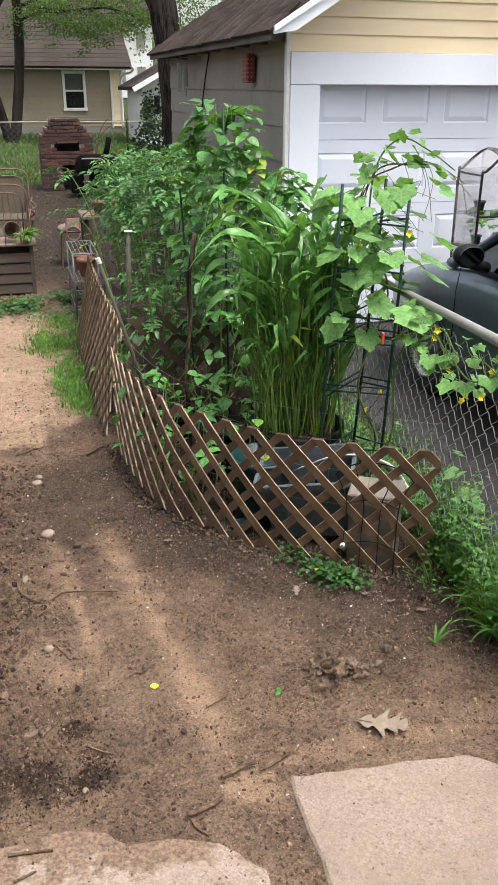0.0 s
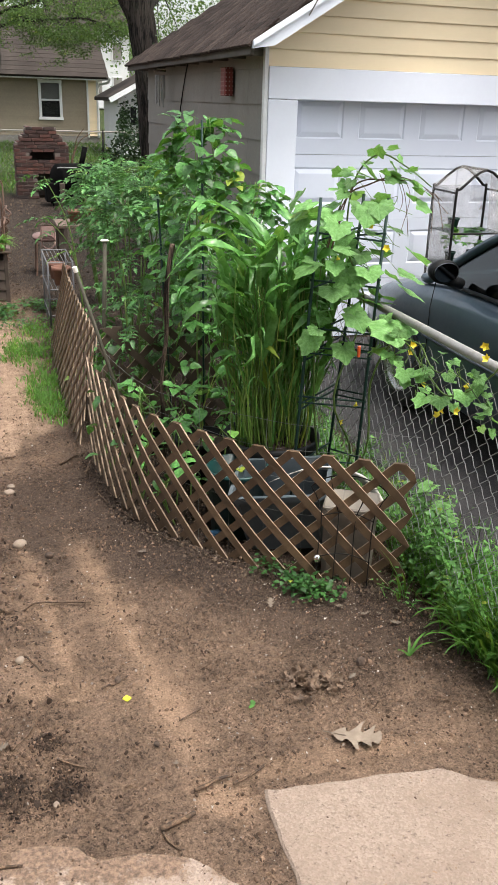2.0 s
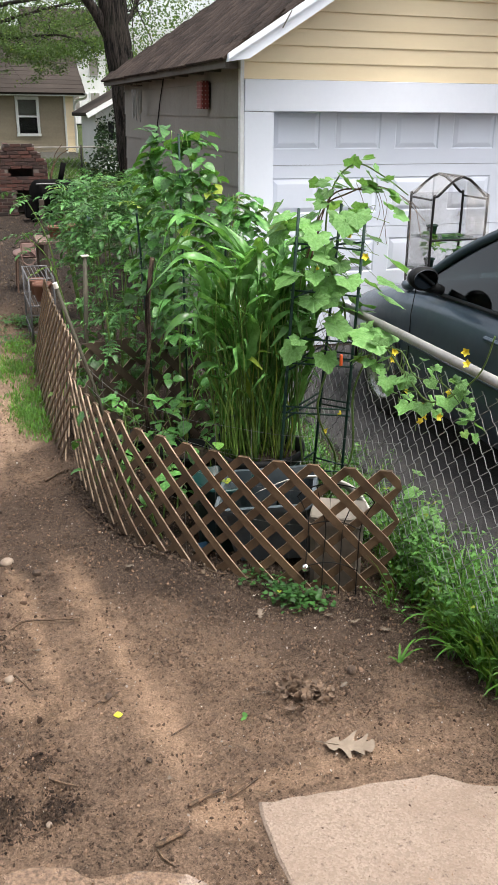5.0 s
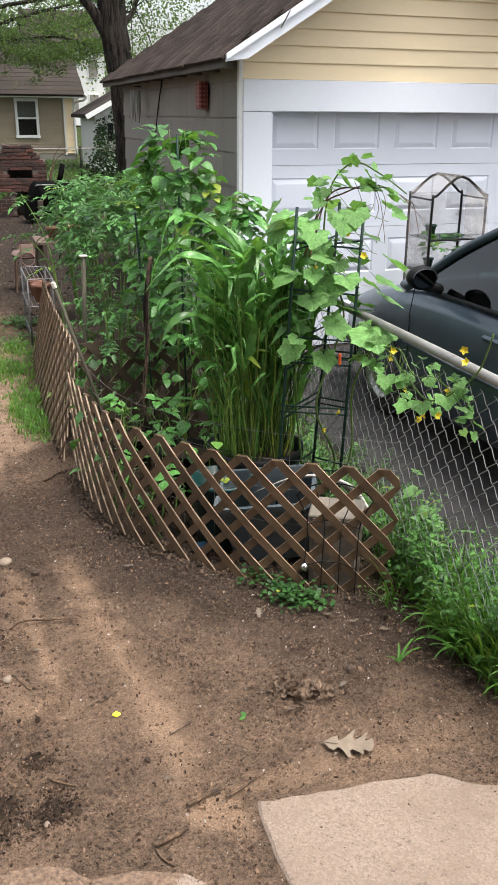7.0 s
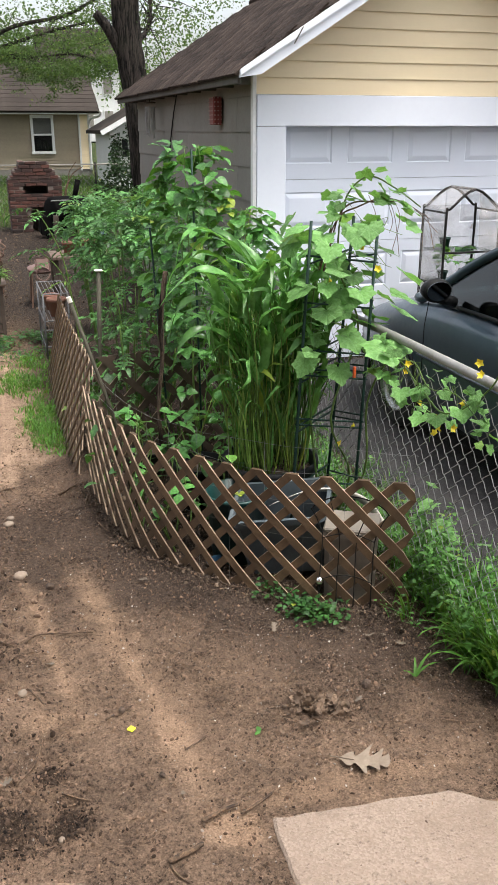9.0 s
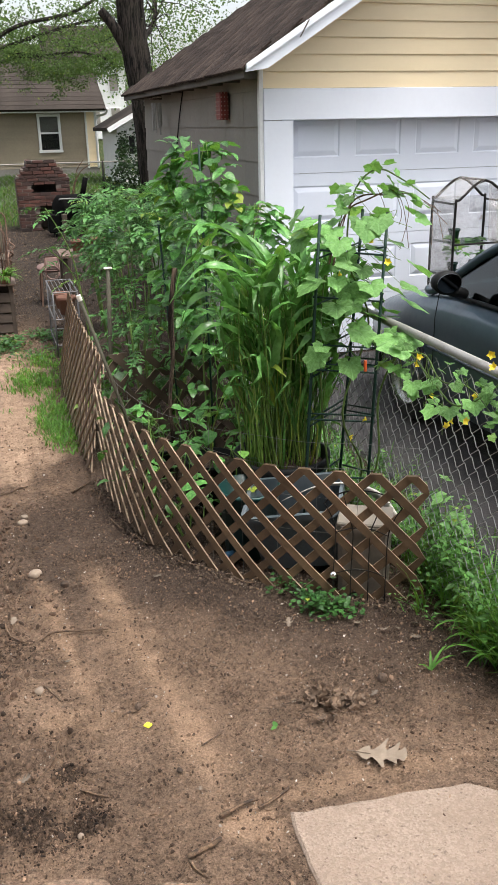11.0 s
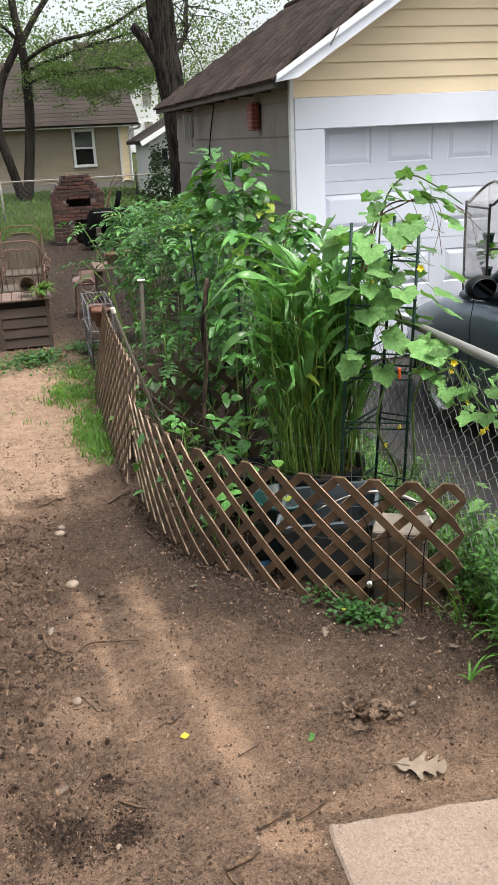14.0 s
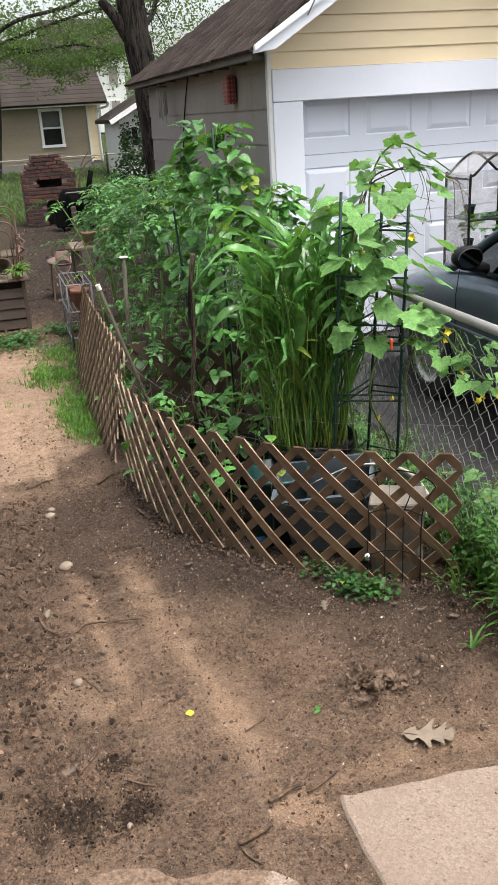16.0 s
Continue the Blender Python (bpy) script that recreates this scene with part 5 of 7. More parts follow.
# long leaves that arch out over the bed
for yaw, z_, s, k in ((75, .72, .60, 2), (84, .88, .62, 1), (68, .52, .58, 3), (92, .60, .62, 2), (62, 1.0, .52, 1), (104, .92, .5, 3), (-70, .98, .42, 1), (-40, .95, .45, 0), (80, .40, .5, 4), (88, 1.05, .55, 2), (72, .80, .66, 3), (180, .95, .4, 1), (20, 1.05, .5, 0), (96, .46, .45, 5), (78, .62, .5, 4), (110, .72, .5, 4), (66, .34, .4, 5)):
    part("leaf", CORNS[k], CORN_LEAF, corn, m=aim(Vector((-.12 if yaw > 0 else .10, -.06, z_)), yaw, 8, rc.uniform(-30, 30), s))

# cucumber on the trellis and along the fence rail
cuke = thing("cucumber_vine", (1.58, 3.62, 0.0), "cucumber vine with broad leaves climbing the green trellis", "cucumber plant")
rk = random.Random(5)
stem(cuke, [(0, .05, .0), (.10, 0, .35), (-.05, -.08, .7), (.12, .02, 1.1), (0, 0, 1.4), (.02, .02, 1.68), (.12, .0, 1.80), (.26, 0, 1.75), (.40, .0, 1.66)], .006, .003, STEM)
stem(cuke, [(0, .05, .0), (.13, -.1, .4), (.08, -.2, .8), (.12, -.35, 1.05), (.13, -.6, .98), (.11, -.85, .95), (.13, -1.1, 1.12), (.12, -1.2, 1.3)], .006, .003, STEM)
stem(cuke, [(0, .05, .0), (-.10, 0, .5), (-.15, -.05, .9), (-.1, .05, 1.3), (-.02, .03, 1.62)], .006, .003, STEM)
spots = []
for i in range(62):                         # round the upper tower
    z_ = 1.02 + .62 * (i / 62) ** .9
    an = rk.uniform(0, 6.28)
    rad = rk.uniform(.05, .25)
    spots.append((Vector((-.05 + rad * math.cos(an), -.02 + rad * math.sin(an) * .8, z_)), rk.uniform(.085, .15)))
for i in range(38):                         # the arch on top
    u = (i % 17) / 16
    spots.append((Vector((-.05 + .40 * u, rk.uniform(-.07, .07), 1.66 + .13 * math.sin(math.pi * min(1, u * 1.1)) + rk.uniform(-.10, .04))), rk.uniform(.05, .095)))
for i in range(36):                         # small ones along the rail
    spots.append((Vector((rk.uniform(.08, .18), rk.uniform(-1.15, -.25), rk.uniform(.88, 1.10))), rk.uniform(.035, .07)))
for p, s in spots:
    c = Vector((.02, 0, p.z))
    yaw = outward(p, c) + rk.uniform(-45, 45)
    part("leaf", rk.choice(CUKES), CUKE_LEAF, cuke, m=aim(p, yaw, rk.uniform(-12, 50), rk.uniform(-35, 35), s * 1.0))
for p, yaw, tilt, s in (((.10, -.30, 1.11), 170, 18, .26), ((.09, -.70, .90), 120, 30, .13), ((.08, -.52, .96), 150, 38, .12), ((.12, -.62, .99), 100, 22, .11), ((.10, -.80, .93), 150, 25, .12), ((.13, -.42, 1.02), 60, 25, .12), ((.34, .0, 1.36), -80, 40, .20), ((.30, -.02, 1.20), -95, 28, .22), ((.24, -.1, 1.28), -110, 20, .20), ((-.12, -.15, 1.24), 160, 20, .20), ((-.02, -.18, 1.12), 185, 35, .19), ((.02, -.2, 1.33), 170, 25, .18), ((-.2, -.1, 1.33), 110, 25, .2), ((.22, -.05, 1.04), -130, 20, .19), ((-.06, -.17, .98), 175, 50, .17), ((.11, -.95, 1.0), 160, 30, .13)):
    part("leaf", CUKES[int(s * 100) % 5], CUKE_LEAF, cuke, m=aim(Vector(p), yaw, tilt * .75, 6, s * (.9 if s > .25 else .76)))
petal = Geo()
for i in range(5):
    o = strap(.024, .015, 45, 30, .1, 3, 0, lambda u: math.sin(math.pi * min(1, u * .9 + .1)))
    petal.add(o.v, o.f, pose(0, 0, 0, 0, 0, 72 * i))
pm = petal.mesh("flower", True)
for p in ((.12, -.77, .86), (.10, -.80, .85), (.13, -.74, .89), (.12, -.49, 1.06), (.12, -.46, 1.02), (.13, -1.02, 1.20), (.12, -1.06, 1.16), (.12, -.6, .92), (-.10, -.12, 1.36), (.05, -.15, 1.5), (.1, -.2, 1.42), (.13, -.95, 1.02), (-.02, -.1, .58), (.06, -.12, .66), (.12, -.88, .90)):
    part("flower", pm, FLOWER, cuke, "small yellow cucumber flower", m=Matrix.Translation(p) @ pose(0, 0, 0, rk.uniform(30, 110), rk.uniform(-40, 40), rk.uniform(0, 360)))
for i in range(12):
    x = rk.uniform(-.05, .3)
    p = Vector((x, rk.uniform(-.1, .1), rk.uniform(1.2, 1.75)))
    part("tendril", Geo().tube(chain([p, p + Vector((rk.uniform(-.05, .12), -.02, .02)), p + Vector((rk.uniform(0, .2), -.04, rk.uniform(-.2, .02)))]), .0014, 4), STEM, cuke)
# a second shoot trails along under the rail, with leaves, thin stalks and curling tendrils
shoot = [(.12, -.20, 1.10), (.10, -.38, 1.06), (.12, -.55, 1.08), (.10, -.72, 1.02), (.12, -.90, 1.04), (.11, -1.08, .99)]
stem(cuke, shoot, .004, .002, STEM)
rv = random.Random(31)
for i in range(22):
    u = rv.uniform(0, 4.99)
    a, b = Vector(shoot[int(u)]), Vector(shoot[int(u) + 1])
    p = a.lerp(b, u - int(u))
    q = p + Vector((rv.uniform(-.06, .02), rv.uniform(-.05, .05), rv.uniform(-.12, .07)))
    part("stalk", Geo().tube(chain([p, p.lerp(q, .5) + Vector((-.01, .01, .012)), q]), .0014, 4), STEM, cuke)
    if i % 3:
        part("leaf", rv.choice(CUKES), CUKE_LEAF, cuke, m=aim(q, rv.uniform(90, 200), rv.uniform(5, 45), rv.uniform(-30, 30), rv.uniform(.05, .105)))
    else:
        e = q + Vector((-.01, rv.uniform(-.06, .06), -.10))
        part("tendril", Geo().tube(chain([q, q.lerp(e, .5) + Vector((.015, .02, 0)), e, e + Vector((.01, .02, .015))]), .0011, 4), STEM, cuke)
dead = thing("dead_vine", (1.60, 3.62, 1.35), "dry brown twisted vine arching over the trellis top", "vine")
for k in range(2):
    part("strand", Geo().tube(chain([(-.12 + .02 * k, 0, .02), (-.08 + .02 * k, .02 * k, .17 - .03 * k), (-.02, .01, .28 + .01 * k), (.06, .02 * k, .32 + .02 * k), (.18, .0, .355 - .02 * k), (.30, -.02 * k, .33), (.44 + .04 * k, 0, .25 - .06 * k)]), [.0045] * 6 + [.0034] * 10 + [.0018] * 10, 6, wob=.9), TWIG, dead, smooth=True)
for i in range(6):
    x = rk.uniform(.1, .42)
    part("strand", Geo().tube(chain([(x, 0, .37 - max(0, x - .2) * .5), (x + .05, .01, .26), (x + rk.uniform(0, .1), 0, rk.uniform(.08, .2))]), .0015, 4), TWIG, dead)


# climbing beans
def bean_tower(loc, h, n, rad, seed, label, lo=.2, smin=.085, smax=.145):
    r = random.Random(seed)
    ob = thing("bean_plant", (*loc, 0.0), label, "bean plant", "bean plants")
    for k in range(3):
        stem(ob, [(r.uniform(-.05, .05), r.uniform(-.05, .05), 0), (r.uniform(-.08, .08), r.uniform(-.08, .08), h * .35), (r.uniform(-.1, .1), r.uniform(-.1, .1), h * .7), (r.uniform(-.05, .05), 0, h)], .005, .002, STEM)
    for i in range(n):
        u = r.random() ** .8
        z_ = lo + (h - lo) * u
        an = r.uniform(0, 6.28)
        rr_ = rad * (1 - .55 * u ** 3) * math.sqrt(r.uniform(.15, 1))
        p = Vector((rr_ * math.cos(an), rr_ * math.sin(an), z_))
        part("leaf", r.choice(BEANS), BEAN_LEAF, ob, m=aim(p, outward(p, Vector((0, 0, 0))) + r.uniform(-60, 60), r.uniform(-10, 35), r.uniform(-30, 30), r.uniform(smin, smax) * (1.2 if u > .8 and n > 100 else 1)))
    return ob


for x, y, h in ((1.20, 4.75, 1.90), (1.05, 4.95, 1.5), (1.36, 4.6, 1.45)):
    st = thing("garden_stake", (x, y, 0.0), "dark green steel stake amid climbing beans", "stake", "bean stakes")
    part("shaft", Geo().tube([(0, 0, -.1), (-.4 * (1.2 - x) - .03, 0, h)], .0065, 7), GREEN_STEEL, st, smooth=True)
bean_tower((1.18, 4.78), 1.92, 300, .22, 21, "climbing bean plant with heart-shaped leaves on tall stakes", .7, .055, .098)
bean_tower((1.47, 4.75), 1.58, 170, .24, 22, "climbing bean plant with yellowing lower leaves", .7, .055, .10)
bean_tower((1.10, 5.2), 1.45, 60, .2, 23, "climbing bean plant on a steel stake", .5, .07, .12)
for x, y, h, n, sd in ((.90, 4.0, .50, 12, 31), (1.06, 3.72, .52, 14, 32), (.72, 4.35, .55, 8, 33), (1.12, 4.25, .62, 20, 34), (.95, 4.5, .6, 14, 35), (.60, 4.42, .62, 9, 41), (.78, 3.78, .5, 10, 42), (.68, 4.05, .6, 8, 43), (.74, 5.25, .62, 34, 45), (.96, 5.2, .66, 36, 46), (1.2, 5.22, .62, 32, 47), (1.42, 5.25, .7, 32, 48), (.66, 5.6, .5, 24, 49), (1.3, 4.35, .7, 22, 37), (1.6, 4.2, .9, 30, 38)):
    bean_tower((x, y), h, n, .11, sd, "low bush bean plant behind the lattice", .12, .065, .105)


# tomatoes
def tomato(loc, h, n, rad, seed, smin=.13, smax=.225):
    r = random.Random(seed)
    ob = thing("tomato_plant", (*loc, 0.0), "leafy green tomato plant in the bed", "tomato plant", "tomato plants")
    for k in range(4):
        a_ = r.uniform(0, 6.28)
        stem(ob, [(0, 0, 0), (.3 * rad * math.cos(a_), .3 * rad * math.sin(a_), h * .4), (.6 * rad * math.cos(a_), .6 * rad * math.sin(a_), h * .95)], .009, .004, STEM)
    for i in range(n):
        u = r.random() ** .5
        an = r.uniform(0, 6.28)
        rr_ = rad * math.sqrt(r.uniform(.1, 1)) * (1 - .45 * u ** 3)
        p = Vector((rr_ * math.cos(an) * .8, rr_ * math.sin(an) * .8, (.38 if h < 1.1 else .52 * h) * (1 - u) + h * u))
        part("leaf", r.choice(TOMS), TOMATO_LEAF, ob, m=aim(p, outward(p, Vector((0, 0, 0))) + r.uniform(-50, 50), r.uniform(-25, 35), r.uniform(-25, 25), r.uniform(smin, smax)))
    return ob


for i, (x, y, h, n, rad) in enumerate(((.98, 6.0, 1.45, 170, .34), (.92, 6.9, 1.45, 170, .32), (1.35, 6.3, 1.55, 150, .38), (1.2, 7.3, 1.55, 150, .42), (1.6, 5.8, 1.4, 90, .36), (.95, 5.6, 1.05, 55, .26), (1.65, 7.2, 1.5, 80, .4), (1.35, 5.5, 1.2, 80, .32))):
    tomato((x, y), h, n, rad, 80 + i)
tomato((.83, 4.98), .94, 26, .12, 95, .12, .18)
# one long shoot that leans out over the path
sh = thing("tomato_plant", (.72, 6.6, 0.0), "tomato plant with a long shoot leaning over the path", "tomato plant", "tomato plants")
stem(sh, [(0, 0, 0), (-.05, 0, .6), (-.12, -.02, 1.1), (-.28, -.05, 1.45)], .008, .003, STEM)
stem(sh, [(0, 0, .5), (-.12, .05, .95), (-.3, .05, 1.16)], .007, .003, STEM)
for p, yaw, s in (((-.28, -.05, 1.45), 70, .22), ((-.25, -.04, 1.42), 10, .2), ((-.24, -.04, 1.4), 140, .2), ((-.2, -.03, 1.3), -60, .22), ((-.28, .05, 1.14), 80, .2), ((-.2, .05, 1.05), 130, .2), ((-.14, 0, 1.15), 60, .22), ((-.1, 0, 1.2), -100, .24), ((-.05, 0, .9), 90, .22)):
    part("leaf", TOMS[int(s * 100) % 5], TOMATO_LEAF, sh, m=aim(Vector(p), yaw, 10, 5, s))


# ---- weeds and grass ----
def tuft(g, x, y, n, h, r, lean, z0=0.0, w=.007):
    """Grass blades round one spot."""
    for _ in range(n):
        a_ = r.uniform(0, 360)
        o = strap(h * r.uniform(.5, 1.15), w * r.uniform(.7, 1.3), r.uniform(50, 85), r.uniform(30, 110), .2, 4)
        g.add(o.v, o.f, pose(x + r.gauss(0, lean), y + r.gauss(0, lean), z0, 0, 0, a_))


rg = random.Random(3)
g = Geo()
for i in range(110):
    y = 2.12 + 1.0 * rg.random() ** 1.3
    tuft(g, rg.gauss(1.80, .07), y, 5, .38 - .10 * (y - 2.1), rg, .02, w=.011)
solo("grass_clump", g, GRASS, (0, 0, 0), "tall bright green grass growing through the chain-link fence", "grass", kind="stuff", smooth=True)
g = Geo()
for x, y, n in ((1.74, 2.34, 17), (1.75, 2.14, 18), (1.72, 2.5, 15), (1.80, 2.22, 14), (1.78, 2.0, 10), (1.74, 2.62, 8)):
    for _ in range(n):
        a_ = rg.uniform(15, 190)
        o = strap(rg.uniform(.15, .30), rg.uniform(.011, .019), rg.uniform(55, 86), rg.uniform(95, 160), .22, 8)
        g.add(o.v, o.f, pose(x + rg.gauss(0, .03), y + rg.gauss(0, .03), 0, 0, 0, a_))
solo("crabgrass", g, GRASS, (0, 0, 0), "broad-bladed arching grass at the fence foot", "grass", kind="stuff", smooth=True)
g = Geo()
sprays = [(rg.gauss(1.84, .10), 2.2 + 4.3 * rg.random() ** 1.5, rg.uniform(.4, 1.0)) for _ in range(330)]
for x, y, k in sprays:                      # each weed: a leaning stem with leaves that shrink upwards
    top = (.40 if y < 3.3 else .22) * k
    lx, ly, big = rg.gauss(0, .06), rg.gauss(0, .06), rg.choice((.018, .024, .03, .045))
    g.tube([(x, y, 0), (x + lx * .4, y + ly * .4, top * .6), (x + lx, y + ly, top)], .0016, 3, False)
    for i in range(26):
        u = .12 + .88 * i / 25
        s = big * rg.uniform(.7, 1.3) * (1.15 - .6 * u)
        o = ovate(s * 1.35, s * rg.choice((.45, .6, .85)), 45, .15, 4)
        g.add(o.v, o.f, pose(x + lx * u + rg.gauss(0, .025), y + ly * u + rg.gauss(0, .025), .015 + top * u, rg.uniform(-40, 25), rg.uniform(-35, 35), rg.uniform(0, 360)))
for i in range(420):
    y = 2.3 + 4.4 * rg.random()
    tuft(g, rg.gauss(1.90, .13), y, 5, .15, rg, .04, w=.006)
solo("fence_weeds", g, WEED, (0, 0, 0), "low leafy weeds tangled along the fence line", "weeds", kind="stuff", smooth=True)
for i, (x, y, z_, s) in enumerate(((1.86, 3.10, .40, .11), (1.88, 3.02, .34, .10), (1.83, 3.16, .30, .09), (1.84, 2.92, .33, .10), (1.90, 3.22, .44, .08), (1.81, 2.82, .27, .09), (1.87, 2.7, .38, .08))):
    mal = thing("mallow_weed", (x, y, 0), "broad-leaved green weed growing behind the chain-link fence", "weed", "broad weeds")
    part("stem", Geo().tube([(0, .02, 0), (.01, .01, z_ * .6), (0, 0, z_)], .002, 5), STEM, mal)
    part("leaf", CUKES[i % 5], CUKE_LEAF, mal, m=aim(Vector((0, 0, z_)), 100 + 35 * i, 12, rg.uniform(-15, 15), s))
for nm, spots_, lab in (("clover_patch", ((1.12, 3.12, 40, .05), (1.17, 3.03, 60, .04), (1.22, 2.96, 150, .045), (1.30, 2.92, 70, .04), (1.08, 3.17, 24, .04)), "small clover-like weeds at the lattice foot"),
                        ("weed_patch", ((.02, 8.3, 150, .11), (-.08, 8.45, 120, .10), (.12, 8.55, 90, .09), (-.32, 8.15, 110, .14), (.52, 8.6, 80, .09), (.42, 8.75, 60, .08), (.3, 7.9, 40, .12)), "creeping green weeds on the path")):
    g = Geo()
    for x, y, n, sp in spots_:
        for _ in range(n * (2 if nm == "weed_patch" else 1)):
            s = rg.uniform(.018, .034) * (1.25 if nm == "weed_patch" else .85)
            o = ovate(s, s * .85, 30, .12, 3)
            g.add(o.v, o.f, pose(x + rg.gauss(0, sp), y + rg.gauss(0, sp), rg.uniform(.012, .07) + banked(x, y), rg.uniform(-30, 25), rg.uniform(-25, 25), rg.uniform(0, 360)))
    solo(nm, g, CLOVER_LEAF, (0, 0, 0), lab, "weeds", kind="stuff", smooth=True)
g = Geo()
for x, y, n, sx, sy in ((.30, 5.95, 190, .065, .27), (.24, 7.05, 170, .11, .18), (.40, 6.6, 60, .04, .5), (.38, 7.7, 110, .12, .22), (.36, 5.6, 60, .05, .2), (-.1, 6.2, 3, .2, .4)):
    for _ in range(n):
        tuft(g, rg.gauss(x, sx), rg.gauss(y, sy), 6, .06, rg, .022, w=.0068)
solo("path_grass", g, GRASS, (0, 0, 0), "short green grass tufts along the lattice", "grass", kind="stuff", smooth=True)
g = Geo()
for _ in range(15000):
    y = rg.uniform(18.6, 30.8)
    x = rg.uniform(-6, 6.5)
    o = strap(rg.uniform(.06, .16), .022, rg.uniform(50, 85), rg.uniform(20, 90), .15, 2)
    g.add(o.v, o.f, pose(x, y, gz(x, y), 0, 0, rg.uniform(0, 360)))
solo("lawn_grass", g, LAWN, (0, 0, 0), "long green grass behind the boundary fence", "grass", kind="stuff", smooth=True)
sp = thing("weed_sprig", (1.445, 2.43, relief(1.445, 2.43) - .004), "single broad-leaved grass sprig on bare earth", "weed")
for yaw, s in ((-62, .15), (-25, .10), (-95, .13), (60, .06)):
    part("leaf", strap(s, .013, 55, 100, .2, 7), GRASS, sp, smooth=True, m=pose(0, 0, 0, 0, 0, yaw))

# ---- pebbles, clods, twigs, leaf litter ----
def rock(s, seed, flat=.65):
    r = random.Random(seed)
    bm = bmesh.new()
    bmesh.ops.create_icosphere(bm, subdivisions=2, radius=1)
    for v in bm.verts:
        k = 1 + .22 * noise.noise(v.co * 1.3 + Vector((seed * 3.1, 0, 0)))
        v.co = Vector((v.co.x * s * k, v.co.y * s * .78 * k, v.co.z * s * flat * k))
    bm.verts.index_update()
    g = Geo().add([tuple(v.co) for v in bm.verts], [tuple(v.index for v in f.verts) for f in bm.faces])
    bm.free()
    return g


for i, (x, y, s, mat, lab) in enumerate(((.018, 4.375, .026, STONE, "small pale rounded stone"), (.005, 4.295, .034, STONE, "tan rounded stone"), (.033, 3.72, .042, STONE, "large pale rounded stone"), (-.012, 2.785, .026, STONE, "ochre egg-shaped stone"), (.058, 2.029, .015, STONE, "small cream pebble"))):
    solo("stone", rock(s * .86, i, .55), mat, (x, y, s * .30 + relief(x, y)), lab + " lying on the earth", "stone", "yard stones", smooth=True, turn=20 * i)
for i, (x, y, s) in enumerate(((.158, 3.549, .022), (1.244, 2.441, .022), (.327, 2.563, .016), (.40, 2.2, .012))):
    solo("soil_clod", rock(s, 30 + i, .8), CLOD, (x, y, s * .4 + relief(x, y)), "dark lump of dried soil on the ground", "soil", "soil lumps", smooth=False, turn=40 * i)


def grains(name, a_, b_):
    k = Nodes(name)
    col = k.mixc(k.rand(True), a_, b_)
    k.bump(k.noise(220, 4), .8, .004)
    return k.done(col, .95, 0, .15)


CRUMB = grains("soil_grains", (.05, .033, .024), (.30, .195, .13))
CRUMB_DARK = grains("brown_clods", (.03, .021, .016), (.17, .11, .076))
HUMUS = grains("dark_soil_grains", (.012, .009, .008), (.10, .066, .046))
LITTER_DARK = grains("bark_scraps", (.04, .027, .02), (.15, .10, .07))
PEBBLE = grains("stone_grains", (.20, .15, .115), (.62, .55, .48))


def scatter(name, mat, n, smin, smax, where, label, seed, sub=1, smooth=False, few=2.2):
    r = random.Random(seed)
    bm = bmesh.new()
    bmesh.ops.create_icosphere(bm, subdivisions=sub, radius=1)
    bm.verts.index_update()
    vs, fs = [v.co.copy() for v in bm.verts], [tuple(v.index for v in f.verts) for f in bm.faces]
    bm.free()
    g = Geo()
    for _ in range(n):
        x, y = where(r)
        if -.9 < x < .56 and y < 1.88 and name == "soil_crumbs" and r.random() < .7:
            continue
        if .66 < x < 1.4 and y < 1.93 and r.random() < .9:
            continue
        s = smin * (smax / smin) ** (r.random() ** few)
        q = Euler((r.uniform(0, 6), r.uniform(0, 6), r.uniform(0, 6))).to_matrix()
        sq = Vector((1, r.uniform(.35, 1), r.uniform(.2, .55)))
        g.add([tuple((q @ Vector((v.x * sq.x, v.y * sq.y, v.z * sq.z))) * s * r.uniform(.8, 1.2) + Vector((x, y, gz(x, y) + relief(x, y) + s * .25))) for v in vs], fs)
    return solo(name, g, mat, (0, 0, 0), label, name.replace("_", " "), kind="stuff", smooth=smooth)


def yard(r):
    y = 1.5 + 4.5 * r.random() ** 1.6
    return r.uniform(-.4 - .05 * y, 1.75), y


def dug(r):
    c = r.choice(((-.12, 2.17, .07), (.10, 2.10, .03), (-.04, 2.05, .035), (.05, 2.31, .03), (-.20, 2.2, .05), (.07, 2.06, .03), (-.02, 2.14, .1), (.09, 2.11, .06), (-.1, 2.05, .08), (-.2, 2.9, .12), (-.15, 3.9, .12), (-.25, 4.4, .12), (-.18, 3.6, .10), (-.1, 3.1, .05)))
    return r.gauss(c[0], c[2]), r.gauss(c[1], c[2])


def drift(r):
    return r.gauss(1.1, .35), r.gauss(2.8, .35)


scatter("soil_crumbs", CRUMB, 21000, .002, .0105, yard, "crumbs of brown soil strewn over the yard", 1, 0, few=1.6)
scatter("turned_soil", HUMUS, 2600, .002, .009, dug, "clumps of turned dark soil", 2)
scatter("soil_lumps", HUMUS, 90, .007, .014, dug, "lumps of dark soil thrown up from small holes", 12, 2)
def loose_side(r):
    return min(.15, r.gauss(-.22, .14)), r.uniform(2.25, 4.6)


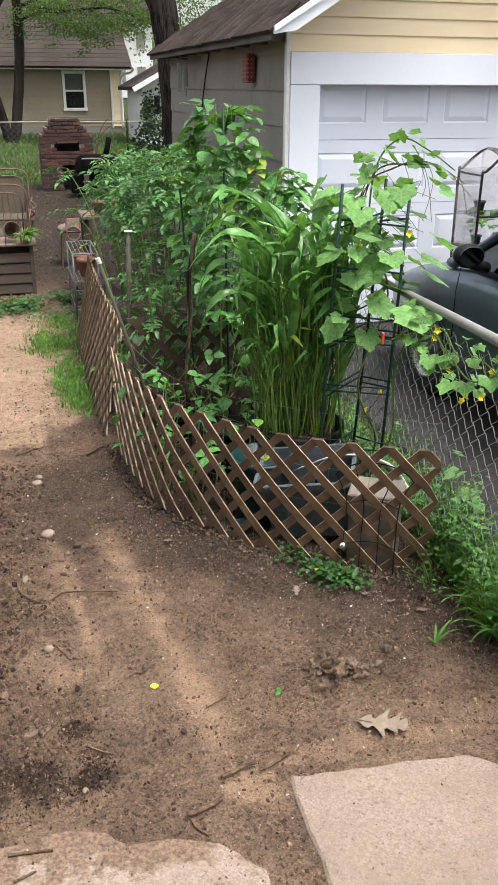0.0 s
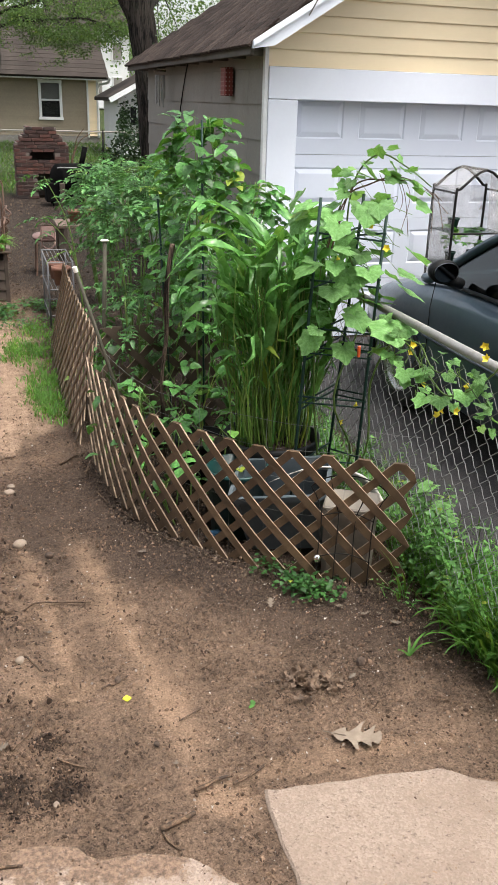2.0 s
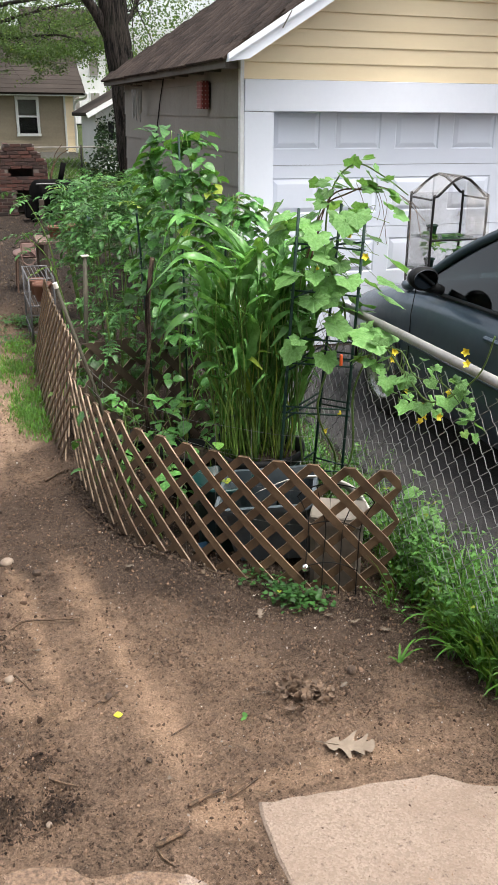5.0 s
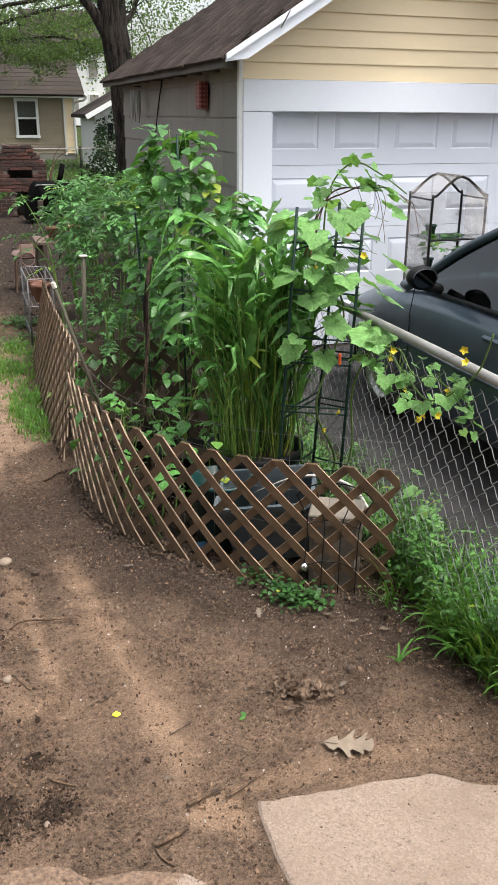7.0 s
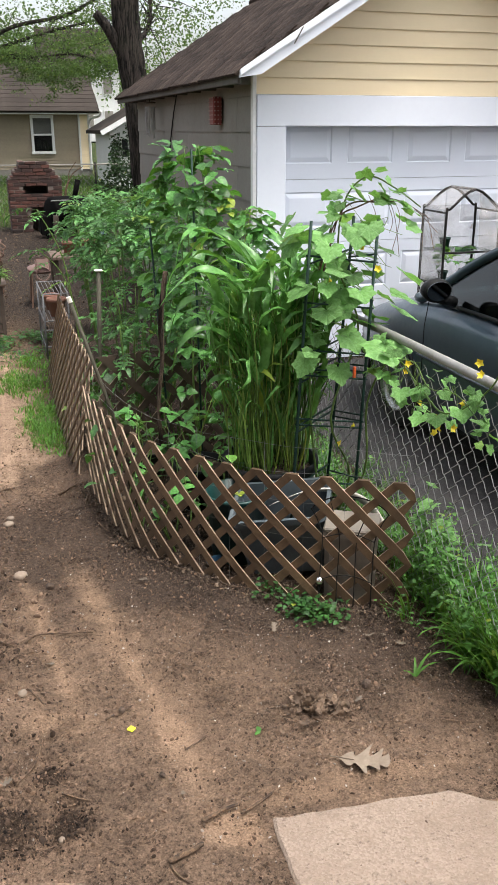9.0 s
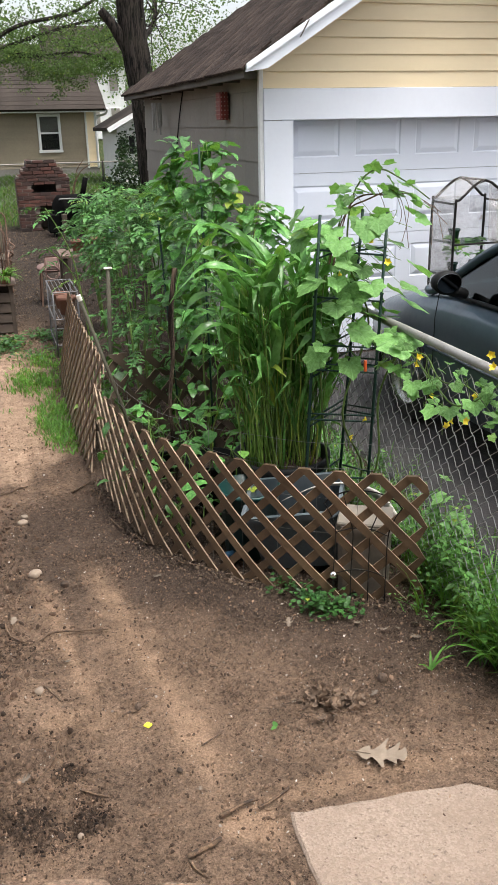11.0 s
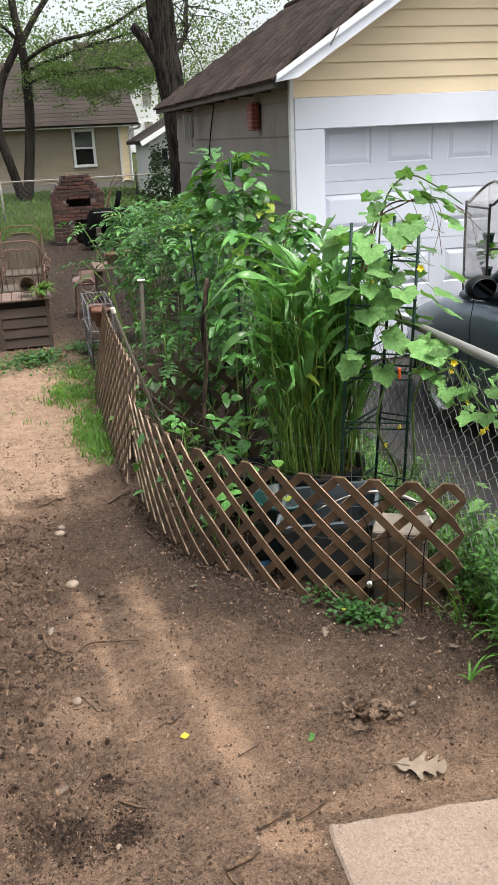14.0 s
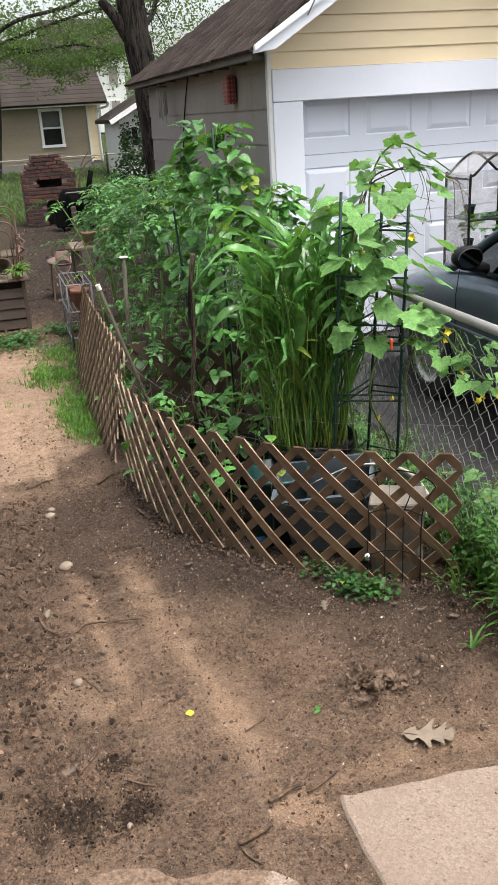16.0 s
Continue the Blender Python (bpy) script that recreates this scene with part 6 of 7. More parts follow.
scatter("soil_clods", CRUMB_DARK, 1700, .003, .021, loose_side, "loose dark clods along the edge of the yard", 14, 1, few=1.5)
scatter("bark_bits", LITTER_DARK, 1500, .003, .009, yard, "dark scraps of bark and soil strewn about", 8, 0)
scatter("pebbles", PEBBLE, 1900, .002, .0075, yard, "tiny pale pebbles strewn over the earth", 3)
scatter("gravel_crumbs", PEBBLE, 900, .0015, .005, drift, "fine pale grit near the lattice", 4)

def far_yard(r):
    return r.uniform(-1.2, 2.2), r.uniform(8.4, 17.5)


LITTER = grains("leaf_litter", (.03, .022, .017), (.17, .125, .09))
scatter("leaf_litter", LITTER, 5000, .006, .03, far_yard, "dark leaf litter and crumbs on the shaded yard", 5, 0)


def bed_floor(r):
    y = r.uniform(3.2, 6.5)
    return r.uniform(max(.55, 1.55 - (y - 2.9) * 1.1), 1.7), y


def lattice_foot(r):
    i = min(int(r.random() * (len(BEND) - 1)), len(BEND) - 2)
    u = r.random()
    return mix(BEND[i][0], BEND[i + 1][0], u) + r.gauss(-.02, .035), mix(BEND[i][1], BEND[i + 1][1], u) + r.gauss(-.02, .035)


scatter("foot_litter", LITTER, 1500, .003, .014, lattice_foot, "dark crumbs and leaf scraps gathered along the lattice foot", 16, 0, few=1.5)
scatter("bed_litter", LITTER, 2600, .004, .02, bed_floor, "brown leaf litter on the soil of the bed", 6, 0)

TWIGS = (((.021, 3.125), (.065, 3.17), (.185, 3.148), (.297, 3.121), .006), ((-.124, 3.322), (-.099, 3.195), (-.032, 3.119), .006), ((.014, 2.787), (.06, 2.697), .005), ((.263, 2.53), (.32, 2.555), (.37, 2.592), .005),
         ((-.06, 2.292), (0, 2.375), (.02, 2.42), (.032, 2.471), .005), ((.078, 2.212), (.158, 2.164), .005), ((.344, 1.849), (.40, 1.862), (.455, 1.88), .0115), ((.348, 1.839), (.36, 1.80), (.387, 1.763), .005),
         ((.477, 1.974), (.52, 1.985), (.549, 1.997), (.60, 2.003), .008), ((.60, 1.97), (.66, 1.99), (.726, 2.024), .006), ((-.175, 1.842), (-.12, 1.838), (-.051, 1.828), .006), ((-.16, 1.75), (-.10, 1.77), .005),
         ((.43, 4.45), (.47, 4.6), .009), ((.30, 4.62), (.42, 4.74), .01), ((.50, 2.30), (.58, 2.34), .004), ((.95, 2.55), (1.02, 2.62), .004), ((-.1, 4.72), (.06, 4.80), .007), ((.6, 3.2), (.66, 3.27), .004), ((.62, 3.72), (.70, 3.60), (.79, 3.50), .005), ((.55, 3.95), (.60, 3.84), .005), ((.86, 3.36), (.96, 3.27), (1.02, 3.22), .004), ((1.16, 3.05), (1.27, 3.02), .004), ((.46, 4.2), (.50, 4.06), .006), ((1.45, 2.1), (1.50, 2.2), .003), ((1.42, 2.18), (1.52, 2.13), .003))
for i, t in enumerate(TWIGS):
    *pp, r_ = t
    r_ *= .78
    o = pp[0]
    pts = [Vector((q.x, q.y, max(relief(o[0] + q.x, o[1] + q.y), .002 if o[1] > 1.9 else .004) + r_ * (.9 + .5 * ((k * 7 + i) % 5) / 5))) for k, q in enumerate(chain([(x - o[0], y - o[1], 0) for x, y in pp], 5))]
    solo("twig", Geo().tube(pts, [r_ * mix(1, .6, k / len(pts)) for k in range(len(pts))], 7, wob=.6), TWIG, (*o, 0), "dead brown twig lying on the earth" if r_ < .008 else "short thick dead branch lying on the earth", "twig", "fallen twigs", smooth=True)


def oak(s, seed, curl):
    """A dry oak leaf: deep, forward-pointing lobes on a midrib."""
    r = random.Random(seed)
    half = ((0, .015, 0), (.06, .06, 0), (.12, .17, .02), (.18, .21, .05), (.22, .18, .05), (.26, .12, .02), (.33, .11, .01), (.38, .24, .06), (.43, .38, .12), (.47, .40, .14), (.50, .30, .08), (.53, .15, .03), (.60, .12, .01), (.66, .24, .07), (.71, .32, .12), (.75, .27, .08), (.79, .13, .02), (.85, .12, .01), (.90, .18, .04), (.95, .11, .03), (1, .01, 0))
    g = Geo()
    for u, w, fwd in half:
        for sg in (-1, 0, 1):
            y = u + (fwd * abs(sg))
            bend = radians(curl) * y
            x = sg * w * r.uniform(.85, 1.12)
            rad = 1 / max(radians(curl), .02)
            z = rad * (1 - math.cos(bend)) + .22 * abs(x) + .03 * noise.noise(Vector((x * 6, y * 6, seed)))
            g.v.append((x * s, rad * math.sin(bend) * s, z * s))
    n = len(half)
    g.f = [(i * 3 + k, i * 3 + k + 1, i * 3 + k + 4, i * 3 + k + 3) for i in range(n - 1) for k in (0, 1)]
    g.tube([(0, -s * .16, .003), (0, .3 * s, .004 + .01 * s)], s * .010, 4)
    return g


solo("oak_leaf", oak(.175, 3, 14), DEAD_LEAF, (.985, 2.105, .014 + relief(.985, 2.105)), "large dry pale oak leaf lying on the earth", "leaf", smooth=True, turn=-122)
for i in range(56):
    hx, hy = rg.gauss(1.01, .07), rg.gauss(2.36, .038)
    solo("dead_leaf", oak(rg.uniform(.035, .06), 50 + i, rg.uniform(40, 140)), BROWN_LEAF, (hx, hy, relief(hx, hy) + .006 + .016 * rg.random()), "curled brown oak leaf in a small heap", "leaf", "leaf heap", smooth=True, turn=rg.uniform(0, 360))
for x, y in ((1.164, 2.365), (1.025, 2.883), (-.09, 3.28), (-.12, 2.32), (.12, 2.98), (1.46, 2.72), (1.38, 2.75), (1.52, 2.65), (1.3, 2.83), (.45, 2.12), (.6, 3.5), (1.55, 2.75)):
    solo("dead_leaf", oak(rg.uniform(.03, .055), int(x * 100) + 300, rg.uniform(10, 60)), DEAD_LEAF, (x, y, .010 + relief(x, y)), "small dry leaf on the bare earth", "leaf", "fallen leaves", smooth=True, turn=rg.uniform(0, 360))
solo("plastic_chip", Geo().box((0, 0, .004), (.025, .025, .007), None, .0025), CHIP, (.342, 2.452, .010 + relief(.342, 2.452)), "small square lime yellow plastic chip", "chip", turn=40)
solo("tiny_sprout", Geo().add(*(lambda o: (o.v, o.f))(ovate(.03, .02, 30, .1, 3))).add(*(lambda o: (o.v, o.f))(ovate(.026, .018, 30, .1, 3)), pose(0, 0, 0, 0, 0, 120)), WEED, (.773, 2.312, .008 + relief(.773, 2.312)), "tiny green sprout in the earth", "sprout", smooth=True)

# ---- seating corner by the path ----
crate = thing("slatted_planter_box", (-.07, 9.2, 0.0), "dark slatted wooden box with plank top", "planter box")
for i in range(4):
    part("front_slat", Geo().box((0, -.21, .065 + .105 * i), (.50, .02, .097), pose(0, 0, 0, -8, 0, 0), .004), CRATE_WOOD, crate)
for sx in (-.25, .25):
    part("side_panel", Geo().box((sx, 0, .22), (.02, .42, .44), None, .004), CRATE_WOOD, crate)
    part("corner_post", Geo().box((sx * .98, -.205, .25), (.04, .045, .5), None, .004), CRATE_WOOD, crate)
part("back_panel", Geo().box((0, .2, .22), (.5, .02, .44), None, .004), CRATE_WOOD, crate)
for i in range(6):
    part("top_plank", Geo().box((-.255 + .102 * i, 0, .515), (.095, .52, .022), None, .004), CRATE_TOP, crate)
pp_ = thing("clay_pot", (-.02, 9.15, .527), "small dark clay pot lying on the planter box", "pot")
part("shell", Geo().lathe([(0, 0), (.055, 0), (.08, .13), (.088, .13), (.088, .155), (.075, .155), (.05, .02), (0, .02)], 18, pose(0, .05, .088, 75, 0, 10)), CLOD, pp_, smooth=True)
tp = thing("potted_fern", (.13, 8.99, .527), "light green trailing plant on the planter box edge", "plant")
part("pot", Geo().lathe([(0, 0), (.05, 0), (.065, .08), (.055, .08), (.04, .01), (0, .01)], 16), TERRACOTTA, tp, smooth=True)
for i in range(90):
    part("frond", strap(rg.uniform(.06, .22), .017, rg.uniform(0, 70), rg.uniform(60, 170), .2, 6), GRASS, tp, smooth=True, m=pose(0, 0, .06, 0, 0, rg.uniform(90, 330)))


def patio_chair(loc, turn, label, panel=True):
    """A wrought-iron armchair with a woven back."""
    c = thing("patio_chair", loc, label, "chair", "patio chairs", turn)
    w, d = .27, .25
    arch = [(-w, d, 0), (-w, d, .45), (-w * .98, d + .06, .8)] + [(-w * .98 * math.copysign(abs(math.cos(i * math.pi / 14)) ** .6, math.cos(i * math.pi / 14)), d + .08, .85 + .15 * math.sin(i * math.pi / 14) ** .7) for i in range(15)] + [(w * .98, d + .06, .8), (w, d, .45), (w, d, 0)]
    part("back_frame", Geo().tube(arch, .009, 7), RUST, c, smooth=True)
    inn = [(-w * .75, d + .01, .45)] + [(-w * .75 * math.copysign(abs(math.cos(i * math.pi / 14)) ** .6, math.cos(i * math.pi / 14)), d + .075, .80 + .11 * math.sin(i * math.pi / 14) ** .7) for i in range(15)] + [(w * .75, d + .01, .45)]
    part("back_hoop", Geo().tube(inn, .007, 6), RUST, c, smooth=True)
    bk = Geo()
    for i in range(9):
        u = i / 8
        z_ = .46 + .44 * u
        hw = w * .74 * (1 if u < .7 else math.sqrt(max(.2, 1 - ((u - .7) / .34) ** 2)))
        bk.v += [(-hw, d + .01 + .07 * u, z_), (hw, d + .01 + .07 * u, z_), (-hw, d + .018 + .07 * u, z_), (hw, d + .018 + .07 * u, z_)]
    for i in range(8):
        b = i * 4
        bk.f += [(b, b + 1, b + 5, b + 4), (b + 2, b + 6, b + 7, b + 3), (b, b + 4, b + 6, b + 2), (b + 1, b + 3, b + 7, b + 5)]
    if panel:
        part("backrest", bk, WEAVE, c, "woven brown mesh back")
    else:
        for k in range(7):
            x = -w * .8 + w * .267 * k
            part("back_bar", Geo().tube(chain([(x, d, .44), (x * 1.05, d + .03, .6), (x * .95, d + .05, .78), (x * .8, d + .075, .93)]), .005, 5), RUST, c, smooth=True)
    part("seat", Geo().box((0, 0, .43), (.5, .5, .03), None, .012), WEAVE, c, "woven brown mesh seat")
    for sx in (-1, 1):
        part("armrest", Geo().tube(chain([(sx * w, d, .62), (sx * (w + .04), .0, .66), (sx * (w + .04), -.22, .65), (sx * (w + .1), -.28, .60), (sx * (w + .06), -.3, .56)]), .011, 7), RUST, c, smooth=True)
        part("leg", Geo().tube(chain([(sx * (w + .02), -.22, .64), (sx * w, -.22, .42), (sx * w, -.26, .2), (sx * (w + .02), -.24, 0)]), .011, 7), RUST, c, smooth=True)
        part("scroll", Geo().tube([(sx * (w + .02 + .045 * math.cos(k * .6)), -.1 + .05 * math.sin(k * .6) * (1 - k * .05), .52 + .05 * math.sin(k * .6)) for k in range(12)], .006, 5), RUST, c, smooth=True)
    return c


patio_chair((-.08, 10.35, 0), 182, "rusty wrought-iron patio armchair with open barred back", False)
patio_chair((-.02, 11.65, 0), -4, "rusty wrought-iron patio armchair with woven back")
rose = thing("metal_stool", (.70, 10.5, 0.0), "faded rose metal garden chair on bare ground", "chair")
part("seat", Geo().lathe([(0, .02), (.15, .02), (.17, 0), (.17, .03), (0, .05)], 18, pose(0, 0, .42, 8, 0, 0)), ROSE_PAINT, rose, smooth=True)
part("back_plate", Geo().box((0, -.16, .5), (.17, .02, .17), pose(0, 0, 0, -15, 0, 0), .02), ROSE_PAINT, rose)
part("ring", Geo().tube([(.08 * math.cos(i * .5236), -.19, .40 + .08 * math.sin(i * .5236)) for i in range(13)], .008, 6), ROSE_PAINT, rose, smooth=True)
for sx in (-1, 1):
    for sy in (-1, 1):
        part("leg", Geo().tube([(sx * .12, sy * .12, .43), (sx * .15, sy * .16, 0)], .011, 6), RUST, rose)

rack = thing("wire_rack", (.62, 8.15, 0.0), "tall folding grey wire rack beside the lattice", "rack")
for x in (-.11, .11):
    for y in (-.35, .35):
        part("leg", Geo().tube([(x, y, 0), (x, y, .61)], .009, 7), RACK_STEEL, rack, smooth=True)
for z_ in (.12, .36, .605):
    for y in (-.35, .35):
        part("rail", Geo().tube([(-.115, y, z_), (.115, y, z_)], .006, 6), RACK_STEEL, rack)
    for x in (-.115, .115):
        part("rail", Geo().tube([(x, -.355, z_), (x, .355, z_)], .006, 6), RACK_STEEL, rack)
    if z_ > .3:
        for k in range(7):
            part("shelf_wire", Geo().tube([(-.11 + .0366 * k, -.35, z_), (-.11 + .0366 * k, .35, z_)], .003, 5), RACK_STEEL, rack)
for k in range(5):
    part("side_wire", Geo().tube([(-.115, -.35 + .175 * k, .01), (-.115, -.35 + .175 * k, .60)], .003, 5), RACK_STEEL, rack)
for (x, y, z_, s) in ((.64, 7.98, .37, .9), (.62, 8.3, .37, .8)):
    q = thing("clay_pot", (x, y, z_), "faded terracotta pot standing in the wire rack", "pot", "rack pots")
    part("shell", Geo().lathe([(0, 0), (.065 * s, 0), (.09 * s, .15 * s), (.1 * s, .15 * s), (.1 * s, .185 * s), (.085 * s, .185 * s), (.06 * s, .02), (0, .02)], 18), TERRACOTTA, q, smooth=True)
table = thing("potting_table", (.98, 8.75, 0.0), "weathered plank table behind the tomatoes", "table")
for i in range(4):
    part("top_plank", Geo().box((0, -.2 + .13 * i, .82), (.62, .12, .028), None, .004), CRATE_TOP, table)
for sx in (-.27, .27):
    for sy in (-.2, .18):
        part("leg", Geo().box((sx, sy, .4), (.05, .05, .8), None, .004), CRATE_WOOD, table)
for (x, y, s) in ((.86, 8.7, .9), (1.05, 8.65, 1.0), (1.2, 8.8, .8)):
    q = thing("clay_pot", (x, y, .835), "orange terracotta pot on the plank table", "pot", "table pots")
    part("shell", Geo().lathe([(0, 0), (.05 * s, 0), (.07 * s, .11 * s), (.078 * s, .11 * s), (.078 * s, .135 * s), (.065 * s, .135 * s), (.045 * s, .02), (0, .02)], 16), TERRACOTTA, q, smooth=True)
solo("blue_cap", Geo().lathe([(0, .06), (.05, .05), (.06, 0)], 14), BLUE, (1.30, 9.5, .9), "bright blue plastic lid on a post", "lid", smooth=True)
solo("post", Geo().box((0, 0, .45), (.06, .06, .9), None, .005), CRATE_WOOD, (1.30, 9.5, 0), "weathered wooden post in the yard", "post")
solo("post", Geo().box((0, 0, .55), (.055, .055, 1.1), None, .005), CRATE_WOOD, (.86, 9.9, 0), "thin dark wooden post near the path", "post")

# ---- brick barbecue and smoker ----
bbq = thing("brick_barbecue", (1.19, 17.75, gz(0, 17.75)), "old red brick barbecue with stepped sooty chimney", "barbecue")
brick = Geo().box((0, 0, 0), (.20, .092, .058), None, .004).mesh("brick")
brick.materials.append(BRICK)
rb = random.Random(9)
HX = .515
core = Geo().box((-.31, .26, .26), (.38, .62, .50)).box((.42, .26, .26), (.16, .62, .50)).box((.1, .52, .26), (.6, .1, .50))
core.box((0, .27, .61), (1.0, .62, .20)).box((-.37, .27, .81), (.26, .62, .22)).box((.37, .27, .81), (.26, .62, .22)).box((0, .5, .81), (.6, .12, .22))
core.box((0, .27, .98), (.98, .62, .13)).box((0, .28, 1.10), (.80, .58, .14)).box((0, .28, 1.22), (.58, .56, .20))
tagged(part("core", core, MORTAR, bbq, "sooty mortar core"), "sooty mortar core", kind="stuff")
for r in range(20):
    z_ = .034 + r * .067
    hw = HX if z_ < 1.03 else max(.28, HX - .055 * round((z_ - 1.0) / .067))
    x = -hw
    first = True
    while x < hw - .03:
        w_ = min(.213 * (.5 if first and r % 2 else 1), hw - x)
        first = False
        c = x + w_ / 2
        x += w_
        if (.75 < z_ < .90 and -.24 < c < .26) or (z_ < .50 and -.12 < c < .36):
            continue
        part("brick", brick, BRICK, bbq, m=pose(c + rb.uniform(-.004, .004), -.010 + rb.uniform(-.009, .009), z_ + rb.uniform(-.004, .004), rb.uniform(-3, 3), rb.uniform(-1.6, 1.6), rb.uniform(-2.5, 2.5)) @ Matrix.Diagonal(((w_ - .014) / .20, 1, rb.uniform(.88, 1.0), 1)))
    for y in (.06, .27, .48):
        part("brick", brick, BRICK, bbq, m=pose(-hw + .045, y + (.05 if r % 2 else 0), z_, 0, 0, 90))
part("grate", Geo().box((0, .15, .725), (.52, .4, .02)), BLACK_STEEL, bbq)
smoker = thing("barrel_smoker", (1.55, 16.9, gz(0, 16.9)), "black steel barrel smoker with stubby chimney", "smoker")
part("barrel", Geo().lathe([(0, -.38), (.22, -.38), (.26, -.34), (.26, .34), (.22, .38), (0, .38)], 22, pose(.14, 0, .50, 0, 90, 25)), SOOT, smoker, smooth=True)
part("chimney", Geo().tube([(.30, .05, .75), (.33, .05, .85), (.38, .05, 1.05)], .05, 12), SOOT, smoker, smooth=True)
part("firebox", Geo().box((-.15, -.02, .25), (.5, .4, .34), None, .02), SOOT, smoker)
for sx in (-.25, .25):
    for sy in (-.14, .14):
        part("leg", Geo().tube([(sx, sy, .5), (sx * 1.1, sy * 1.3, 0)], .016, 6), SOOT, smoker)
part("handle", Geo().tube(chain([(-.15, -.22, .68), (-.15, -.29, .70), (.15, -.29, .70), (.15, -.22, .68)]), .012, 6), GALV, smoker, smooth=True)
stick = thing("bare_branch", (1.75, 18.1, gz(0, 18)), "bare dry branch propped by the barbecue", "branch")
part("limb", Geo().tube(chain([(0, 0, 0), (.05, 0, .7), (.2, 0, 1.05), (.42, 0, 1.2)]), [.02] * 10 + [.01] * 9, 6, wob=.4), TWIG, stick)
part("limb", Geo().tube(chain([(.12, 0, .9), (.15, 0, 1.1), (.3, 0, 1.3)]), .008, 5), TWIG, stick)

# ---- little plastic greenhouse ----
house_ = thing("mini_greenhouse", (3.89, 6.42, 0.022), "small tube-framed greenhouse with clear crumpled plastic cover", "greenhouse")
W, D, E_, R_ = .25, .19, 1.37, 1.52
for sy in (-1, 1):
    part("frame_hoop", Geo().tube(chain([(-W, sy * D, 0), (-W, sy * D, .7), (-W, sy * D, E_ - .04), (-W + .03, sy * D, E_), (0, sy * D, R_), (W - .03, sy * D, E_), (W, sy * D, E_ - .04), (W, sy * D, .7), (W, sy * D, 0)], 4), .011, 7), BLACK_STEEL, house_, smooth=True)
for x, z_ in ((-W, E_ - .03), (W, E_ - .03), (0, R_), (-W, .75), (W, .75), (-W, .3), (W, .3)):
    part("cross_tube", Geo().tube([(x, -D, z_), (x, D, z_)], .009, 6), BLACK_STEEL, house_, smooth=True)
for z_ in (.30, .75, 1.02):
    part("shelf_rail", Geo().tube([(-W, -D, z_), (W, -D, z_)], .009, 6), BLACK_STEEL, house_)
    for k in range(8):
        part("shelf_wire", Geo().tube([(-W, -D + .054 * k, z_), (W, -D + .054 * k, z_)], .003, 4), GREEN_STEEL, house_)
# clear cover of the greenhouse
COVER = Nodes("clear_plastic_film")
_t = COVER.n.new("ShaderNodeBsdfTransparent")
_m = COVER.n.new("ShaderNodeMixShader")
COVER.l.new(COVER.step(COVER.noise(6, 5, .7), .3, .75, .2, .55), _m.inputs[0])
COVER.bump(COVER.noise(14, 4, .6), .8, .02)
COVER.done((.40, .37, .345), .16)
COVER.l.new(_t.outputs[0], _m.inputs[1])
COVER.l.new(COVER.b.outputs[0], _m.inputs[2])
COVER.l.new(_m.outputs[0], COVER.out.inputs[0])


def film(p0, p1, p2, p3, n=10, amp=.012):
    """A slack sheet of film between four corners."""
    g = Geo()
    p0, p1, p2, p3 = (Vector(p) for p in (p0, p1, p2, p3))
    nrm = (p1 - p0).cross(p3 - p0).normalized()
    for j in range(n + 1):
        for i in range(n + 1):
            u, v = i / n, j / n
            p = p0.lerp(p1, u).lerp(p3.lerp(p2, u), v)
            edge = min(u, 1 - u, v, 1 - v) * 5
            g.v.append(tuple(p + nrm * amp * min(1, edge) * noise.noise(p * 11)))
    g.f = [(j * (n + 1) + i, j * (n + 1) + i + 1, (j + 1) * (n + 1) + i + 1, (j + 1) * (n + 1) + i) for j in range(n) for i in range(n)]
    return g


e_ = .013
FILM = COVER.m
part("cover_side", film((-W - e_, D, .1), (-W - e_, -D, .1), (-W - e_, -D, E_), (-W - e_, D, E_)), FILM, house_, "clear plastic side", True)
part("cover_side", film((W + e_, -D, .1), (W + e_, D, .1), (W + e_, D, E_), (W + e_, -D, E_)), FILM, house_, "clear plastic side", True)
part("cover_roof", film((-W - e_, -D - .02, E_), (0, -D - .02, R_ + e_), (0, D + .02, R_ + e_), (-W - e_, D + .02, E_)), FILM, house_, "clear plastic roof sheet", True)
part("cover_roof", film((0, -D - .02, R_ + e_), (W + e_, -D - .02, E_), (W + e_, D + .02, E_), (0, D + .02, R_ + e_), amp=.03), FILM, house_, "crumpled plastic roof sheet", True)
part("door_flap", film((.05, -D - .03, 1.05), (W + .02, -D - .05, .95), (W, -D - .03, E_), (.02, -D - .03, R_ - .02), 12, .05), FILM, house_, "rolled crumpled plastic door flap", True)
part("cover_back", film((W, D + e_, .1), (-W, D + e_, .1), (-W, D + e_, E_), (W, D + e_, E_)), FILM, house_, "", True)
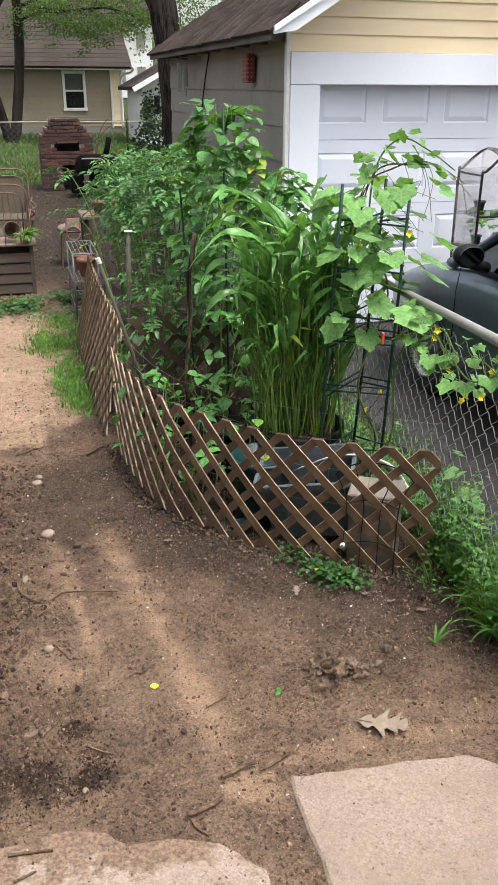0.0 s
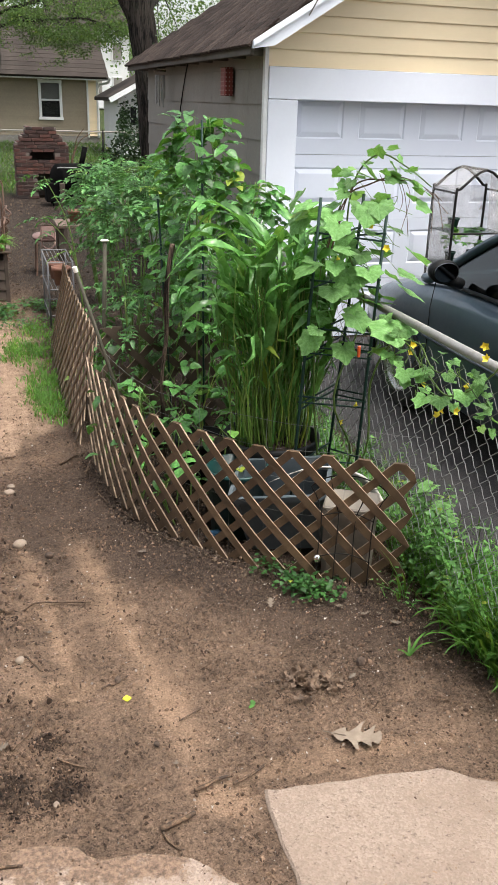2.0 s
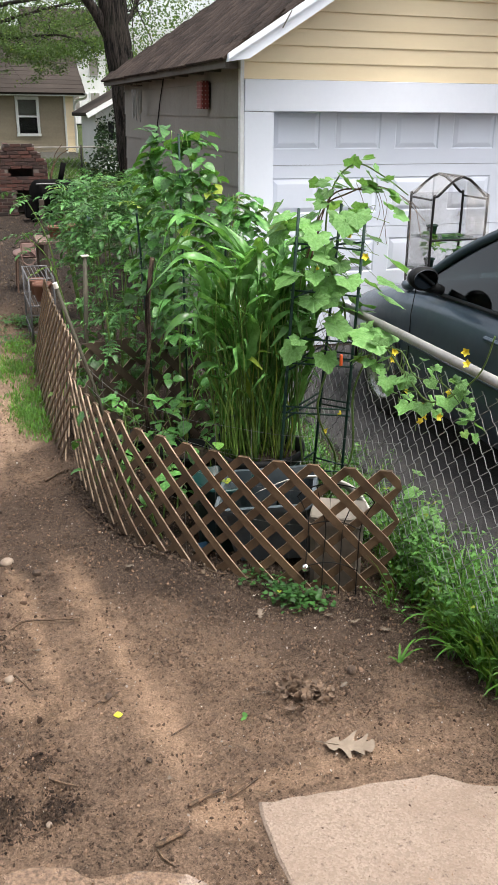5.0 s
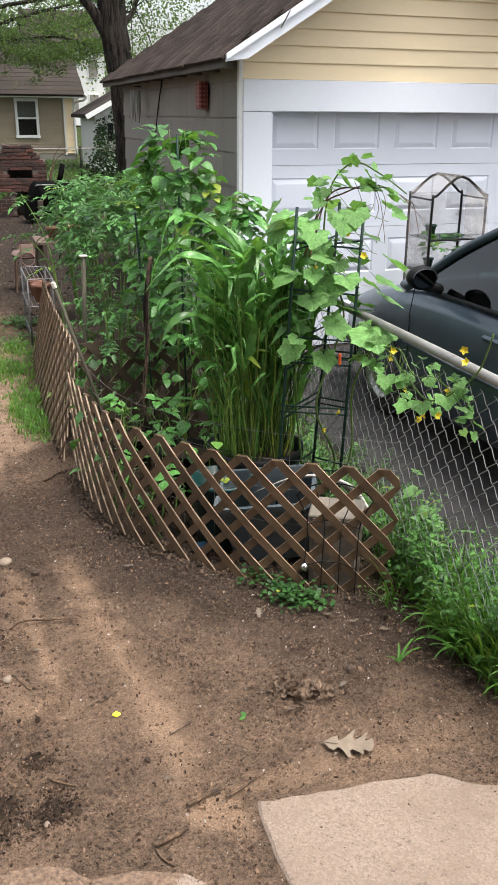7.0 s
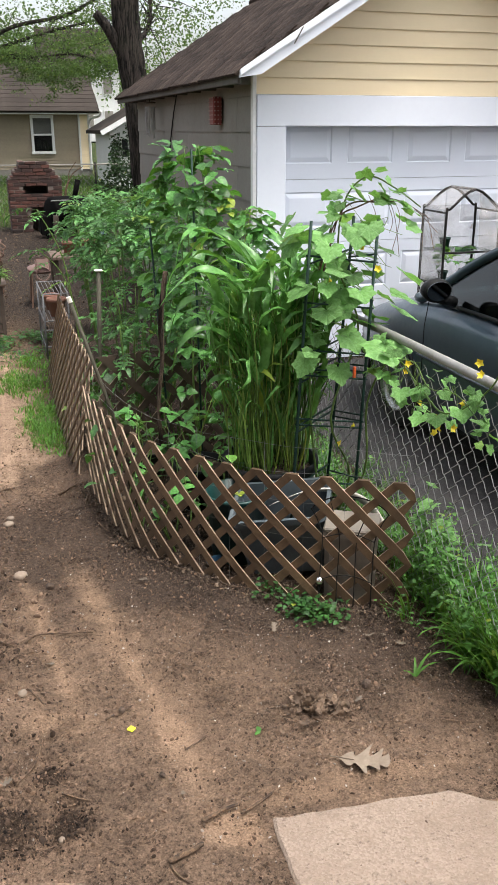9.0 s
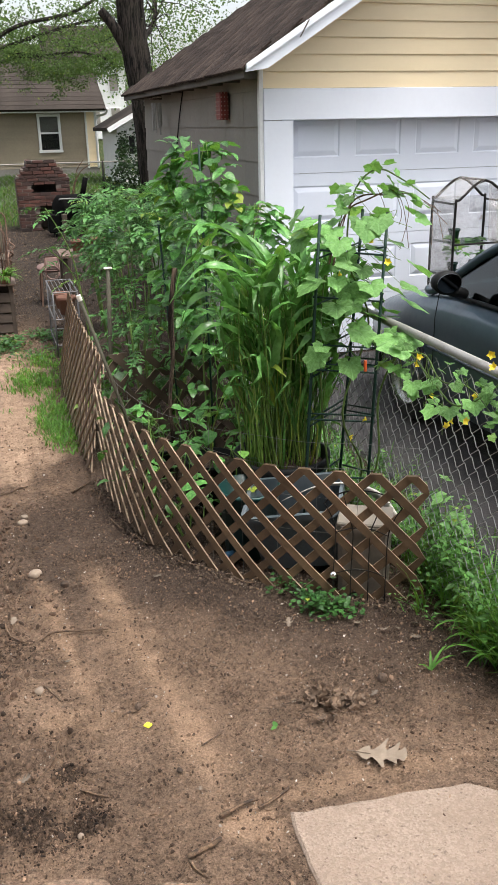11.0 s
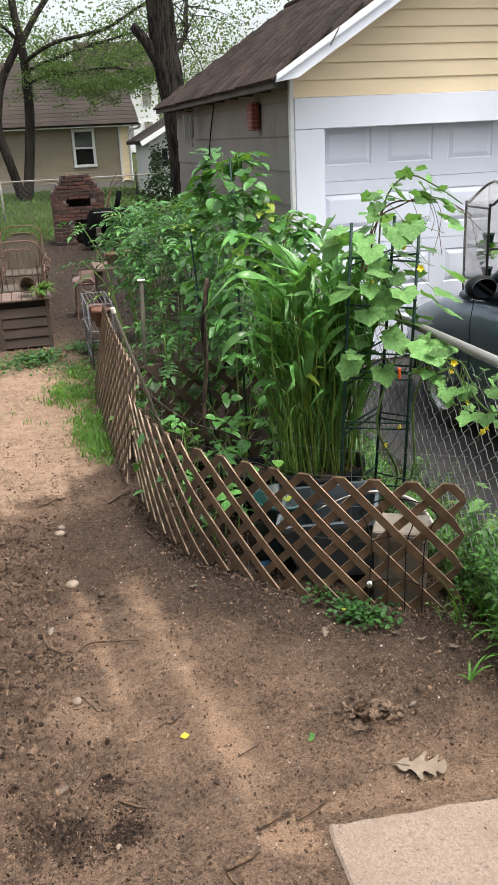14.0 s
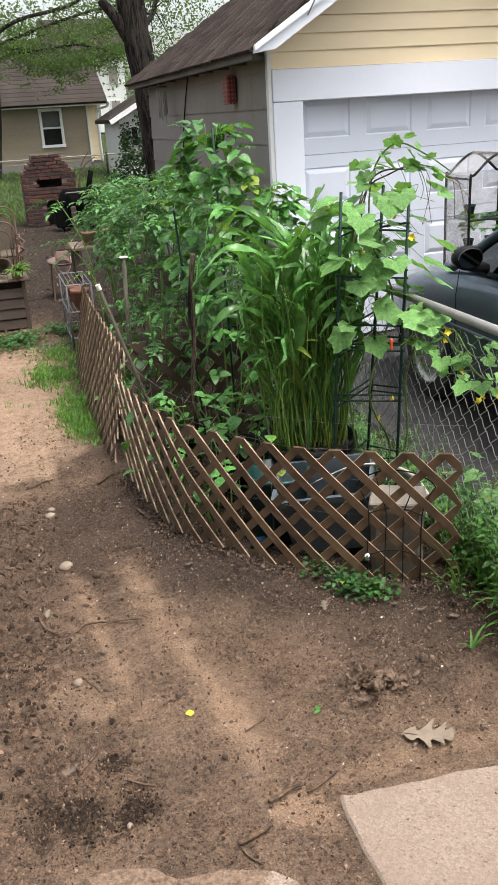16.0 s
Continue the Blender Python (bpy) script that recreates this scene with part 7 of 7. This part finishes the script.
for x, z_, s in ((-.15, 1.03, .75), (-.15, .76, .7), (.06, .76, .75)):
    q = thing("plant_pot", (3.89 + x, 6.40, z_ + .03), "dark green plastic pot on the greenhouse shelf", "pot", "greenhouse pots")
    part("shell", Geo().lathe([(0, 0), (.045 * s, 0), (.06 * s, .1 * s), (.068 * s, .1 * s), (.068 * s, .12 * s), (.055 * s, .12 * s), (.04 * s, .02), (0, .02)], 16), GREEN_STEEL, q, smooth=True)
    if z_ < .9:
        for k in range(14):
            part("leaf", rnd.choice(BEANS), BEAN_LEAF, q, m=aim(Vector((0, 0, .12 + .01 * k)), rnd.uniform(0, 360), rnd.uniform(-40, 20), 0, rnd.uniform(.07, .11)))

# ---- parked car ----
kp = Nodes("slate_blue_car_paint")
kp.b.inputs["Coat Weight"].default_value, kp.b.inputs["Coat Roughness"].default_value = 0.6, 0.05
cp = kp.mixc(kp.step(kp.noise(3, 5, .7), .4, .65), (.032, .052, .072), (.045, .068, .09))
CAR_PAINT = kp.done(cp, kp.step(kp.noise(25, 4), .3, .7, .3, .45), .2)
CAR_GLASS = pane_glass("tinted_car_glass", (.03, .05, .05), .01)
CHROME = surface("bright_trim", (.5, .5, .5), (.6, .6, .6), 5, 60, .25, .05, .001, metal=1)
# mirror colour darkened to stand for a reflection of dark trees
MIRROR = surface("dark_reflection_mirror", (.13, .14, .15), (.15, .16, .17), 5, 60, .06, .01, .001, metal=1)
LAMP_GLASS = pane_glass("headlamp_glass", (.9, .9, .9), .05)

car = thing("car", (3.54, 3.80, 0.022), "dark slate blue sedan parked on the driveway", "car")
# stations along the body: y, half width, sill, shoulder, top
ST = ((-2.22, .70, .34, .62, .70), (-2.10, .80, .26, .72, .90), (-1.7, .845, .22, .80, .97), (-1.2, .86, .20, .84, .985), (-.6, .865, .19, .86, .985), (0, .865, .19, .86, .975), (.5, .865, .19, .86, .965), (.85, .865, .19, .85, .95), (1.1, .86, .20, .83, .925), (1.45, .85, .22, .79, .875), (1.8, .82, .24, .73, .80), (2.08, .76, .27, .64, .70), (2.20, .66, .34, .56, .60))
body = Geo()
NP = 9
for y, hw, lo, sh_, top in ST:
    prof = [(hw * .86, lo), (hw * .97, lo + .06), (hw, lo + .25), (hw * 1.005, sh_ - .12), (hw * .985, sh_), (hw * .93, top - .03), (hw * .80, top), (hw * .4, top + .012), (0, top + .018)]
    ring = [(-x, y, z_) for x, z_ in prof] + [(x, y, z_) for x, z_ in reversed(prof[:-1])]
    body.v += ring
M_ = 2 * NP - 1
for i in range(len(ST) - 1):
    body.f += [(i * M_ + k, i * M_ + k + 1, (i + 1) * M_ + k + 1, (i + 1) * M_ + k) for k in range(M_ - 1)]
    body.f.append((i * M_ + M_ - 1, i * M_, (i + 1) * M_, (i + 1) * M_ + M_ - 1))
body.f += [tuple(range(M_)), tuple(reversed([(len(ST) - 1) * M_ + k for k in range(M_)]))]
part("body", body, CAR_PAINT, car, smooth=True)
# the cabin: pillars and roof, glass between
CAB = {"a0": (-.76, 1.10, .955), "a1": (-.60, .34, 1.40), "b0": (-.80, -.10, .985), "b1": (-.61, -.15, 1.425), "c0": (-.79, -1.05, .985), "c1": (-.59, -.80, 1.40), "d0": (-.70, -1.60, .97)}
for sg in (1, -1):
    P_ = {k: Vector((x * sg, y, z_)) for k, (x, y, z_) in CAB.items()}
    part("pillar", Geo().tube(chain([P_["a0"] + Vector((0, .14, -.03)), P_["a0"], P_["a0"].lerp(P_["a1"], .55) + Vector((0, .02, .02)), P_["a1"]]), .03, 8), CAR_PAINT, car, smooth=True)
    part("pillar", Geo().beam(P_["b0"], P_["b1"], .09, .03, .008), BLACK_PLASTIC, car)
    part("pillar", Geo().tube(chain([P_["d0"], P_["d0"].lerp(P_["c1"], .6) + Vector((0, 0, .03)), P_["c1"]]), .05, 8), CAR_PAINT, car, smooth=True)
    part("roof_rail", Geo().tube(chain([P_["a1"], P_["b1"], P_["c1"]]), .03, 8), CAR_PAINT, car, smooth=True)
    for q in (("a0", "b0", "b1", "a1"), ("b0", "c0", "c1", "b1")):
        g = Geo()
        pts = [P_[k] for k in q]
        off = Vector((.008 * sg, 0, 0))
        g.v = [tuple(p) for p in pts] + [tuple(p + off) for p in pts]
        g.f = [(0, 1, 2, 3), (7, 6, 5, 4)] + [(i, i + 4, (i + 1) % 4 + 4, (i + 1) % 4) for i in range(4)]
        part("side_window", g, CAR_GLASS, car, "tinted side window")
    part("window_seal", Geo().tube([P_["a0"] + Vector((-.012 * sg, .05, -.012)), P_["b0"] + Vector((-.012 * sg, 0, -.012)), P_["c0"] + Vector((-.012 * sg, 0, -.012))], .012, 6), BLACK_PLASTIC, car, smooth=True)
for a_, b_, y0, lab in (("a0", "a1", .05, "windscreen"), ("d0", "c1", -.05, "rear_window")):
    A, B = Vector(CAB[a_]), Vector(CAB[b_])
    g = Geo()
    for u in range(7):
        t = u / 6
        p = A.lerp(B, t)
        for i in range(9):
            w_ = -1 + i / 4
            g.v.append((-p.x * w_ * -1, p.y + y0 * (1 - w_ * w_) * 2.4, p.z + .02 * (1 - w_ * w_)))
    g.f = [(u * 9 + i, u * 9 + i + 1, u * 9 + i + 10, u * 9 + i + 9) for u in range(6) for i in range(8)]
    part(lab, g, CAR_GLASS, car, "tinted curved glass", True)
g = Geo()
for t in range(7):
    p = Vector(CAB["a1"]).lerp(Vector(CAB["c1"]), t / 6)
    for i in range(9):
        w_ = -1 + i / 4
        g.v.append((.60 * w_, p.y, 1.405 + .05 * (1 - w_ * w_) + .02 * math.sin(math.pi * t / 6)))
g.f = [(t * 9 + i, t * 9 + i + 1, t * 9 + i + 10, t * 9 + i + 9) for t in range(6) for i in range(8)]
part("roof", g, CAR_PAINT, car, smooth=True)
# mirror, seams, wheels, lamps, inside
for sg in (-1, 1):
    mh = part("wing_mirror", Geo().lathe([(0, -.075), (.055, -.07), (.085, -.03), (.095, .03), (.09, .05), (0, .05)], 18, Matrix.Translation((sg * .96, .68, 1.075)) @ Matrix.Diagonal((1.0, .85, .76, 1)) @ pose(0, 0, 0, 90, 0, 0)), BLACK_PLASTIC, car, "black wing mirror", True)
    part("mirror_glass", Geo().lathe([(0, 0), (.078, 0), (.08, -.004)], 18, Matrix.Translation((sg * .96, .627, 1.075)) @ pose(0, 0, 0, 6, 0, 0) @ Matrix.Diagonal((1.0, 1, .74, 1)) @ pose(0, 0, 0, 90, 0, 0)), MIRROR, mh)
    part("mirror_arm", Geo().tube([(sg * .80, .72, .985), (sg * .93, .68, 1.03)], .035, 8), BLACK_PLASTIC, mh, smooth=True)
    for y in (.93, -.12):
        part("door_seam", Geo().tube([(sg * .852, y, .955), (sg * .868, y + .01, .80), (sg * .872, y, .5), (sg * .86, y - .02, .28)], .003, 5), BLACK_PLASTIC, car)
    part("side_moulding", Geo().tube([(sg * .868, 1.0, .60), (sg * .873, 0, .60), (sg * .868, -1.0, .60)], .012, 6), CAR_PAINT, car, smooth=True)
    part("door_handle", Geo().box((sg * .872, .02, .84), (.03, .17, .03), None, .01), CAR_PAINT, car)
    for y in (1.34, -1.32):
        wheel = part("wheel", Geo().lathe([(0, -.02), (.1, -.03), (.19, -.02), (.205, .0), (.205, -.18), (0, -.18)], 24, Matrix.Translation((sg * .80, y, .31)) @ pose(0, 0, 0, 0, 90 * sg, 0) @ Matrix.Translation((0, 0, .06))), CHROME, car, smooth=True)
        part("tyre", Geo().lathe([(.2, .045), (.28, .055), (.315, .03), (.318, -.1), (.28, -.14), (.2, -.13)], 28, Matrix.Translation((sg * .80, y, .312)) @ pose(0, 0, 0, 0, 90 * sg, 0)), RUBBER, wheel, "black rubber tyre", True)
        part("wheel_arch", Geo().tube([(sg * .868, y + .36 * math.cos(k * math.pi / 12), .30 + .36 * math.sin(k * math.pi / 12)) for k in range(13)], .018, 6), BLACK_PLASTIC, car, smooth=True)
    part("headlight", Geo().box((sg * .56, 2.13, .62), (.30, .12, .13), pose(0, 0, 0, -20, 0, -sg * 22), .03), LAMP_GLASS, car)
    part("tail_light", Geo().box((sg * .64, -2.16, .72), (.25, .08, .16), pose(0, 0, 0, 0, 0, sg * 14), .02), RED_TILE, car)
    seat = part("seat", Geo().box((sg * .36, -.05, .62), (.48, .5, .16), None, .05), FASCIA, car, "grey cloth seat")
    part("seat_back", Geo().box((sg * .36, -.33, .92), (.46, .14, .6), pose(0, 0, 0, 14, 0, 0), .05), FASCIA, seat)
    part("head_rest", Geo().box((sg * .36, -.42, 1.27), (.24, .09, .14), None, .04), FASCIA, seat)
part("dashboard", Geo().box((0, .72, .90), (1.4, .4, .16), None, .05), BLACK_PLASTIC, car)
part("steering_wheel", Geo().tube([(-.36 + .18 * math.cos(k * math.pi / 8), .42 - .08 * math.sin(k * math.pi / 8), 1.0 + .16 * math.sin(k * math.pi / 8)) for k in range(17)], .015, 7), BLACK_PLASTIC, car, smooth=True)
part("grille", Geo().box((0, 2.19, .5), (.8, .04, .14), None, .01), BLACK_PLASTIC, car)
part("front_bumper", Geo().box((0, 2.16, .38), (1.5, .14, .14), None, .04), CAR_PAINT, car)


# ---- trees ----
def leaves(g, centre, spread_, n, size, r, flat=.6):
    for _ in range(n):
        p = Vector(centre) + Vector((r.gauss(0, spread_), r.gauss(0, spread_), r.gauss(0, spread_ * flat)))
        s = size * r.uniform(.6, 1.3)
        m = Matrix.Translation(p) @ Euler((r.gauss(0, .8), r.gauss(0, .8), r.uniform(0, 6.28))).to_matrix().to_4x4()
        g.add([(0, 0, 0), (s * .38, s * .45, s * .1), (0, s, -s * .08), (-s * .38, s * .45, s * .1)], [(0, 1, 2, 3)], m)


def tree(name, base, trunks, limbs, crowns, label, leaf, seed, bark):
    """Trunks and limbs as tapered tubes; crowns as leaf clusters at twig ends."""
    ob = thing(name, base, label, "tree")
    r = random.Random(seed)
    for pts, r0, r1 in trunks:
        c = chain(pts, 7)
        part("trunk", Geo().tube(c, [mix(r0, r1, i / (len(c) - 1)) for i in range(len(c))], 48, wob=.12, furrow=.13 if r0 > .18 and seed == 4 else .05), bark, ob, smooth=True)
    crown = Geo()
    for pts, r0, r1 in limbs:
        c = chain(pts, 6)
        part("limb", Geo().tube(c, [mix(r0, r1, i / (len(c) - 1)) for i in range(len(c))], 8, wob=.2), bark, ob, smooth=True)
        tw = Geo()
        for i in range(4, len(c) if r0 < .1 else 0):
            for _ in range(3):
                d = Vector((r.gauss(0, .5), r.gauss(0, .5), r.gauss(-.15, .35)))
                e = c[i] + d
                tw.tube([c[i], c[i] + d * .5 + Vector((0, 0, .06)), e], [.012, .008, .004], 4, False)
                leaves(crown, e, .16, 16, leaf, r)
                leaves(crown, c[i] + d * .5, .15, 6, leaf, r)
        tagged(part("twig", tw, bark, ob), kind="stuff")
    for cx, cy, cz, sp_, n in crowns:
        for _ in range(max(3, n // 12)):          # small sprays within each clump
            c_ = Vector((cx + r.gauss(0, sp_ * 1.35), cy + r.gauss(0, sp_ * 1.6), cz + r.gauss(0, sp_ * .75)))
            leaves(crown, c_, .12, 26, leaf, r, .45)
    part("crown", crown, TREE_LEAF, ob, "loose crown of small green leaves")
    return ob


tree("tree", (2.66, 14.2, 0), [(((.06, 0, -.2), (.06, 0, .8), (.04, 0, 1.6), (-.04, 0, 2.5), (-.12, 0, 3.2), (-.18, 0, 4.0), (-.23, 0, 5), (-.2, 0, 7), (0, .2, 9)), .225, .20)],
     [(((-.22, 0, 3.05), (-.40, -.02, 3.40), (-.62, -.05, 3.64)), .10, .06),
      (((0, 0, 5.5), (1.0, -.5, 5.6), (2.0, -.4, 5.0), (2.4, 0, 4.2)), .09, .02), (((.05, .2, 3.3), (.38, .9, 3.6), (.55, 1.3, 4.3), (.9, 1.6, 5)), .05, .02), (((0, 0, 6), (-.8, 1.5, 6.2), (-1.5, 3, 5.6), (-1.8, 4, 4.8)), .08, .02)],
     [(0.75, 1.2, 3.4, .35, 260), (-.55, 1.2, 3.7, .2, 160), (.9, .9, 4.2, .5, 380), (1.4, 1.6, 4.6, .6, 380), (.35, .5, 2.9, .18, 120)], "tall tree with furrowed dark trunk behind the garage", .045, 4, BARK)
tree("tree", (.25, 28, gz(0, 28)),
     [(((.02, 0, -.1), (.15, 0, .3), (.30, 0, 1.2), (.45, 0, 2.35), (.5, 0, 3.2), (.5, 0, 3.8), (.46, 0, 4.5), (.38, 0, 5.2), (.34, 0, 6.4)), .17, .10),
      (((-.03, 0, -.1), (-.22, 0, .8), (-.50, 0, 2.0), (-.40, 0, 2.8), (-.20, 0, 3.45), (.25, 0, 4.2), (.45, 0, 4.6)), .15, .10),
      (((.46, 0, 4.4), (.8, 0, 4.9), (1.1, 0, 5.3), (1.5, 0, 5.8), (1.8, 0, 6.6)), .10, .06), (((-.3, 0, 3.1), (-.42, 0, 3.7), (-.6, 0, 4.8)), .07, .05)],
     [(((.48, -.1, 3.9), (1.38, -.5, 4.36), (2.87, -.5, 4.70), (3.9, -.5, 5.25), (4.6, -.5, 5.6)), .065, .03), (((.6, 0, 3.7), (1.85, -.5, 4.1), (3.52, -.5, 4.55), (4.5, -.6, 4.7)), .055, .025),
      (((.5, 0, 3.3), (1.06, -.5, 3.5), (1.8, -.6, 3.55), (3.1, -.6, 3.65), (4.2, -.6, 3.3)), .05, .02), (((.4, 0, 4.5), (-.6, -.8, 5.2), (-1.8, -1, 5.0)), .06, .02), (((-.4, 0, 3.6), (-1.2, -.3, 4.2), (-2.0, -.5, 4.2)), .05, .02)],
     [(1.1, -.3, 3.6, .26, 400), (1.5, -.7, 3.45, .28, 500), (2.0, -.8, 3.2, .26, 500), (2.4, -.8, 3.0, .24, 450), (2.8, -.8, 3.15, .26, 500), (3.3, -.6, 3.25, .28, 500), (3.8, -.6, 3.45, .28, 500), (4.3, -.5, 3.5, .26, 400), (4.2, -.5, 4.1, .26, 350), (1.3, .3, 4.15, .28, 400), (1.9, .2, 3.95, .30, 400), (2.6, -.5, 3.8, .30, 400), (3.3, -.5, 4.0, .28, 350), (2.6, -.7, 2.7, .16, 120), (.45, .4, 3.1, .22, 160), (-.1, .4, 4.9, .3, 500), (-.6, .3, 5.5, .35, 600), (.3, .4, 5.6, .3, 350), (-.6, .3, 4.3, .25, 250), (-.9, .2, 3.4, .2, 150), (4.4, -.4, 4.9, .25, 200)],
     "multi-stemmed tree with low spreading branches over grass", .062, 6, BARK_FAR)
# ivy on the shed, the fence and the trunk
for nm, box_, n, sz, lab in (("ivy", ((3.95, 25.8, .9), (4.25, 25.95, 1.9)), 420, .09, "ivy climbing the white shed wall"), ("ivy", ((4.45, 25.75, .7), (5.2, 25.95, 2.5)), 1100, .09, "ivy hanging down the shed gable"), ("vine_cover", ((2.95, 21.8, .4), (4.6, 22.1, 1.45)), 2600, .085, "dark vines grown over the boundary fence"), ("ivy", ((2.72, 13.95, 2.0), (2.82, 14.1, 4.0)), 160, .06, "ivy growing up the tree trunk")):
    g = Geo()
    r = random.Random(n)
    for _ in range(n):
        q = [r.uniform(a_, b_) for a_, b_ in zip(*box_)]
        full = .5 + .9 * noise.noise(Vector((q[0] * 2.3, q[1] * 2.3, 4.0)))
        if (q[2] - box_[0][2]) / (box_[1][2] - box_[0][2]) < full + .35 * r.random():
            leaves(g, tuple(q), .05, 1, sz, r)
    solo(nm, g, IVY_LEAF, (0, 0, 0), lab, "ivy", kind="stuff")
# hedge and far trees
g = Geo()
r = random.Random(77)
for _ in range(120):
    x = r.uniform(-30, 40)
    y = r.uniform(48, 75)
    leaves(g, (x, y, gz(x, y) + r.uniform(1, 8)), 1.5, 260, .2, r)
solo("far_trees", g, TREE_LEAF, (0, 0, 0), "far green trees behind the houses", "trees", kind="stuff")
